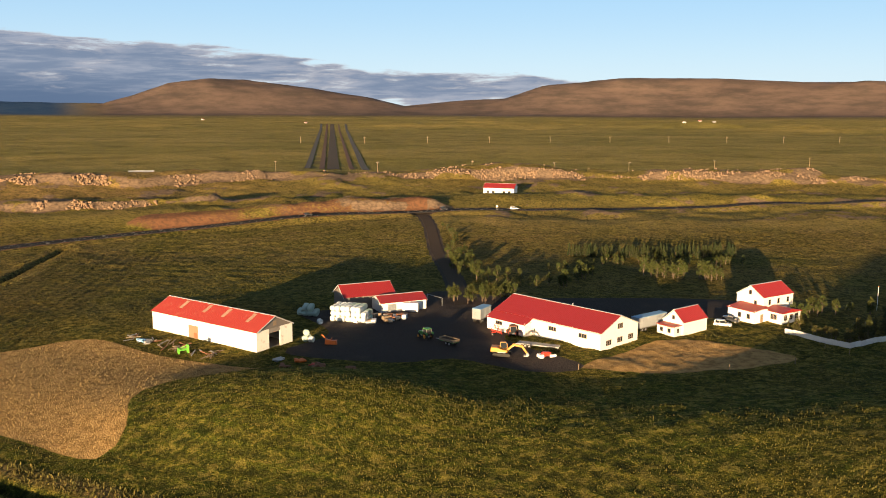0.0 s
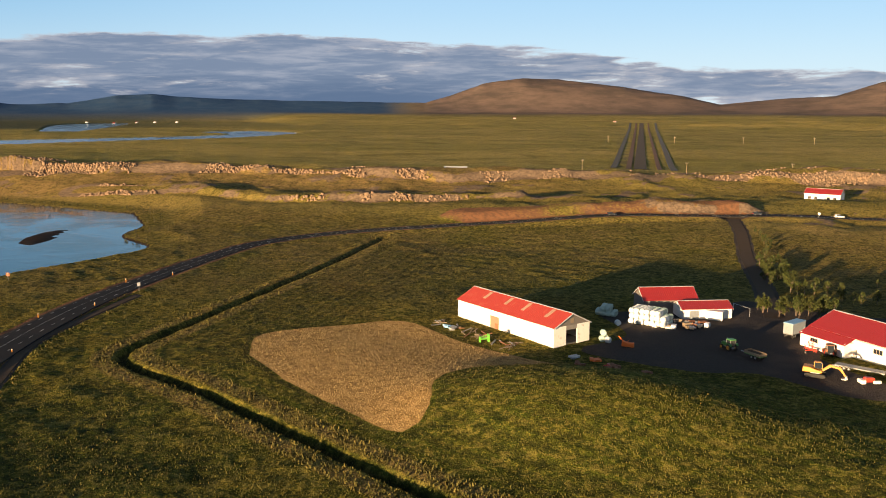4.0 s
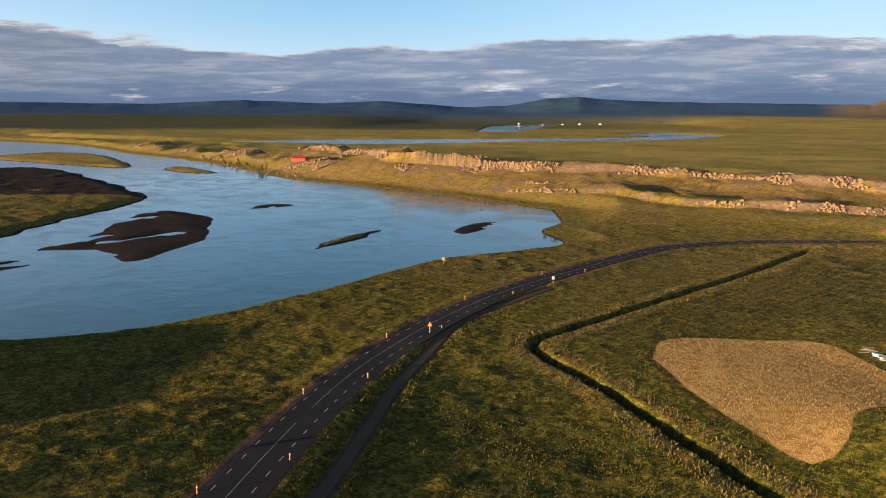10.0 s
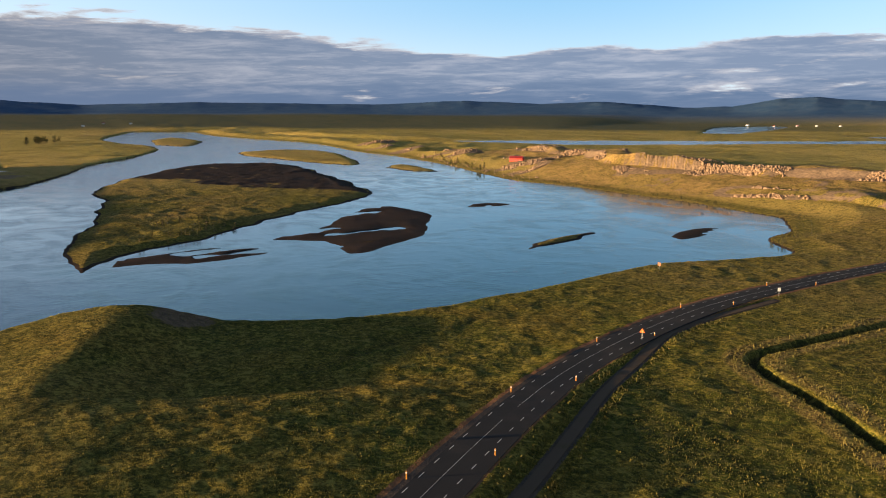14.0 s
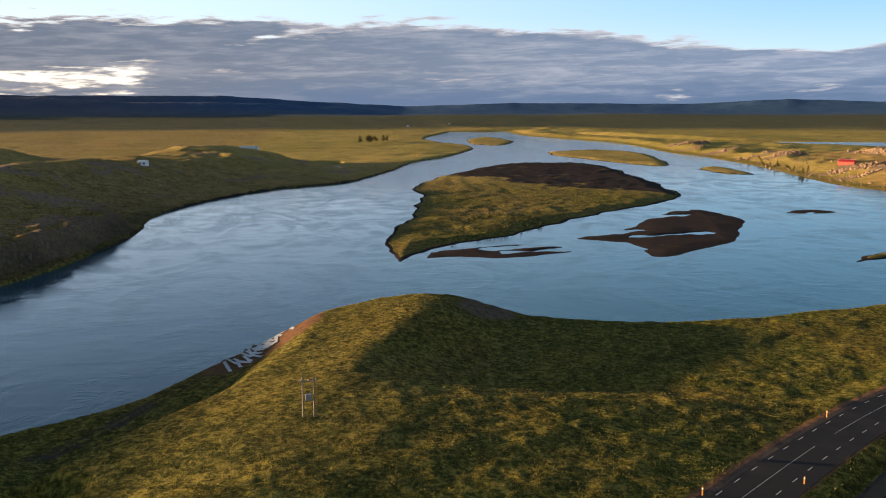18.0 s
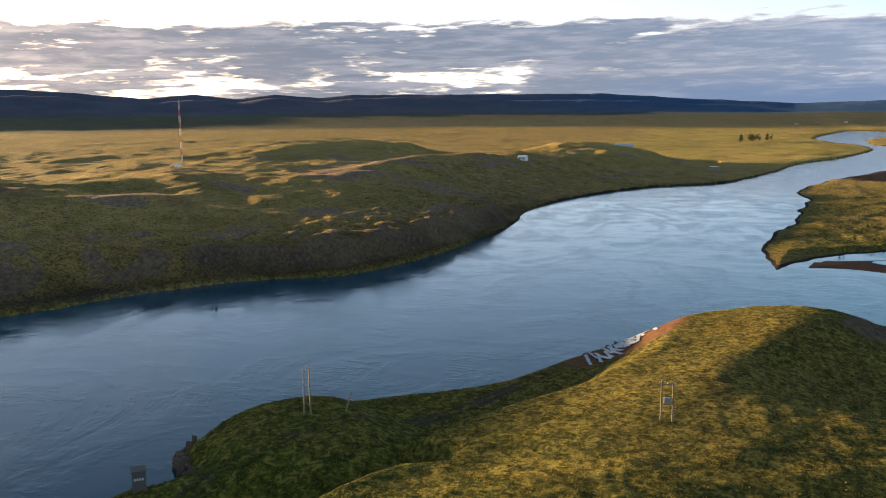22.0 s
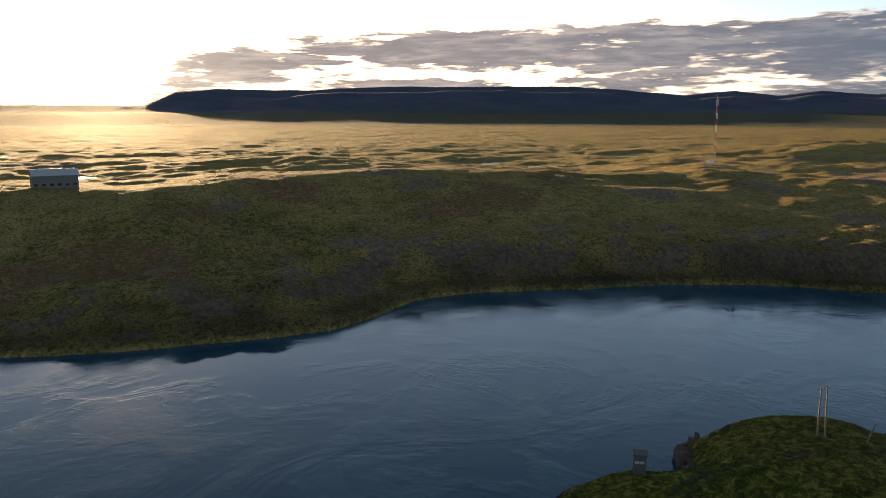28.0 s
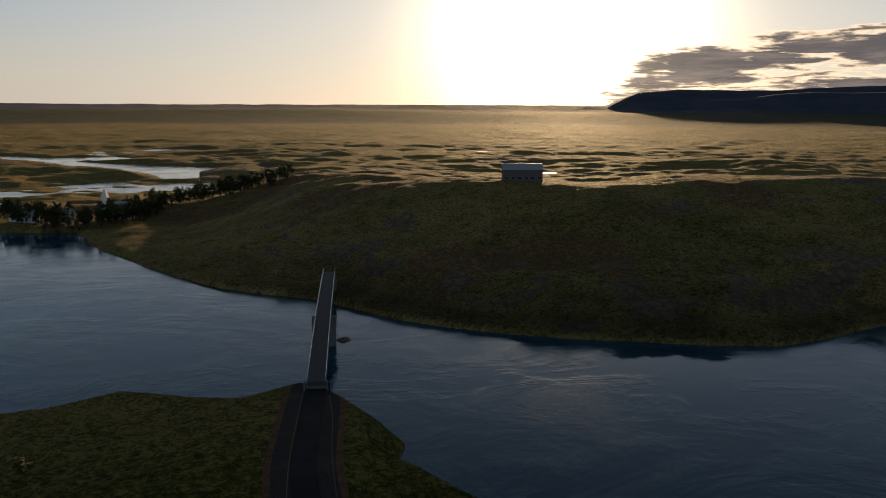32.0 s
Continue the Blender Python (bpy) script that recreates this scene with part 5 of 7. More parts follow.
def make_excavator():
    ob = thing("excavator", 12.0, 188.6, -8, "yellow tracked excavator with folded arm on gravel", "excavator", "farm machines", z=5.0)
    for s in (-1, 1):
        bm = bmesh.new()
        hull(bm, [(-2.1, 0.45), (-1.75, 0.05), (1.75, 0.05), (2.1, 0.45), (1.75, 0.85), (-1.75, 0.85)], s * 1.3 - 0.3, s * 1.3 + 0.3)
        part("track", bm, M_RUBBER, ob, bevel=0.05)
    pieces("undercarriage", M_STEEL, ob, (-0.9, -1.0, 0.35, 0.9, 1.0, 1.0))
    bm = bmesh.new()
    hull(bm, [(-2.5, 1.05), (1.3, 1.05), (1.3, 1.5), (0.0, 1.6), (-1.0, 2.1), (-2.4, 2.1)], -1.25, 1.25)
    part("engine_house", bm, M_YELLOW, ob, bevel=0.08)
    bm = bmesh.new()
    hull(bm, [(-0.35, 1.55), (1.25, 1.55), (1.15, 2.5), (0.8, 2.9), (-0.3, 2.9)], 0.35, 1.25)
    cab = part("cab", bm, M_GLASS, ob, bevel=0.05)
    pieces("cab_frame", M_YELLOW, cab, (-0.4, 0.3, 2.88, 0.85, 1.3, 2.98), (-0.4, 0.3, 1.55, -0.28, 1.3, 2.9), (1.12, 0.3, 1.5, 1.24, 0.42, 2.5), (1.12, 1.18, 1.5, 1.24, 1.3, 2.5))
    bm = bmesh.new()
    hull(bm, [(0.9, 1.3), (1.4, 1.2), (2.7, 2.45), (4.4, 2.1), (4.5, 2.5), (2.6, 2.95)], -0.3, 0.2)
    part("boom", bm, M_YELLOW, ob, bevel=0.04)
    bm = bmesh.new()
    hull(bm, [(4.0, 2.65), (4.65, 2.6), (5.9, 0.75), (5.6, 0.65)], -0.25, 0.15)
    part("stick", bm, M_YELLOW, ob, bevel=0.03)
    bm = bmesh.new()
    hull(bm, [(5.9, 0.95), (6.2, 0.3), (5.7, 0.05), (4.9, 0.15), (5.0, 0.3), (5.6, 0.35), (5.6, 0.8)], -0.6, 0.5)
    part("bucket", bm, M_STEEL, ob)
    bm = bmesh.new()
    rod(bm, (1.4, -0.05, 1.3), (2.8, -0.05, 2.4), 0.09), rod(bm, (3.0, -0.05, 2.9), (4.3, -0.05, 2.75), 0.08)
    part("hydraulic_ram", bm, M_ZINC, ob)


make_excavator()


def make_car(x, y, yaw, paint, label, z=None, tall=1.0):
    ob = thing("car", x, y, yaw, label, "car", "parked cars", z=z)
    bm = bmesh.new()
    hull(bm, [(-2.2, 0.35), (2.15, 0.35), (2.2, 0.7), (2.0, 0.88), (1.1, 0.98), (-2.1, 1.0), (-2.22, 0.7)], -0.88, 0.88)
    part("body", bm, paint, ob, bevel=0.07)
    bm = bmesh.new()
    hull(bm, [(-2.0, 0.98), (1.05, 0.96), (0.4, 1.45 * tall), (-1.7, 1.5 * tall)], -0.78, 0.78)
    glass = part("cabin_glass", bm, M_GLASS, ob, bevel=0.08)
    pieces("roof", paint, glass, (-1.68, -0.76, 1.47 * tall, 0.4, 0.76, 1.54 * tall), (-2.0, -0.8, 0.97, -1.75, 0.8, 1.5 * tall), (-0.7, -0.8, 0.97, -0.6, 0.8, 1.49 * tall), bevel=0.03)
    for s in (-1, 1):
        wheel(ob, 1.35, s * 0.8, 0.34, 0.34, 0.22), wheel(ob, -1.35, s * 0.8, 0.34, 0.34, 0.22)
        pieces("headlight", M_ZINC, ob, (2.1, s * 0.65 - 0.15, 0.66, 2.21, s * 0.65 + 0.15, 0.8))
        pieces("tail_light", M_REDPAINT, ob, (-2.24, s * 0.72 - 0.1, 0.68, -2.16, s * 0.72 + 0.1, 0.92))
    pieces("bumper", M_STEEL, ob, (2.12, -0.8, 0.35, 2.26, 0.8, 0.55))
    return ob


make_car(70.7, 216.4, -25, M_CARWHITE, "white estate car parked by the farmhouse", 5.0, 1.12)
make_car(74.2, 221.0, -30, M_CARDARK, "dark car parked by the farmhouse", 5.0)
make_car(22.5, 207.2, 15, M_SILVER, "silver van parked at the workshop wall", 5.0, 1.25)
make_car(-3.3, 450.5, 25, M_CARDARK, "dark car on the road", tall=1.1)
make_car(35.1, 465.5, 18, M_CARWHITE, "white car on the road junction", tall=1.1)
make_car(-70.0, 420.0, 30, M_CARDARK, "dark car driving below the red bank")


def make_lorry_box(x, y, yaw, length, label):
    ob = thing("lorry_trailer", x, y, yaw, label, "trailer", "lorry trailers", z=5.0)
    pieces("floor_frame", M_STEEL, ob, (-length / 2, -1.2, 0.95, length / 2, 1.2, 1.2))
    bm = bmesh.new()
    n = int(length / 0.45)
    for s in (-1.2, 1.2):
        bm = bmesh.new()
        for k in range(n):
            a = -length / 2 + k * length / n
            block(bm, a, s - 0.04, 1.2, a + length / n * 0.55, s + 0.04, 3.7), block(bm, a + length / n * 0.55, s - 0.015, 1.2, a + length / n, s + 0.015, 3.7)
        part("side_panel", bm, M_ZINC, ob, "ribbed grey side panel")
    for a in (-length / 2, length / 2 - 0.08):
        pieces("end_panel", M_ZINC, ob, (a, -1.16, 1.2, a + 0.08, 1.16, 3.7))
    pieces("roof", M_BLUEROOF, ob, (-length / 2 - 0.05, -1.28, 3.7, length / 2 + 0.05, 1.28, 3.82), label="pale blue roof cover")
    for k in (-0.36, -0.24, 0.3):
        for s in (-1, 1):
            wheel(ob, k * length, s * 0.95, 0.5, 0.5, 0.35)
    return ob


make_lorry_box(51.0, 213.5, 38, 11.0, "grey ribbed lorry trailer with blue cover behind the workshop")
make_lorry_box(8.6, 221.0, 60, 6.0, "small grey box trailer beside the workshop")


def make_tedder():
    ob = thing("hay_tedder", 11.8, 206.6, 130, "red hay tedder with folded rotor arms", "farm machine", "farm machines", z=5.0)
    pieces("frame", M_REDPAINT, ob, (-1.8, -0.1, 0.7, 1.8, 0.1, 0.95), (-0.1, -1.6, 0.7, 0.1, 1.6, 0.9))
    for k, (a, h) in enumerate(((-1.6, 1.4), (-0.6, 2.6), (0.6, 2.6), (1.6, 1.4))):
        bm = bmesh.new()
        rod(bm, (a, 0, 0.9), (a, 0.2, h), 0.06)
        for j in range(6):
            q = j * math.pi / 3
            rod(bm, (a, 0.2, h - 0.2), (a + 0.75 * math.cos(q), 0.3, h - 0.2 + 0.75 * math.sin(q)), 0.035, sides=5)
        part("rotor", bm, M_REDPAINT, ob)
    for s in (-1.4, 1.4):
        wheel(ob, 0, s, 0.35, 0.35, 0.2)


def make_mower():
    ob = thing("drum_mower", 21.8, 187.0, 25, "red and white drum mower on the gravel", "farm machine", "farm machines", z=5.0)
    bm = bmesh.new()
    hull(bm, [(-1.3, 0.4), (1.3, 0.4), (1.0, 1.3), (-0.8, 1.4)], -0.5, 0.5)
    part("cover", bm, M_REDPAINT, ob, bevel=0.08)
    pieces("guard", M_WHITE, ob, (-1.9, -0.9, 0.15, -0.9, 0.9, 0.95), (0.6, -1.1, 0.2, 2.2, -0.6, 0.8), label="white mower guard", bevel=0.1)
    bm = bmesh.new()
    rod(bm, (0, 0, 1.2), (0.4, 1.8, 1.0), 0.08)
    part("hitch", bm, M_STEEL, ob)
    wheel(ob, -1.4, 0.95, 0.35, 0.35, 0.25)


def make_flat_trailer():
    ob = thing("flat_trailer", 21.0, 195.0, -22, "long grey flatbed trailer on the gravel", "trailer", "farm machines", z=5.0)
    for k in range(12):
        pieces("deck_plank", M_STEEL, ob, (-5.0 + k * 0.83, -1.15, 0.85, -5.0 + k * 0.83 + 0.79, 1.15, 0.95))
    pieces("beam", M_STEEL, ob, (-5.0, -0.6, 0.55, 5.0, -0.45, 0.85), (-5.0, 0.45, 0.55, 5.0, 0.6, 0.85))
    for a in (-3.0, -2.0):
        for s in (-1, 1):
            wheel(ob, a, s * 0.85, 0.42, 0.42, 0.3)
    bm = bmesh.new()
    rod(bm, (4.6, 0, 0.02), (4.6, 0, 0.6), 0.07)
    part("support_leg", bm, M_STEEL, ob)


def make_loader_arm():
    ob = thing("front_loader", 26.3, 206.0, 20, "yellow loader attachment standing by the workshop", "farm machine", "farm machines", z=5.0)
    pieces("bucket", M_YELLOW, ob, (-1.2, -0.5, 0.02, 1.2, 0.5, 0.85), bevel=0.1)
    bm = bmesh.new()
    rod(bm, (-0.5, 0.5, 0.7), (-0.5, 1.6, 1.9), 0.08), rod(bm, (0.5, 0.5, 0.7), (0.5, 1.6, 1.9), 0.08), rod(bm, (-0.5, 1.6, 1.9), (0.5, 1.6, 1.9), 0.07)
    part("arm", bm, M_STEEL, ob)


def make_plough():
    ob = thing("snow_plough", -28.0, 197.0, -8, "orange snow plough blade with raised arm", "plough", "farm machines", z=5.0)
    bm = bmesh.new()
    hull(bm, [(-1.4, 0.02), (1.5, 0.02), (1.4, 1.1), (0.2, 0.9), (-1.3, 1.3)], -0.45, 0.45)
    part("blade", bm, M_ORANGE, ob, bevel=0.06)
    bm = bmesh.new()
    rod(bm, (-1.0, 0, 1.0), (-2.2, 0, 2.3), 0.12), rod(bm, (-0.4, 0, 0.9), (0.2, 0.6, 1.5), 0.07)
    part("arm", bm, M_ORANGE, ob)


def make_green_loader():
    ob = thing("fork_loader", -60.8, 190.2, 30, "lime green loader frame at the stubble edge", "farm machine", "farm machines", z=None)
    pieces("frame", M_LIME, ob, (-1.4, -0.5, 0.02, -1.1, 0.5, 1.3), (-1.4, -0.5, 0.7, 1.0, -0.35, 0.95), (-1.4, 0.35, 0.7, 1.0, 0.5, 0.95), (0.7, -0.6, 0.02, 1.05, 0.6, 1.9))
    bm = bmesh.new()
    rod(bm, (-1.2, 0, 1.1), (0.9, 0, 1.8), 0.1)
    part("arm", bm, M_LIME, ob)


make_tedder(), make_mower(), make_flat_trailer(), make_loader_arm(), make_plough(), make_green_loader()


def make_scrap():
    rnd = random.Random(11)
    # plank and pole heaps by the barn
    for k in range(44):
        a = rnd.uniform(0, 1)
        x, y = -78 + 26 * a + rnd.uniform(-1.5, 1.5), 203.5 - 15.5 * a + rnd.uniform(-2.2, 2.2)
        ob = thing("plank", x, y, rnd.uniform(0, 180), "loose weathered plank lying in grass beside the barn", "plank", "scrap timber")
        bm = bmesh.new()
        block(bm, -rnd.uniform(0.8, 2.2), -0.12, 0.0, rnd.uniform(0.8, 2.2), 0.12, 0.14)
        part("board", bm, rnd.choice((M_WOOD, M_WOOD, M_RUST, M_STEEL)), ob, at=pose(0, 0, 0.1, rnd.uniform(-8, 8), rnd.uniform(-14, 4), 0))
    for k, (x, y, mat, lab) in enumerate(((-73.5, 199.5, M_BLUEROOF, "blue tarpaulin bundle by the barn"), (-72.0, 198.3, M_STEEL, "grey metal sheet heap by the barn"), (-29.0, 180.5, M_REDPAINT, "red machine part in long grass"), (-26.5, 167.0, M_RUST, "rusty machine part in grass"), (-35.0, 176.5, M_RUST, "rusty frame lying in grass"), (-20.5, 171.0, M_RUST, "rusty barrel in grass"), (-33.0, 183.0, M_ORANGE, "orange tank lying by the yard"), (-38.0, 184.5, M_ZINC, "zinc sheet lying by the barn"))):
        ob = thing("scrap_heap", x, y, k * 37, lab, "scrap", "scrap")
        for j in range(5):
            bm = bmesh.new()
            block(bm, -1.0, -0.4, 0.0, 1.0, 0.4, rnd.uniform(0.1, 0.5))
            part("scrap_piece", bm, mat, ob, at=pose(rnd.uniform(-0.7, 0.7), rnd.uniform(-0.6, 0.6), rnd.uniform(0, 0.25), rnd.uniform(-20, 20), rnd.uniform(-16, 16), rnd.uniform(0, 180)))
    for k in range(26):
        x, y = -20 + rnd.uniform(-5, 9), 221 + rnd.uniform(-3.5, 4.5)
        mat, lab = rnd.choice(((M_RUST, "rusty scrap crate in the yard"), (M_WOOD, "wooden pallet box in the yard"), (M_CARDARK, "black scrap drum in the yard"), (M_CARWHITE, "white discarded tank in the yard")))
        ob = thing("crate", x, y, rnd.uniform(0, 90), lab, "crate", "yard scrap", z=5.0)
        w, d, h = rnd.uniform(0.5, 1.3), rnd.uniform(0.4, 0.8), rnd.uniform(0.4, 1.1)
        bm = bmesh.new()
        block(bm, -w, -d, 0, w, d, h)
        part("body", bm, mat, ob, bevel=0.06)
        bm = bmesh.new()
        block(bm, -w * 0.96, -d * 0.96, h, w * 0.96, d * 0.96, h + 0.07)
        part("lid", bm, mat, ob)
    ob = thing("storage_box", -10.6, 231.4, -10, "white storage container beside the shed", "container", z=5.0)
    pieces("body", M_CARWHITE, ob, (-2.2, -1.1, 0.1, 2.2, 1.1, 2.5), bevel=0.04)
    pieces("door", M_TRIM, ob, (2.2, -0.9, 0.2, 2.26, 0.9, 2.3))


make_scrap()


def make_goal():
    ob = thing("pipe_gate", -4.2, 241.0, -50, "low metal pipe frame on the yard edge", "gate", z=5.0)
    bm = bmesh.new()
    rod(bm, (-3.4, 0, 2.2), (3.4, 0, 2.2), 0.06), rod(bm, (3.4, 0, 0), (3.4, 0, 2.2), 0.07), rod(bm, (-3.4, 0, 0), (-3.4, 0, 2.2), 0.07)
    part("frame", bm, M_ZINC, ob)


make_goal()


def make_garden_wall():
    for a, b in (((84.5, 210.5), (94, 196.0)), ((94, 196.0), (122, 214))):
        a, b = Vector(a), Vector(b)
        d = b - a
        ob = thing("garden_wall", a.x, a.y, math.degrees(math.atan2(d.y, d.x)), "low white garden wall round the shrubs", "wall", "garden walls", z=0.0)
        n = int(d.length / 2.2)
        for k in range(n):
            p = a + d * ((k + 0.5) / n)
            z = HEIGHTS(p.x, p.y)
            w = d.length / n
            pieces("panel", M_WHITE, ob, (k * w, -0.12, z - 0.5, k * w + w - 0.03, 0.12, z + 1.15))
            pieces("coping", M_WHITE, ob, (k * w, -0.16, z + 1.15, k * w + w - 0.03, 0.16, z + 1.24))


make_garden_wall()


def make_pole(name, x, y, label, category, h, mat, r=0.12, group="", z=None):
    ob = thing(name, x, y, 0, label, category, group, z)
    bm = bmesh.new()
    rod(bm, (0, 0, -0.3), (0, 0, h), r, r * 0.7, 10)
    part("pole", bm, mat, ob)
    return ob


flag = make_pole("flagpole", 123, 242, "white flagpole in the farm garden", "flagpole", 7.0, M_CARWHITE, 0.08)
bm = bmesh.new()
bmesh.ops.create_uvsphere(bm, u_segments=10, v_segments=6, radius=0.14, matrix=Matrix.Translation((0, 0, 7.05)))
part("ball", bm, M_YELLOW, flag)
for x, y in ((76, 182.6), (92.0, 191.5), (88.5, 196.5), (60.0, 177.5), (28.0, 179.0)):
    make_pole("fence_post", x, y, "short grey wooden fence post in grass", "post", 1.3, M_WOOD, 0.09, "fence posts")


def make_far_house():
    ob = thing("roadside_house", 21.5, 548.0, -18, "white house with red roof beyond the road", "house")
    gabled(ob, 0, 0, 20.0, 9.0, 4.4, 2.6, M_WHITE, M_RED)
    for k in range(5):
        window(ob, 3 + 3.5 * k, 0, 1.2, 1.6, 1.4, "y-", 1)
    pieces("porch", M_WHITE, ob, (8.0, -1.8, -0.6, 12.0, -0.02, 2.8))


make_far_house()


def make_power_line():
    for k, (x, y) in enumerate(((-63.8, 756), (20, 776), (94, 773), (163, 785), (257, 838), (383, 920), (-150, 740))):
        ob = make_pole("power_pole", x, y, "wooden power pole with crossarm on the plain", "power pole", 9.5, M_WOOD, 0.22, "power line")
        pieces("crossarm", M_WOOD, ob, (-1.4, -0.1, 8.7, 1.4, 0.1, 8.95))
        for s in (-1.2, 0.0, 1.2):
            pieces("insulator", M_CARWHITE, ob, (s - 0.09, -0.09, 8.95, s + 0.09, 0.09, 9.25))
    for k in range(12):
        x = -260 + 110 * k
        ob = make_pole("power_pole", x, 1500 + 14 * k, "wooden power pole far out on the plain", "power pole", 11, M_WOOD, 0.4, "far power line")
        pieces("crossarm", M_WOOD, ob, (-2.2, -0.15, 9.8, 2.2, 0.15, 10.2))


make_power_line()

# ---- the road's furniture ----
def dashes(line, zs, offset, on, gap, width, name, label, start=0.0):
    """Painted dashes along a line, each a thin slab; all alike, so one part of kind stuff past the nearest."""
    seg = np.hypot(*np.diff(line, axis=0).T)
    s = np.concatenate([[0], np.cumsum(seg)])
    t = np.gradient(line, axis=0)
    t /= np.linalg.norm(t, axis=1)[:, None]
    nrm = np.stack([-t[:, 1], t[:, 0]], -1)
    side = line + nrm * offset
    at = lambda d: (np.interp(d, s, side[:, 0]), np.interp(d, s, side[:, 1]), np.interp(d, s, zs))
    count, d = 0, start
    while d + on < s[-1] and count < 130:
        x0, y0, z0 = at(d)
        x1, y1, z1 = at(d + on)
        v = Vector((x1 - x0, y1 - y0, 0)).normalized()
        w = Vector((-v.y, v.x, 0)) * width / 2
        a, b = Vector((x0, y0, z0 + 0.012)), Vector((x1, y1, z1 + 0.012))
        ob = mesh_object(name, [a + w, a - w, b - w, b + w, a + w - Vector((0, 0, 0.011)), a - w - Vector((0, 0, 0.011)), b - w - Vector((0, 0, 0.011)), b + w - Vector((0, 0, 0.011))], [(0, 1, 2, 3), (0, 4, 5, 1), (2, 6, 7, 3), (1, 5, 6, 2), (3, 7, 4, 0)], M_LINE)
        ob.parent = road
        tagged(ob, label)
        d, count = d + on + gap, count + 1


keep = ROAD[:, 1] > -100
MAIN, MAIN_Z = ROAD[keep], ROAD_Z[keep]
dashes(MAIN, MAIN_Z, 3.1, 2.0, 4.1, 0.13, "edge_dash", "white edge dash")
dashes(MAIN, MAIN_Z, -3.1, 2.0, 4.1, 0.13, "edge_dash", "white edge dash")
dashes(MAIN, MAIN_Z, 0.0, 11.9, 0.15, 0.07, "centre_line", "thin white centre line")


def along(line, zs, d, offset):
    seg = np.hypot(*np.diff(line, axis=0).T)
    s = np.concatenate([[0], np.cumsum(seg)])
    x, y = np.interp(d, s, line[:, 0]), np.interp(d, s, line[:, 1])
    x2, y2 = np.interp(d + 1, s, line[:, 0]), np.interp(d + 1, s, line[:, 1])
    v = Vector((x2 - x, y2 - y)).normalized()
    return x - v.y * offset, y + v.x * offset, math.degrees(math.atan2(v.y, v.x))


def make_road_posts():
    first = None
    for k in range(7):
        for side in (4.6, -4.6):
            x, y, yaw = along(MAIN, MAIN_Z, 92 + 48 * k + (14 if side < 0 else 0), side)
            if first is None:
                first = thing("road_post", x, y, yaw, "yellow plastic snow post at the road edge", "road post", "snow posts")
                bm = bmesh.new()
                rod(bm, (0, 0, -0.3), (0, 0, 1.25), 0.13, 0.11, 8)
                part("post", bm, M_YELLOW, first)
                bm = bmesh.new()
                rod(bm, (0, 0, 0.95), (0, 0, 1.12), 0.135, sides=8)
                part("reflector", bm, M_CARWHITE, first)
            else:
                copy_thing(first, pose(x, y, HEIGHTS(x, y), 0, 0, yaw))


def make_sign(x, y, yaw, plate, label, w, h):
    ob = thing("road_sign", x, y, yaw, label, "road sign", "road signs")
    bm = bmesh.new()
    rod(bm, (0, 0, -0.3), (0, 0, 2.6), 0.07, sides=8)
    part("post", bm, M_ZINC, ob)
    bm = bmesh.new()
    if plate is M_ORANGE:
        hull(bm, [(-0.65, 2.0), (0.65, 2.0), (0, 3.15)], -0.05, -0.01)
    else:
        block(bm, -w / 2, -0.05, 2.6 - h, w / 2, -0.01, 2.6)
    part("plate", bm, plate, ob)


make_road_posts()
make_sign(-162.0, 141.5, 40, M_ORANGE, "orange warning sign beside the road", 1.2, 1.2)
make_sign(-182.0, 213.0, 60, M_CARWHITE, "white road sign beside the road", 0.9, 1.1)
make_sign(25.0, 452.0, 10, M_CARWHITE, "white road sign at the junction", 1.2, 0.9)
make_sign(-235.0, 212.0, 10, M_RUST, "rusty sign frame on the river bank", 1.4, 1.2)


# the graded strip that runs out over the plain
def make_strip():
    for a, b, half, mat, label in (((-137, 822), (-430, 2900), 3.0, M_RUBBERY, "dark ditch beside the graded strip"), ((-121, 810), (-412, 2900), 2.6, M_GRAVEL, "pale gravel windrow on the plain"), ((-110, 810), (-395, 2900), 6.0, M_GRADED, "graded gravel strip over the plain"), ((-92, 810), (-375, 2900), 2.2, M_GRAVEL, "pale gravel windrow on the plain"), ((-78, 800), (-352, 2900), 3.2, M_RUBBERY, "dark ditch beside the graded strip")):
        line = spline([a, ((a[0] + b[0]) / 2, (a[1] + b[1]) / 2), b], 12)
        zs = heights(line[:, 0], line[:, 1])
        zs = np.maximum(np.convolve(np.pad(zs, 3, "edge"), np.ones(7) / 7, "valid"), zs) + 0.35
        tagged(mesh_object("farm_track", *ribbon(line, zs, half, half, 0.0, 1.2), mat), label, "track", kind="structure")


M_GRADED = worn("graded_gravel", (0.125, 0.098, 0.072), 0.95, scale=0.1, spec=0.05, dirt=0.5)
M_RUBBERY = worn("dark_peat", (0.028, 0.022, 0.016), 0.95, scale=0.3)
make_strip()


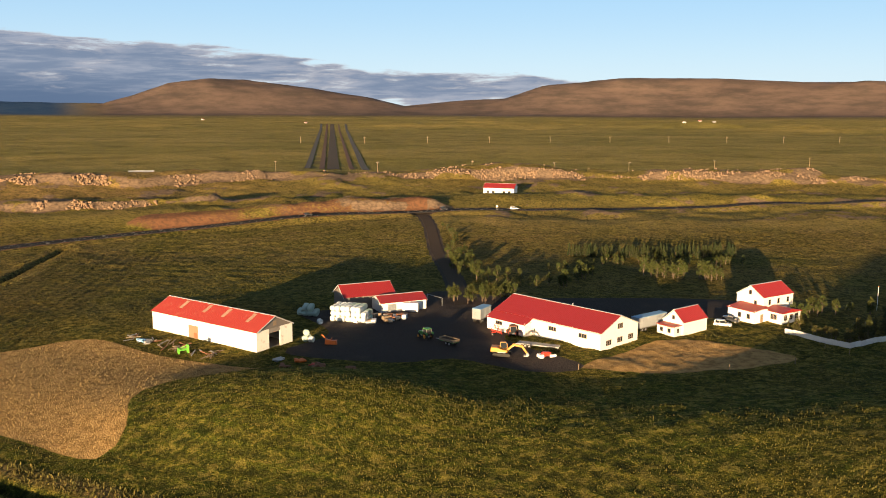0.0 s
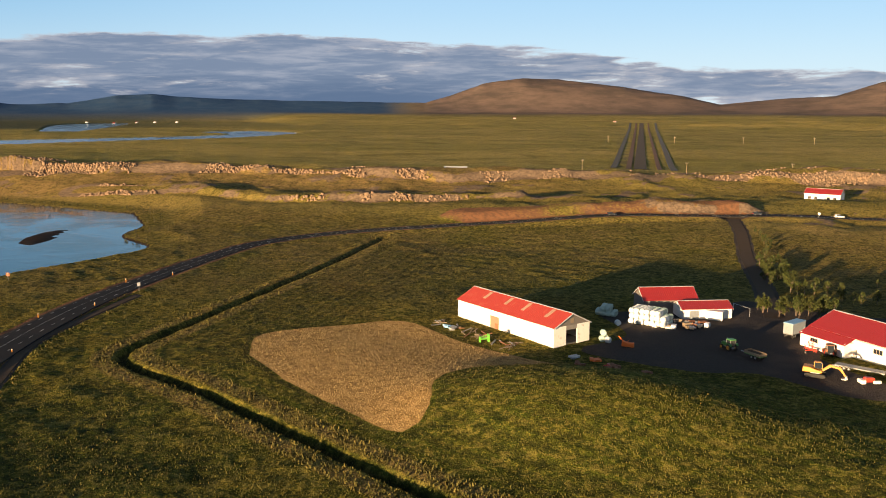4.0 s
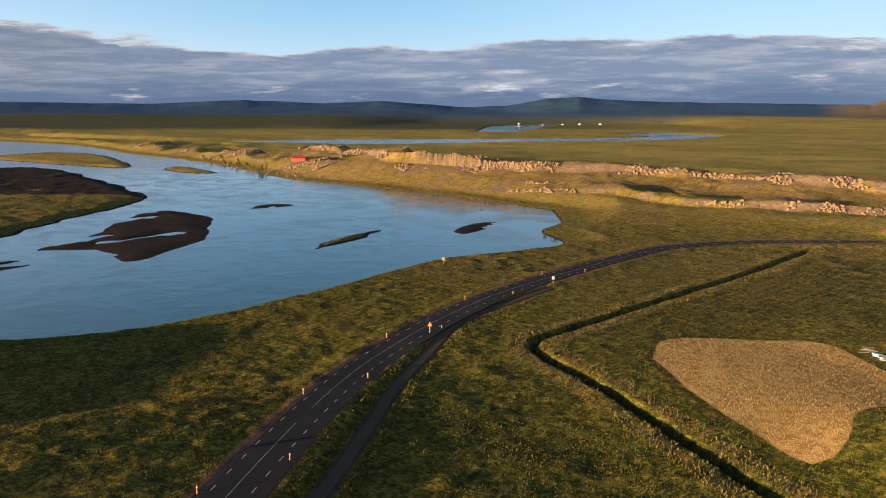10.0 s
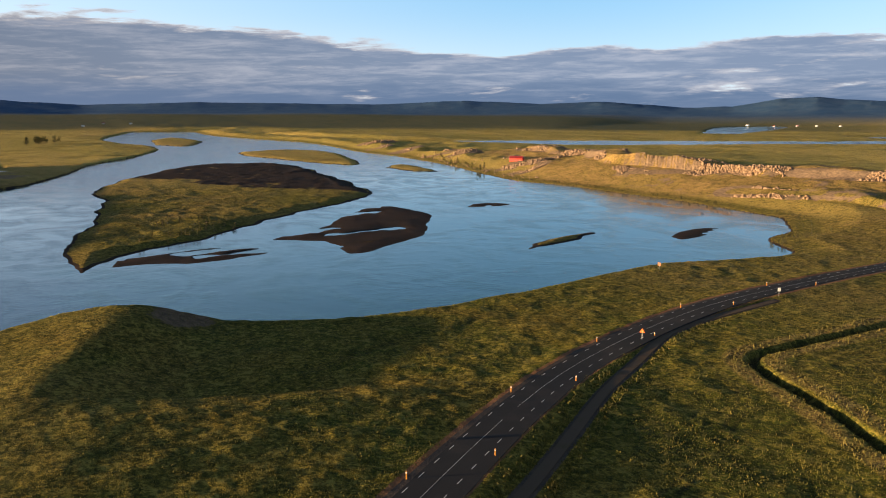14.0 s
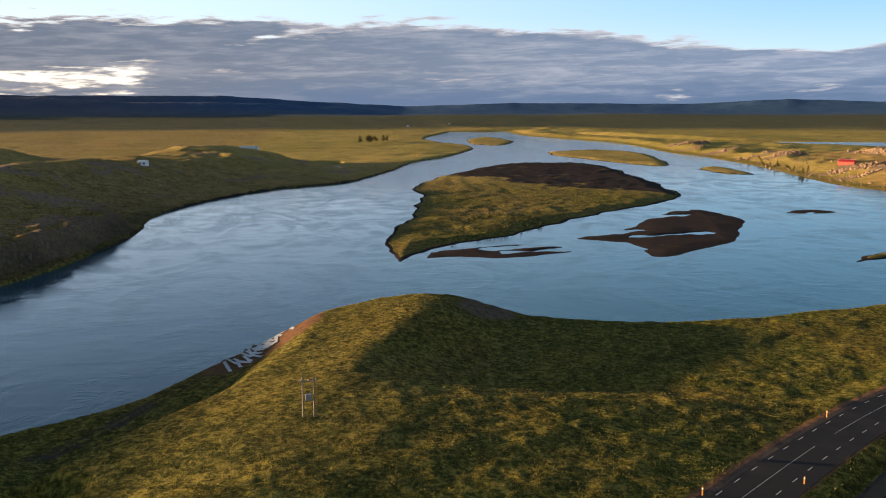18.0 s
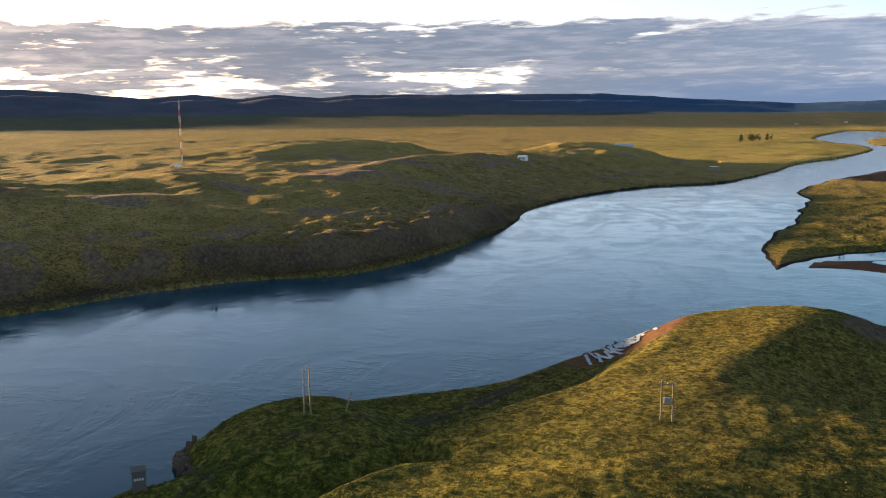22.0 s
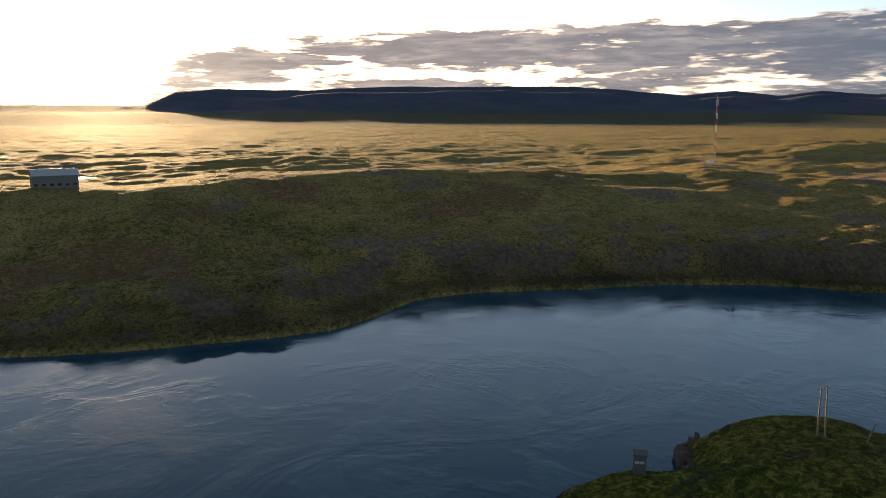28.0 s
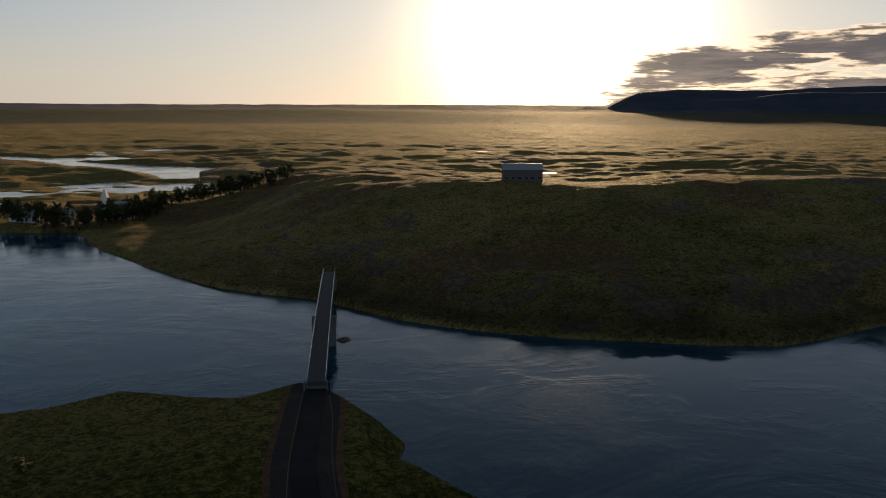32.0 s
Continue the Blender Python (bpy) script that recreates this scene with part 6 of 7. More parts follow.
# ---- trees and bushes ----
def tree_meshes(kind, seed):
    """Trunk with limbs, and a crown of many leaf sprays with gaps."""
    rnd = random.Random(seed)
    trunk, crown = bmesh.new(), []
    h = 1.0
    if kind == "spruce":
        rod(trunk, (0, 0, -0.05), (0, 0, 0.97), 0.025, 0.004, 6)
        for k in range(330):
            z = 0.08 + 0.92 * (k / 330)
            rr = (1.0 - z) * 0.27 * rnd.uniform(0.45, 1.1) + 0.012
            q = k * 2.4 + rnd.uniform(-0.3, 0.3)
            crown.append((Vector((rr * math.cos(q), rr * math.sin(q), z - rr * 0.35)), rnd.uniform(0.035, 0.06), q))
    else:
        rod(trunk, (0, 0, -0.05), (0.02, 0, 0.55), 0.03, 0.014, 6)
        tips = []
        for k in range(9):
            q, z0 = k * 2.4, rnd.uniform(0.05, 0.45)
            end = Vector((rnd.uniform(0.14, 0.3) * math.cos(q), rnd.uniform(0.14, 0.3) * math.sin(q), z0 + rnd.uniform(0.08, 0.4)))
            rod(trunk, (0.01, 0, z0), end, 0.012, 0.004, 5)
            tips.append(end)
        tips.append(Vector((0.02, 0, 0.85)))
        for tip in tips:
            for j in range(36):
                d = Vector((rnd.gauss(0, 1), rnd.gauss(0, 1), rnd.gauss(0, 1))).normalized() * rnd.uniform(0.02, 0.17) ** 1.0
                p = tip + d
                p.z = max(0.07, p.z)
                crown.append((p, rnd.uniform(0.03, 0.055), rnd.uniform(0, 6.3)))
    verts, faces = [], []
    for p, s, q in crown:
        u = Vector((math.cos(q), math.sin(q), rnd.uniform(-0.5, 0.5))).normalized()
        v = u.cross(Vector((rnd.uniform(-1, 1), rnd.uniform(-1, 1), 1)).normalized()).normalized()
        o = len(verts)
        verts += [p - u * s - v * s * 0.5, p + u * s * 0.6 - v * s, p + u * s * 1.1 + v * s * 0.3, p - u * s * 0.2 + v * s]
        faces.append((o, o + 1, o + 2, o + 3))
    me = bpy.data.meshes.new("crown")
    me.from_pydata([tuple(v) for v in verts], [], faces)
    tm = bpy.data.meshes.new("trunk")
    trunk.to_mesh(tm), trunk.free()
    tm.materials.append(M_BARK)
    return tm, me


KINDS = {}
for kind, mat in (("birch", M_LEAF), ("spruce", M_NEEDLE), ("bush", M_HEDGE)):
    KINDS[kind] = []
    for seed in range(3):
        tm, cm = tree_meshes("spruce" if kind == "spruce" else "birch", seed + 10 * len(kind))
        cm.materials.append(mat)
        KINDS[kind].append((tm, cm))


def plant(kind, x, y, h, w, label, group, rnd, z=None):
    tm, cm = KINDS[kind][rnd.randrange(3)]
    ob = thing({"birch": "birch_tree", "spruce": "spruce_tree", "bush": "bush"}[kind], x, y, rnd.uniform(0, 360), label, "tree" if kind != "bush" else "bush", group, z)
    for name, me in (("trunk", tm), ("crown", cm)):
        c = new(name, me)
        c.parent = ob
        c.scale = (w, w, h)
    return ob


def plant_belt(kind, line, count, spread, lo, hi, label, group, seed):
    rnd = random.Random(seed)
    pts = spline(line, 3)
    for k in range(count):
        p = pts[min(len(pts) - 1, int((k + rnd.random()) / count * len(pts)))]
        h = rnd.uniform(lo, hi)
        plant(kind, p[0] + rnd.uniform(-spread, spread), p[1] + rnd.uniform(-spread, spread), h, h * rnd.uniform(0.5, 0.85), label, group, rnd)


plant_belt("birch", [(0, 247), (8, 243), (18, 251)], 22, 2.8, 3.6, 6.2, "leafy green birch beside the farm drive", "trees by the drive", 1)
plant_belt("birch", [(3, 330), (5, 300), (13, 281), (26, 274), (38, 276), (52, 300)], 42, 4.0, 3.5, 6.5, "young birch in the shelter belt", "shelter belt", 2)
plant_belt("birch", [(-4, 400), (4, 350), (10, 310)], 18, 2.6, 2.5, 4.5, "low birch along the drive", "shelter belt", 12)
plant_belt("spruce", [(50, 338), (75, 336), (112, 340)], 80, 3.0, 3.6, 5.6, "dark spruce in a planted row", "spruce row", 3)
plant_belt("birch", [(40, 300), (62, 318), (84, 322), (108, 318)], 40, 4.5, 2.6, 4.6, "young birch in the shelter belt", "shelter belt", 22)
plant_belt("bush", [(-620, 400), (-551, 409), (-498, 407), (-440, 410), (-381, 403), (-330, 396), (-296, 358)], 90, 4.0, 1.4, 2.6, "green willow bush on the bay shore", "bay bushes", 23)
plant_belt("bush", [(-400, 60), (-412, 80), (-440, 100), (-460, 90), (-440, 66)], 90, 11.0, 1.2, 2.8, "low green bush on the river island", "island bushes", 24)
plant_belt("birch", [(70, 293), (82, 291), (94, 289)], 20, 3.0, 4.5, 7.0, "birch standing in the shaded field", "shelter belt", 4)
plant_belt("bush", [(88, 212), (96, 203), (106, 210), (114, 217)], 44, 3.2, 2.2, 3.6, "brown-green garden bush behind the wall", "garden bushes", 5)
plant_belt("birch", [(92, 226), (104, 232), (116, 234), (126, 232)], 18, 3.0, 3.0, 5.5, "garden birch near the farmhouse", "garden trees", 6)
rnd0 = random.Random(9)
for x, y, h in ((102.5, 204.8, 6.0), (110, 209, 5.0), (117, 224, 5.5)):
    plant("spruce", x, y, h, h * 1.1, "pale green conifer in the farm garden", "garden conifers", rnd0)
plant_belt("birch", [(150, -455), (128, -436), (106, -424), (90, -445), (84, -470)], 110, 9.0, 7, 12, "dark tree by the river houses", "trees by the river", 7)
plant_belt("birch", [(84, -480), (66, -486), (48, -494), (30, -496), (12, -505)], 80, 11.0, 6, 11, "dark conifer in the plantation", "plantation", 8)
plant_belt("bush", [(-1510, 60), (-1545, 75), (-1580, 100)], 14, 14, 10, 15, "dark clump of trees on the far bank", "far grove", 13)
plant_belt("bush", [(-690, 390), (-740, 430), (-820, 450), (-930, 470)], 26, 10, 3, 6, "low bush on the river bank", "bank bushes", 14)
plant_belt("bush", [(-283, 338), (-272, 322), (-262, 310), (-280, 352)], 24, 7, 1.6, 3.0, "green willow bush on the bay shore", "bay bushes", 15)
plant("bush", -66, -92, 4.5, 4.5, "bush on the near bank", "bank bushes", rnd0)
plant("bush", 45, -135, 3.0, 4.5, "rounded bush in grass near the bridge", "bank bushes", rnd0)


# ---- by the river ----
def make_h_pole():
    x, y = -142.5, -4.8
    ob = thing("twin_power_pole", x, y, 96, "twin wooden power pole with transformer on the slope", "power pole")
    for s in (-0.95, 0.95):
        bm = bmesh.new()
        rod(bm, (s, 0, -0.8), (s, 0, 7.2), 0.16, 0.12)
        part("pole", bm, M_WOOD, ob)
    pieces("crossarm", M_WOOD, ob, (-1.5, -0.1, 6.3, 1.5, 0.1, 6.5))
    pieces("crossarm", M_WOOD, ob, (-1.1, -0.1, 2.9, 1.1, 0.1, 3.05))
    pieces("transformer", M_STEEL, ob, (-0.55, -0.35, 3.05, 0.55, 0.35, 4.1), bevel=0.06)
    for s in (-1.3, 0, 1.3):
        pieces("insulator", M_CARWHITE, ob, (s - 0.06, -0.06, 6.5, s + 0.06, 0.06, 6.75))


def make_twin_pole():
    x, y = -132.0, -66.0
    ob = thing("line_pole", x, y, 118, "tall twin wooden line pole on the knoll", "power pole")
    for sx, h in ((-0.6, 8.2), (0.6, 8.8)):
        bm = bmesh.new()
        rod(bm, (sx, 0, -1.0), (sx * 0.75, 0, h), 0.17, 0.11)
        p = part("pole", bm, M_WOOD, ob)
        pieces("pole_top", M_STEEL, p, (sx * 0.75 - 0.5, -0.06, h - 0.35, sx * 0.75 + 0.5, 0.06, h - 0.22), (sx * 0.75 - 0.45, -0.05, h - 0.22, sx * 0.75 - 0.36, 0.05, h + 0.1), (sx * 0.75 + 0.36, -0.05, h - 0.22, sx * 0.75 + 0.45, 0.05, h + 0.1))
    for k, (dx, dy) in enumerate(((-4.0, 5.5), (-8.0, 4.0))):
        z = HEIGHTS(x + dx, y + dy)
        st = thing("stay_post", x + dx, y + dy, 0, "leaning pale wooden stay on the knoll", "post", "stays")
        bm = bmesh.new()
        rod(bm, (0, 0, -0.2), (-1.0, 0.7, 2.4), 0.09)
        part("post", bm, M_WOOD, st)


# darker copy of the concrete: the gauge house's shade is in its colour
M_DARK_CONCRETE = worn("shaded_stained_concrete", (0.085, 0.075, 0.068), 0.9, dirt=0.5)


def make_concrete_box():
    x, y = -104.5, -81.0
    ob = thing("gauge_house", x, y, 40, "small dark concrete gauge house with painted lettering", "hut")
    pieces("wall", M_DARK_CONCRETE, ob, (-1.05, -1.0, -2.0, 1.05, 1.0, 3.2), bevel=0.06)
    pieces("roof_slab", M_DARK_CONCRETE, ob, (-1.18, -1.13, 3.2, 1.18, 1.13, 3.4))
    for k in range(4):
        pieces("painted_letter", M_LINE, ob, (1.05, -0.75 + 0.38 * k, 1.9, 1.065, -0.5 + 0.38 * k, 2.3), label="white painted mark")


M_DULL = worn("weathered_grey_sheet", (0.27, 0.29, 0.32), 0.45, dirt=0.6)


def make_slip():
    rnd = random.Random(21)
    for k in range(26):
        a = rnd.random()
        x, y = -220 + 26 * a + rnd.uniform(-2.5, 2.5), -14 - 9 * a + rnd.uniform(-3.5, 3.5)
        ob = thing("plastic_strip", x, y, 200 + rnd.uniform(-25, 25), "pale plastic sheet strip lying on the eroded bank", "plastic sheet", "sheets on the slip")
        bm = bmesh.new()
        n = 6
        vs = []
        for i in range(n + 1):
            t = i / n
            for s in (-0.45, 0.45):
                px, py = -4 + 8 * t, s * rnd.uniform(0.6, 1.2)
                q = Matrix.Rotation(radians(ob.matrix_world.to_euler().z * 57.29578), 4, "Z") @ Vector((px, py, 0))
                vs.append(bm.verts.new((px, py, HEIGHTS(x + q.x, y + q.y) - HEIGHTS(x, y) + 0.12 + rnd.uniform(0, 0.1))))
        for i in range(n):
            bm.faces.new((vs[2 * i], vs[2 * i + 1], vs[2 * i + 3], vs[2 * i + 2]))
        ext = bmesh.ops.extrude_face_region(bm, geom=bm.faces[:])
        bmesh.ops.translate(bm, vec=(0, 0, 0.06), verts=[v for v in ext["geom"] if isinstance(v, bmesh.types.BMVert)])
        part("sheet", bm, M_DULL, ob)


make_h_pole(), make_twin_pole(), make_concrete_box(), make_slip()


def make_bridge():
    a, b = Vector((-0.8, -163.5)), Vector((-6.0, -268.0))
    d = b - a
    L = d.length
    ob = thing("bridge", a.x, a.y, math.degrees(math.atan2(d.y, d.x)), "narrow single-lane concrete river bridge with steel rails", "bridge", z=0.0)
    n = 16
    rise = lambda t: 6.4 + 1.4 * math.sin(math.pi * t) + 1.5 * t
    for k in range(n):
        t0, t1 = k / n, (k + 1) / n
        bm = bmesh.new()
        z0, z1 = rise(t0), rise(t1)
        hull(bm, [(L * t0 + 0.02, z0 - 0.9), (L * t1 - 0.02, z1 - 0.9), (L * t1 - 0.02, z1), (L * t0 + 0.02, z0)], -1.9, 1.9)
        part("deck", bm, M_DARK_CONCRETE, ob)
        for s in (-1, 1):
            bm = bmesh.new()
            rod(bm, (L * t0, s * 1.8, z0 + 1.05), (L * t1, s * 1.8, z1 + 1.05), 0.06, sides=6), rod(bm, (L * t0, s * 1.8, z0 + 0.6), (L * t1, s * 1.8, z1 + 0.6), 0.05, sides=6)
            for j in range(3):
                q = t0 + (t1 - t0) * j / 3
                rod(bm, (L * q, s * 1.8, rise(q) - 0.05), (L * q, s * 1.8, rise(q) + 1.1), 0.06, sides=6)
            part("railing", bm, M_ZINC, ob)
    for t in (0.02, 0.46, 0.98):
        bm = bmesh.new()
        hull(bm, [(L * t - 1.1, -1.5), (L * t + 1.1, -1.5), (L * t + 0.8, rise(t) - 0.9), (L * t - 0.8, rise(t) - 0.9)], -3.0 if 0.1 < t < 0.9 else -2.2, 3.0 if 0.1 < t < 0.9 else 2.2)
        part("pier", bm, M_CONCRETE, ob)
    rk = thing("pier_rock", -8.2, -216.0, 20, "dark rock foot beside the bridge pier", "rock", z=-0.4)
    bm = bmesh.new()
    bmesh.ops.create_icosphere(bm, subdivisions=2, radius=2.6)
    for v in bm.verts:
        v.co *= 0.8 + 0.4 * noise.noise(v.co * 0.9)
        v.co.z *= 0.6
    part("stone", bm, M_ROCK, rk)
    for x, y in ((1.6, -164.0), (-3.6, -163.4)):
        make_pole("bridge_post", x, y, "grey marker post at the bridge head", "post", 2.2, M_STEEL, 0.16, "bridge posts")


make_bridge()


def rail_line(points, label):
    line = spline(points, 3)
    ob = thing("guard_rail", line[0][0], line[0][1], 0, label, "guard rail", "guard rails", z=0.0)
    o = Vector((line[0][0], line[0][1], 0))
    for p, q in zip(line[:-1], line[1:]):
        z0, z1 = HEIGHTS(*p), HEIGHTS(*q)
        bm = bmesh.new()
        rod(bm, Vector((*p, z0 + 0.65)) - o, Vector((*q, z1 + 0.65)) - o, 0.07, sides=6), rod(bm, Vector((*p, z0 - 0.2)) - o, Vector((*p, z0 + 0.7)) - o, 0.06, sides=6)
        part("rail_section", bm, M_RUST, ob)


rail_line([(1.9, -160), (2.7, -145), (3.7, -128), (4.0, -112)], "steel guard rail on the bridge approach")
rail_line([(-3.2, -158), (-3.4, -145), (-2.8, -128), (-3.2, -110)], "steel guard rail on the bridge approach")


def make_mast():
    x, y = -628.0, -423.0
    ob = thing("radio_mast", x, y, 0, "tall red and white lattice radio mast", "mast")
    z = 0.0
    for k in range(10):
        bm = bmesh.new()
        w = 0.75
        for i in range(3):
            a, b = 2 * math.pi * i / 3, 2 * math.pi * (i + 1) / 3
            pa, pb = (w * math.cos(a), w * math.sin(a)), (w * math.cos(b), w * math.sin(b))
            rod(bm, (*pa, z - 0.3), (*pa, z + 5.4), 0.10, sides=5)
            rod(bm, (*pa, z), (*pb, z + 2.7), 0.05, sides=4), rod(bm, (*pb, z + 2.7), (*pa, z + 5.4), 0.05, sides=4)
        part("mast_section", bm, (M_REDPAINT, M_CARWHITE)[k % 2], ob, "red lattice section" if k % 2 == 0 else "white lattice section")
        z += 5.4
    bm = bmesh.new()
    rod(bm, (0, 0, z - 0.2), (0, 0, z + 4), 0.1)
    part("antenna", bm, M_STEEL, ob)
    hut = thing("mast_hut", -616, -418, 30, "small white hut below the radio mast", "hut")
    gabled(hut, -4, -3, 8, 6, 3.0, 1.0, M_CARWHITE, M_TRIM)


make_mast()


def simple_house(name, x, y, yaw, L, W, E, R, wall, roof, label, wins=4, z=None):
    ob = thing(name, x, y, yaw, label, "house", "", z)
    gabled(ob, -L / 2, -W / 2, L, W, E, R, wall, roof)
    for k in range(wins):
        window(ob, -L / 2 + L * (k + 0.5) / wins, -W / 2, 1.0, min(1.4, L / wins * 0.5), 1.2, "y-", 1)
    return ob


simple_house("hotel", -92, -364, 172, 17, 9, 5.2, 2.2, M_GREYWALL, M_TRIM, "grey two-storey building on the hill crest", 6)
simple_house("river_house", 136, -446, 150, 18, 8, 3.5, 3.0, M_CARWHITE, M_TRIM, "white house at the river edge among trees", 4)
simple_house("river_cottage", 118, -440, 150, 9, 7, 4.5, 3.0, M_CARWHITE, M_BLUEWALL, "white gabled cottage among trees", 2)


def make_church():
    ob = simple_house("church", 96, -452, 165, 15, 8, 4.6, 4.0, M_CARWHITE, M_BLUEWALL, "small white church with a pointed turret", 4)
    pieces("tower", M_CARWHITE, ob, (-7.4, -1.5, 6.5, -4.4, 1.5, 10.5))
    bm = bmesh.new()
    bmesh.ops.create_cone(bm, cap_ends=True, segments=4, radius1=2.3, radius2=0.05, depth=5.0, matrix=Matrix.Translation((-5.9, 0, 13.0)) @ Matrix.Rotation(math.pi / 4, 4, "Z"))
    part("spire", bm, M_CARWHITE, ob)


make_church()
simple_house("white_shed", -714, -149, 75, 7, 5, 3.0, 1.0, M_CARWHITE, M_CARWHITE, "small white shed on the far bank", 2)
simple_house("blue_barn", -1284, -118, 80, 26, 12, 5.0, 2.0, M_BLUEWALL, M_BLUEWALL, "pale blue barn far down the valley", 3)
simple_house("red_cabin", -747, 477, 40, 14, 7, 3.0, 2.0, M_REDPAINT, M_RED, "red cabin below the rocks", 3)
for k, (x, y, yaw) in enumerate(((700, 2600, 10), (760, 2650, 0), (820, 2700, 0), (1500, 2350, 0), (-2140, 2640, 0), (-2190, 2600, 0), (-2080, 2690, 0), (-2250, 2550, 0), (-2320, 2490, 0), (-500, 3000, 0), (-2900, 400, 80), (-3000, 330, 80), (-2800, 250, 80), (-900, 3150, 20))):
    simple_house("far_farm", x, y, yaw, 9, 6, 2.2, 2.0, M_PEEL, M_RED if k % 2 else M_TRIM, "white farm building far across the plain", 3)
simple_house("rock_shelter", -210, 583, 20, 16, 6, 2.4, 0.8, M_CARWHITE, M_TRIM, "low white shed on the rock ridge", 3)


# ---- loose cover: rocks and grass ----
def bulk(name, verts, faces, mat, label, category):
    me = bpy.data.meshes.new(name)
    v, f = np.asarray(verts, np.float32), np.asarray(faces, np.int32)
    me.vertices.add(len(v)), me.loops.add(f.size), me.polygons.add(len(f))
    me.vertices.foreach_set("co", v.ravel()), me.loops.foreach_set("vertex_index", f.ravel())
    me.polygons.foreach_set("loop_start", np.arange(0, f.size, f.shape[1], dtype=np.int32)), me.polygons.foreach_set("loop_total", np.full(len(f), f.shape[1], np.int32))
    me.update(), me.validate()
    me.materials.append(mat)
    return tagged(new(name, me), label, category, kind="stuff")


CORNERS = np.array([(-1, -1, -1), (1, -1, -1), (1, 1, -1), (-1, 1, -1), (-1, -1, 1), (1, -1, 1), (1, 1, 1), (-1, 1, 1)], float)
SIDES = np.array([(3, 2, 1, 0), (4, 5, 6, 7), (0, 1, 5, 4), (1, 2, 6, 5), (2, 3, 7, 6), (3, 0, 4, 7)])


def scatter_rocks(name, lines, count, spread, lo, hi, label, seed, tall=0.7, mat=M_CLIFF):
    rs = np.random.RandomState(seed)
    verts, faces = [], []
    for k in range(count):
        line = lines[k % len(lines)]
        p = line[rs.randint(len(line))] + rs.normal(0, spread, 2)
        z = float(heights([p[0]], [p[1]])[0])
        if z < 0.3:
            continue
        s = lo + (hi - lo) * rs.rand() ** 2
        c = CORNERS * (1 + rs.uniform(-0.35, 0.25, (8, 3))) * (s, s * rs.uniform(0.6, 1.0), s * tall * rs.uniform(0.6, 1.2))
        c[4:] *= (0.8, 0.8, 1)
        q = rs.uniform(0, 6.3)
        c = np.stack([c[:, 0] * math.cos(q) - c[:, 1] * math.sin(q), c[:, 0] * math.sin(q) + c[:, 1] * math.cos(q), c[:, 2]], -1) + (p[0], p[1], z + s * 0.15)
        faces.append(SIDES + 8 * len(verts))
        verts.append(c)
    return bulk(name, np.concatenate(verts), np.concatenate(faces), mat, label, "rocks")


def crag_rocks(name, x0, y0, x1, y1, tries, limit, lo, hi, label, seed, tall, mat=M_ROCK):
    """Broken columns of rock where the ground steps up."""
    rs = np.random.RandomState(seed)
    x, y = rs.uniform(x0, x1, tries), rs.uniform(y0, y1, tries)
    e = 1.5
    zc = heights(x, y)
    steep = np.hypot(heights(x + e, y) - heights(x - e, y), heights(x, y + e) - heights(x, y - e)) / (2 * e)
    keep = np.flatnonzero((terrain(x.copy(), y.copy())[1] * steep > limit * rs.uniform(0.8, 1.5, tries)) & (zc > 0.8) & (fractal(x, y, 30, 3, 70.0 + seed) > -0.06))[:6500]
    m = len(keep)
    s = lo + (hi - lo) * rs.rand(m) ** 2
    c = CORNERS[None] * (1 + rs.uniform(-0.3, 0.25, (m, 8, 3))) * np.stack([s, s * rs.uniform(0.6, 1, m), s * tall * rs.uniform(0.6, 1.3, m)], -1)[:, None]
    c[:, 4:, :2] *= 0.8
    q = rs.uniform(0, 6.3, m)[:, None]
    c = np.stack([c[..., 0] * np.cos(q) - c[..., 1] * np.sin(q), c[..., 0] * np.sin(q) + c[..., 1] * np.cos(q), c[..., 2]], -1) + np.stack([x[keep], y[keep], zc[keep] - 0.25 * s * tall], -1)[:, None]
    bulk(name, c.reshape(-1, 3), (SIDES[None] + 8 * np.arange(m)[:, None, None]).reshape(-1, 4), mat, label, "rocks")


crag_rocks("rock_outcrop", -600, 425, -190, 600, 80000, 0.09, 0.35, 1.2, "pale brown broken columns of rock along the bluff", 3, 1.0)
crag_rocks("rock_outcrop", -190, 430, 520, 690, 60000, 0.08, 0.3, 1.1, "pale broken rock along the low ridge", 4, 1.0)
crag_rocks("rock_outcrop", -1340, 425, -600, 600, 30000, 0.10, 0.5, 1.6, "pale brown rock knobs along the upper shore", 8, 1.0)
crag_rocks("cliff_rocks", -520, -260, 60, -90, 40000, 0.62, 0.3, 0.75, "dark broken rock in the river cliff", 6, 1.4, M_CLIFF)
scatter_rocks("shore_rocks", [spline([(-880, 455), (-790, 440), (-700, 420), (-620, 405)], 4), spline([(-1000, 480), (-900, 475), (-800, 465)], 4)], 140, 9.0, 0.5, 1.4, "brown shore rocks below the bluff", 5, 0.7, M_ROCK)
scatter_rocks("knoll_rocks", [spline([(-113, -79), (-116, -82), (-121, -85), (-127, -88)], 1)], 120, 1.0, 0.3, 0.85, "dark rock face at the end of the knoll", 17, 1.2)
scatter_rocks("bank_rocks", [spline([(-246, 18), (-240, 4), (-226, -10), (-200, -27)], 2)], 80, 1.2, 0.25, 0.7, "dark rocks at the foot of the bank", 7)


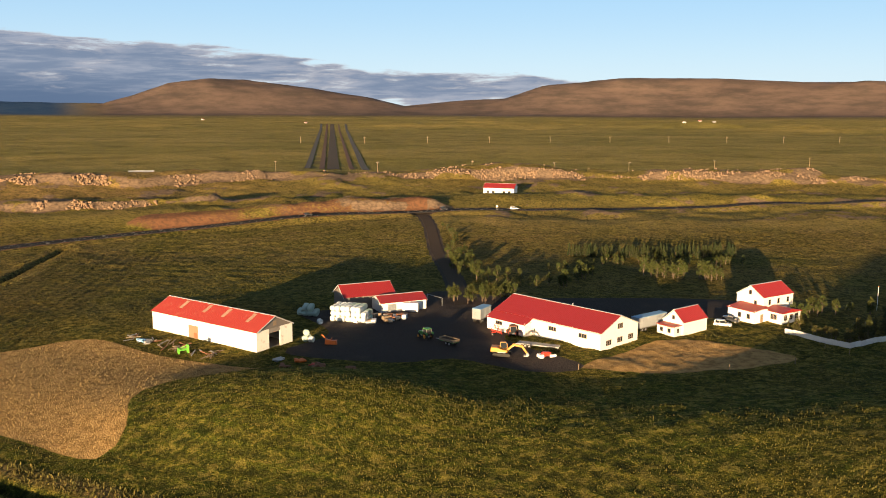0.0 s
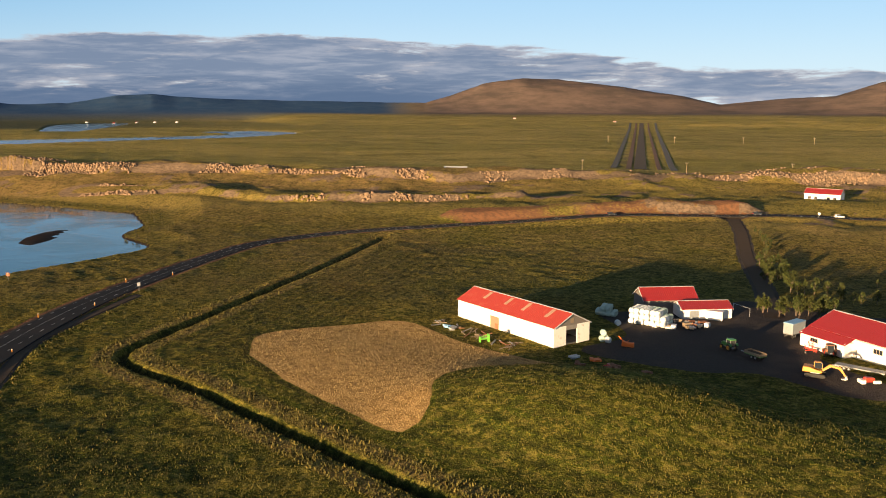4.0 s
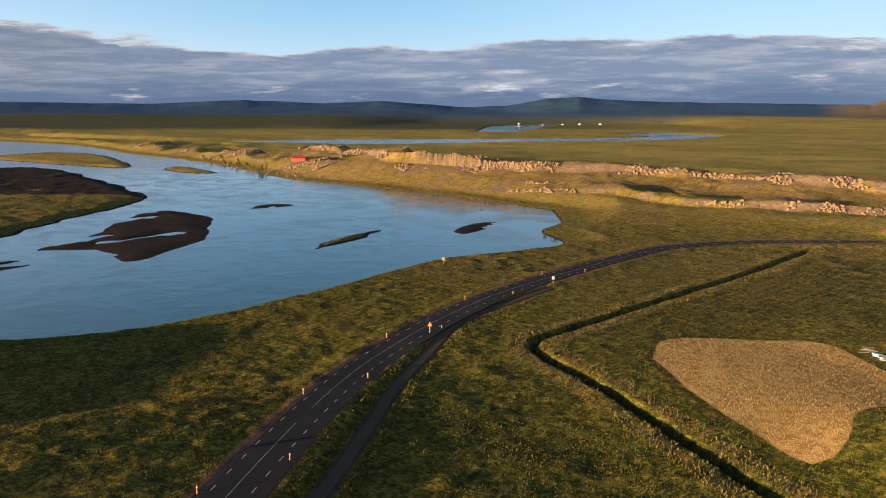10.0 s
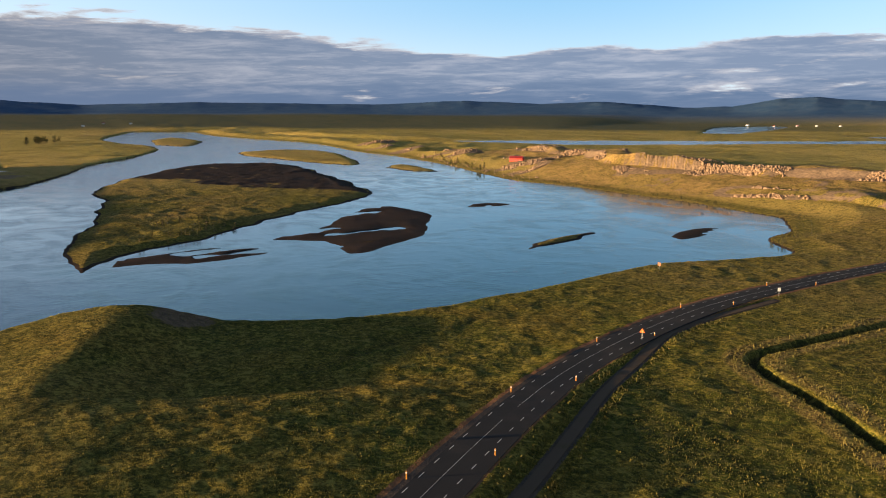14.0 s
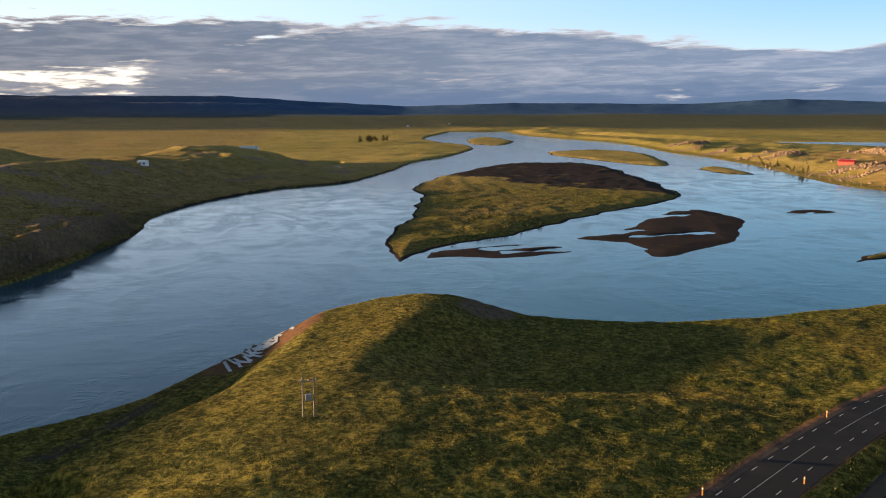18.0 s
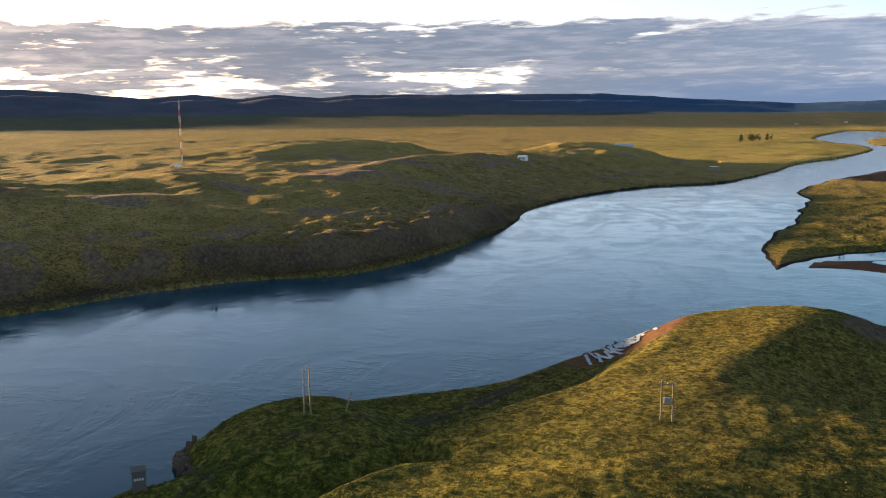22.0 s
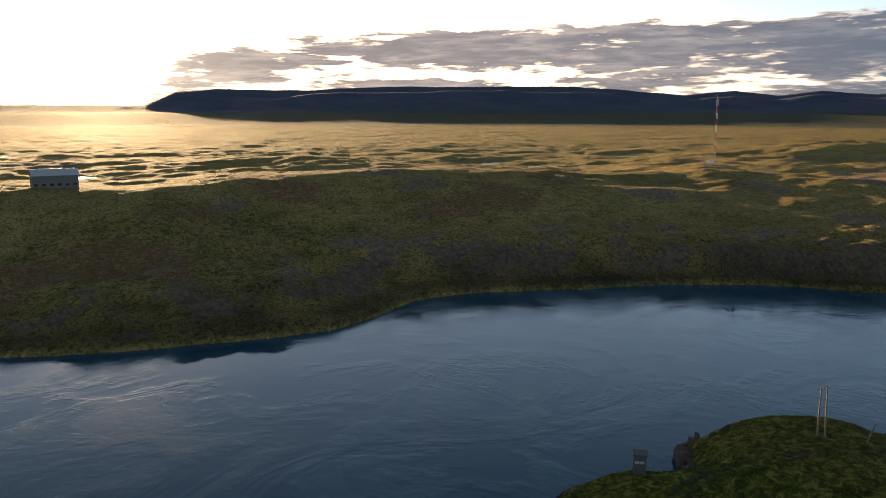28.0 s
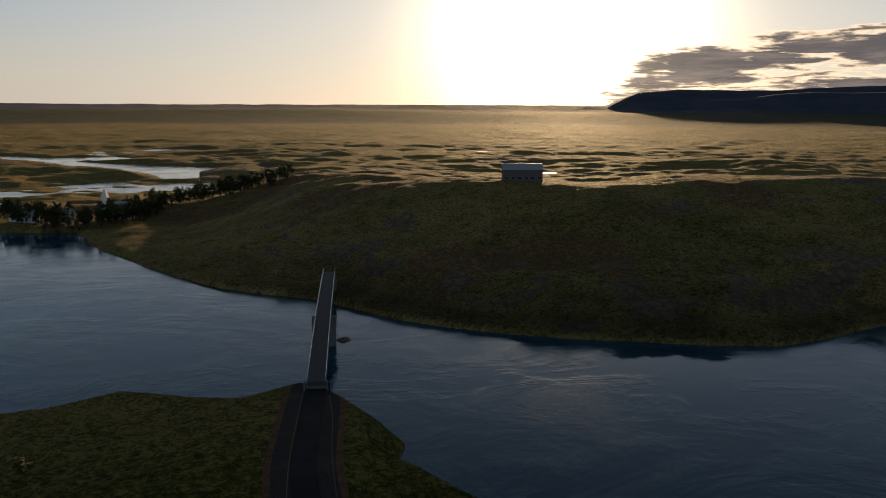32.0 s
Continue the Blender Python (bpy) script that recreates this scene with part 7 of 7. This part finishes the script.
def grow_grass():
    rs = np.random.RandomState(2)
    n = 420000
    az, r = np.radians(rs.uniform(-30, 201, n)), 108 + 280 * rs.rand(n) ** 1.3
    x, y = -np.sin(az) * r, np.cos(az) * r
    z = heights(x, y)
    d1, d2, d3 = line_distance(x, y, ROAD, 12), line_distance(x, y, SIDE_PATH, 6), line_distance(x, y, DRIVE, 8)
    yard, hay, dirt = signed(x, y, YARD, 8), signed(x, y, HAY, 8), signed(x, y, DIRT, 8)
    bank = soft(-np.abs(line_distance(x, y, DITCH, 14) - 4.5), -3.5, -1.0)
    verge = soft(-np.abs(d2 - 3.2), -1.8, -0.5)
    thick = 0.45 * fractal(x, y, 7, 3, 5.0) + 0.3 * fractal(x, y, 40, 2, 8.0) + 0.7 * np.maximum(bank, verge) * (0.7 + 0.6 * fractal(x, y, 11, 2, 3.0))
    barn_in = (np.abs((x + 53) * -0.83 + (y - 205) * 0.56) < 20) & (np.abs((x + 53) * 0.56 + (y - 205) * 0.83) < 6.5)
    ok = (z > 0.5) & (d1 > 5.4) & (d2 > 1.5) & (d3 > 3.4) & (yard > 0.5) & (hay > 0.3) & (dirt > 0) & ~barn_in & (thick > rs.uniform(-0.5, 0.25, n))
    build(x[ok], y[ok], z[ok], thick[ok], rs, "grass_tufts", M_BLADE, "long tussocky grass, green and straw coloured", 0.10, 0.32)
    rim_of_ditch = ok & (np.maximum(bank, verge) > 0.35)
    build(x[rim_of_ditch], y[rim_of_ditch], z[rim_of_ditch], thick[rim_of_ditch], rs, "tall_grass", M_TALL, "tall pale grass along the ditch and path", 0.14, 0.46)
    m = 26000
    hx, hy = rs.uniform(-118, -36, m), rs.uniform(128, 206, m)
    ok = (signed(hx, hy, HAY, 8) < -0.2) & ~((np.abs((hx + 53) * -0.83 + (hy - 205) * 0.56) < 20) & (np.abs((hx + 53) * 0.56 + (hy - 205) * 0.83) < 6.5))
    build(hx[ok], hy[ok], heights(hx[ok], hy[ok]), np.zeros(ok.sum()), rs, "dry_stubble", M_STRAW, "dry straw-coloured field of cut grass", 0.14, 0.26)


def build(x, y, z, thick, rs, name, mat, label, lo, hi):
    n = len(x)
    h = (lo + (hi - lo) * rs.rand(n) ** 1.6) * (1 + 0.5 * np.clip(thick, -0.5, 0.8))
    tri = []
    for k in range(3):
        q, lean = rs.uniform(0, 6.3, n), rs.uniform(0.1, 0.55, n) * h
        w = h * rs.uniform(0.22, 0.4, n)
        cx, cy = np.cos(q), np.sin(q)
        a = np.stack([x - cy * w, y + cx * w, z - 0.08], -1)
        b = np.stack([x + cy * w, y - cx * w, z - 0.08], -1)
        c = np.stack([x + cx * lean, y + cy * lean, z + h], -1)
        tri.append(np.stack([a, b, c], 1))
    v = np.stack(tri, 1).reshape(-1, 3)
    bulk(name, v, np.arange(len(v)).reshape(-1, 3), mat, label, "grass")


grow_grass()
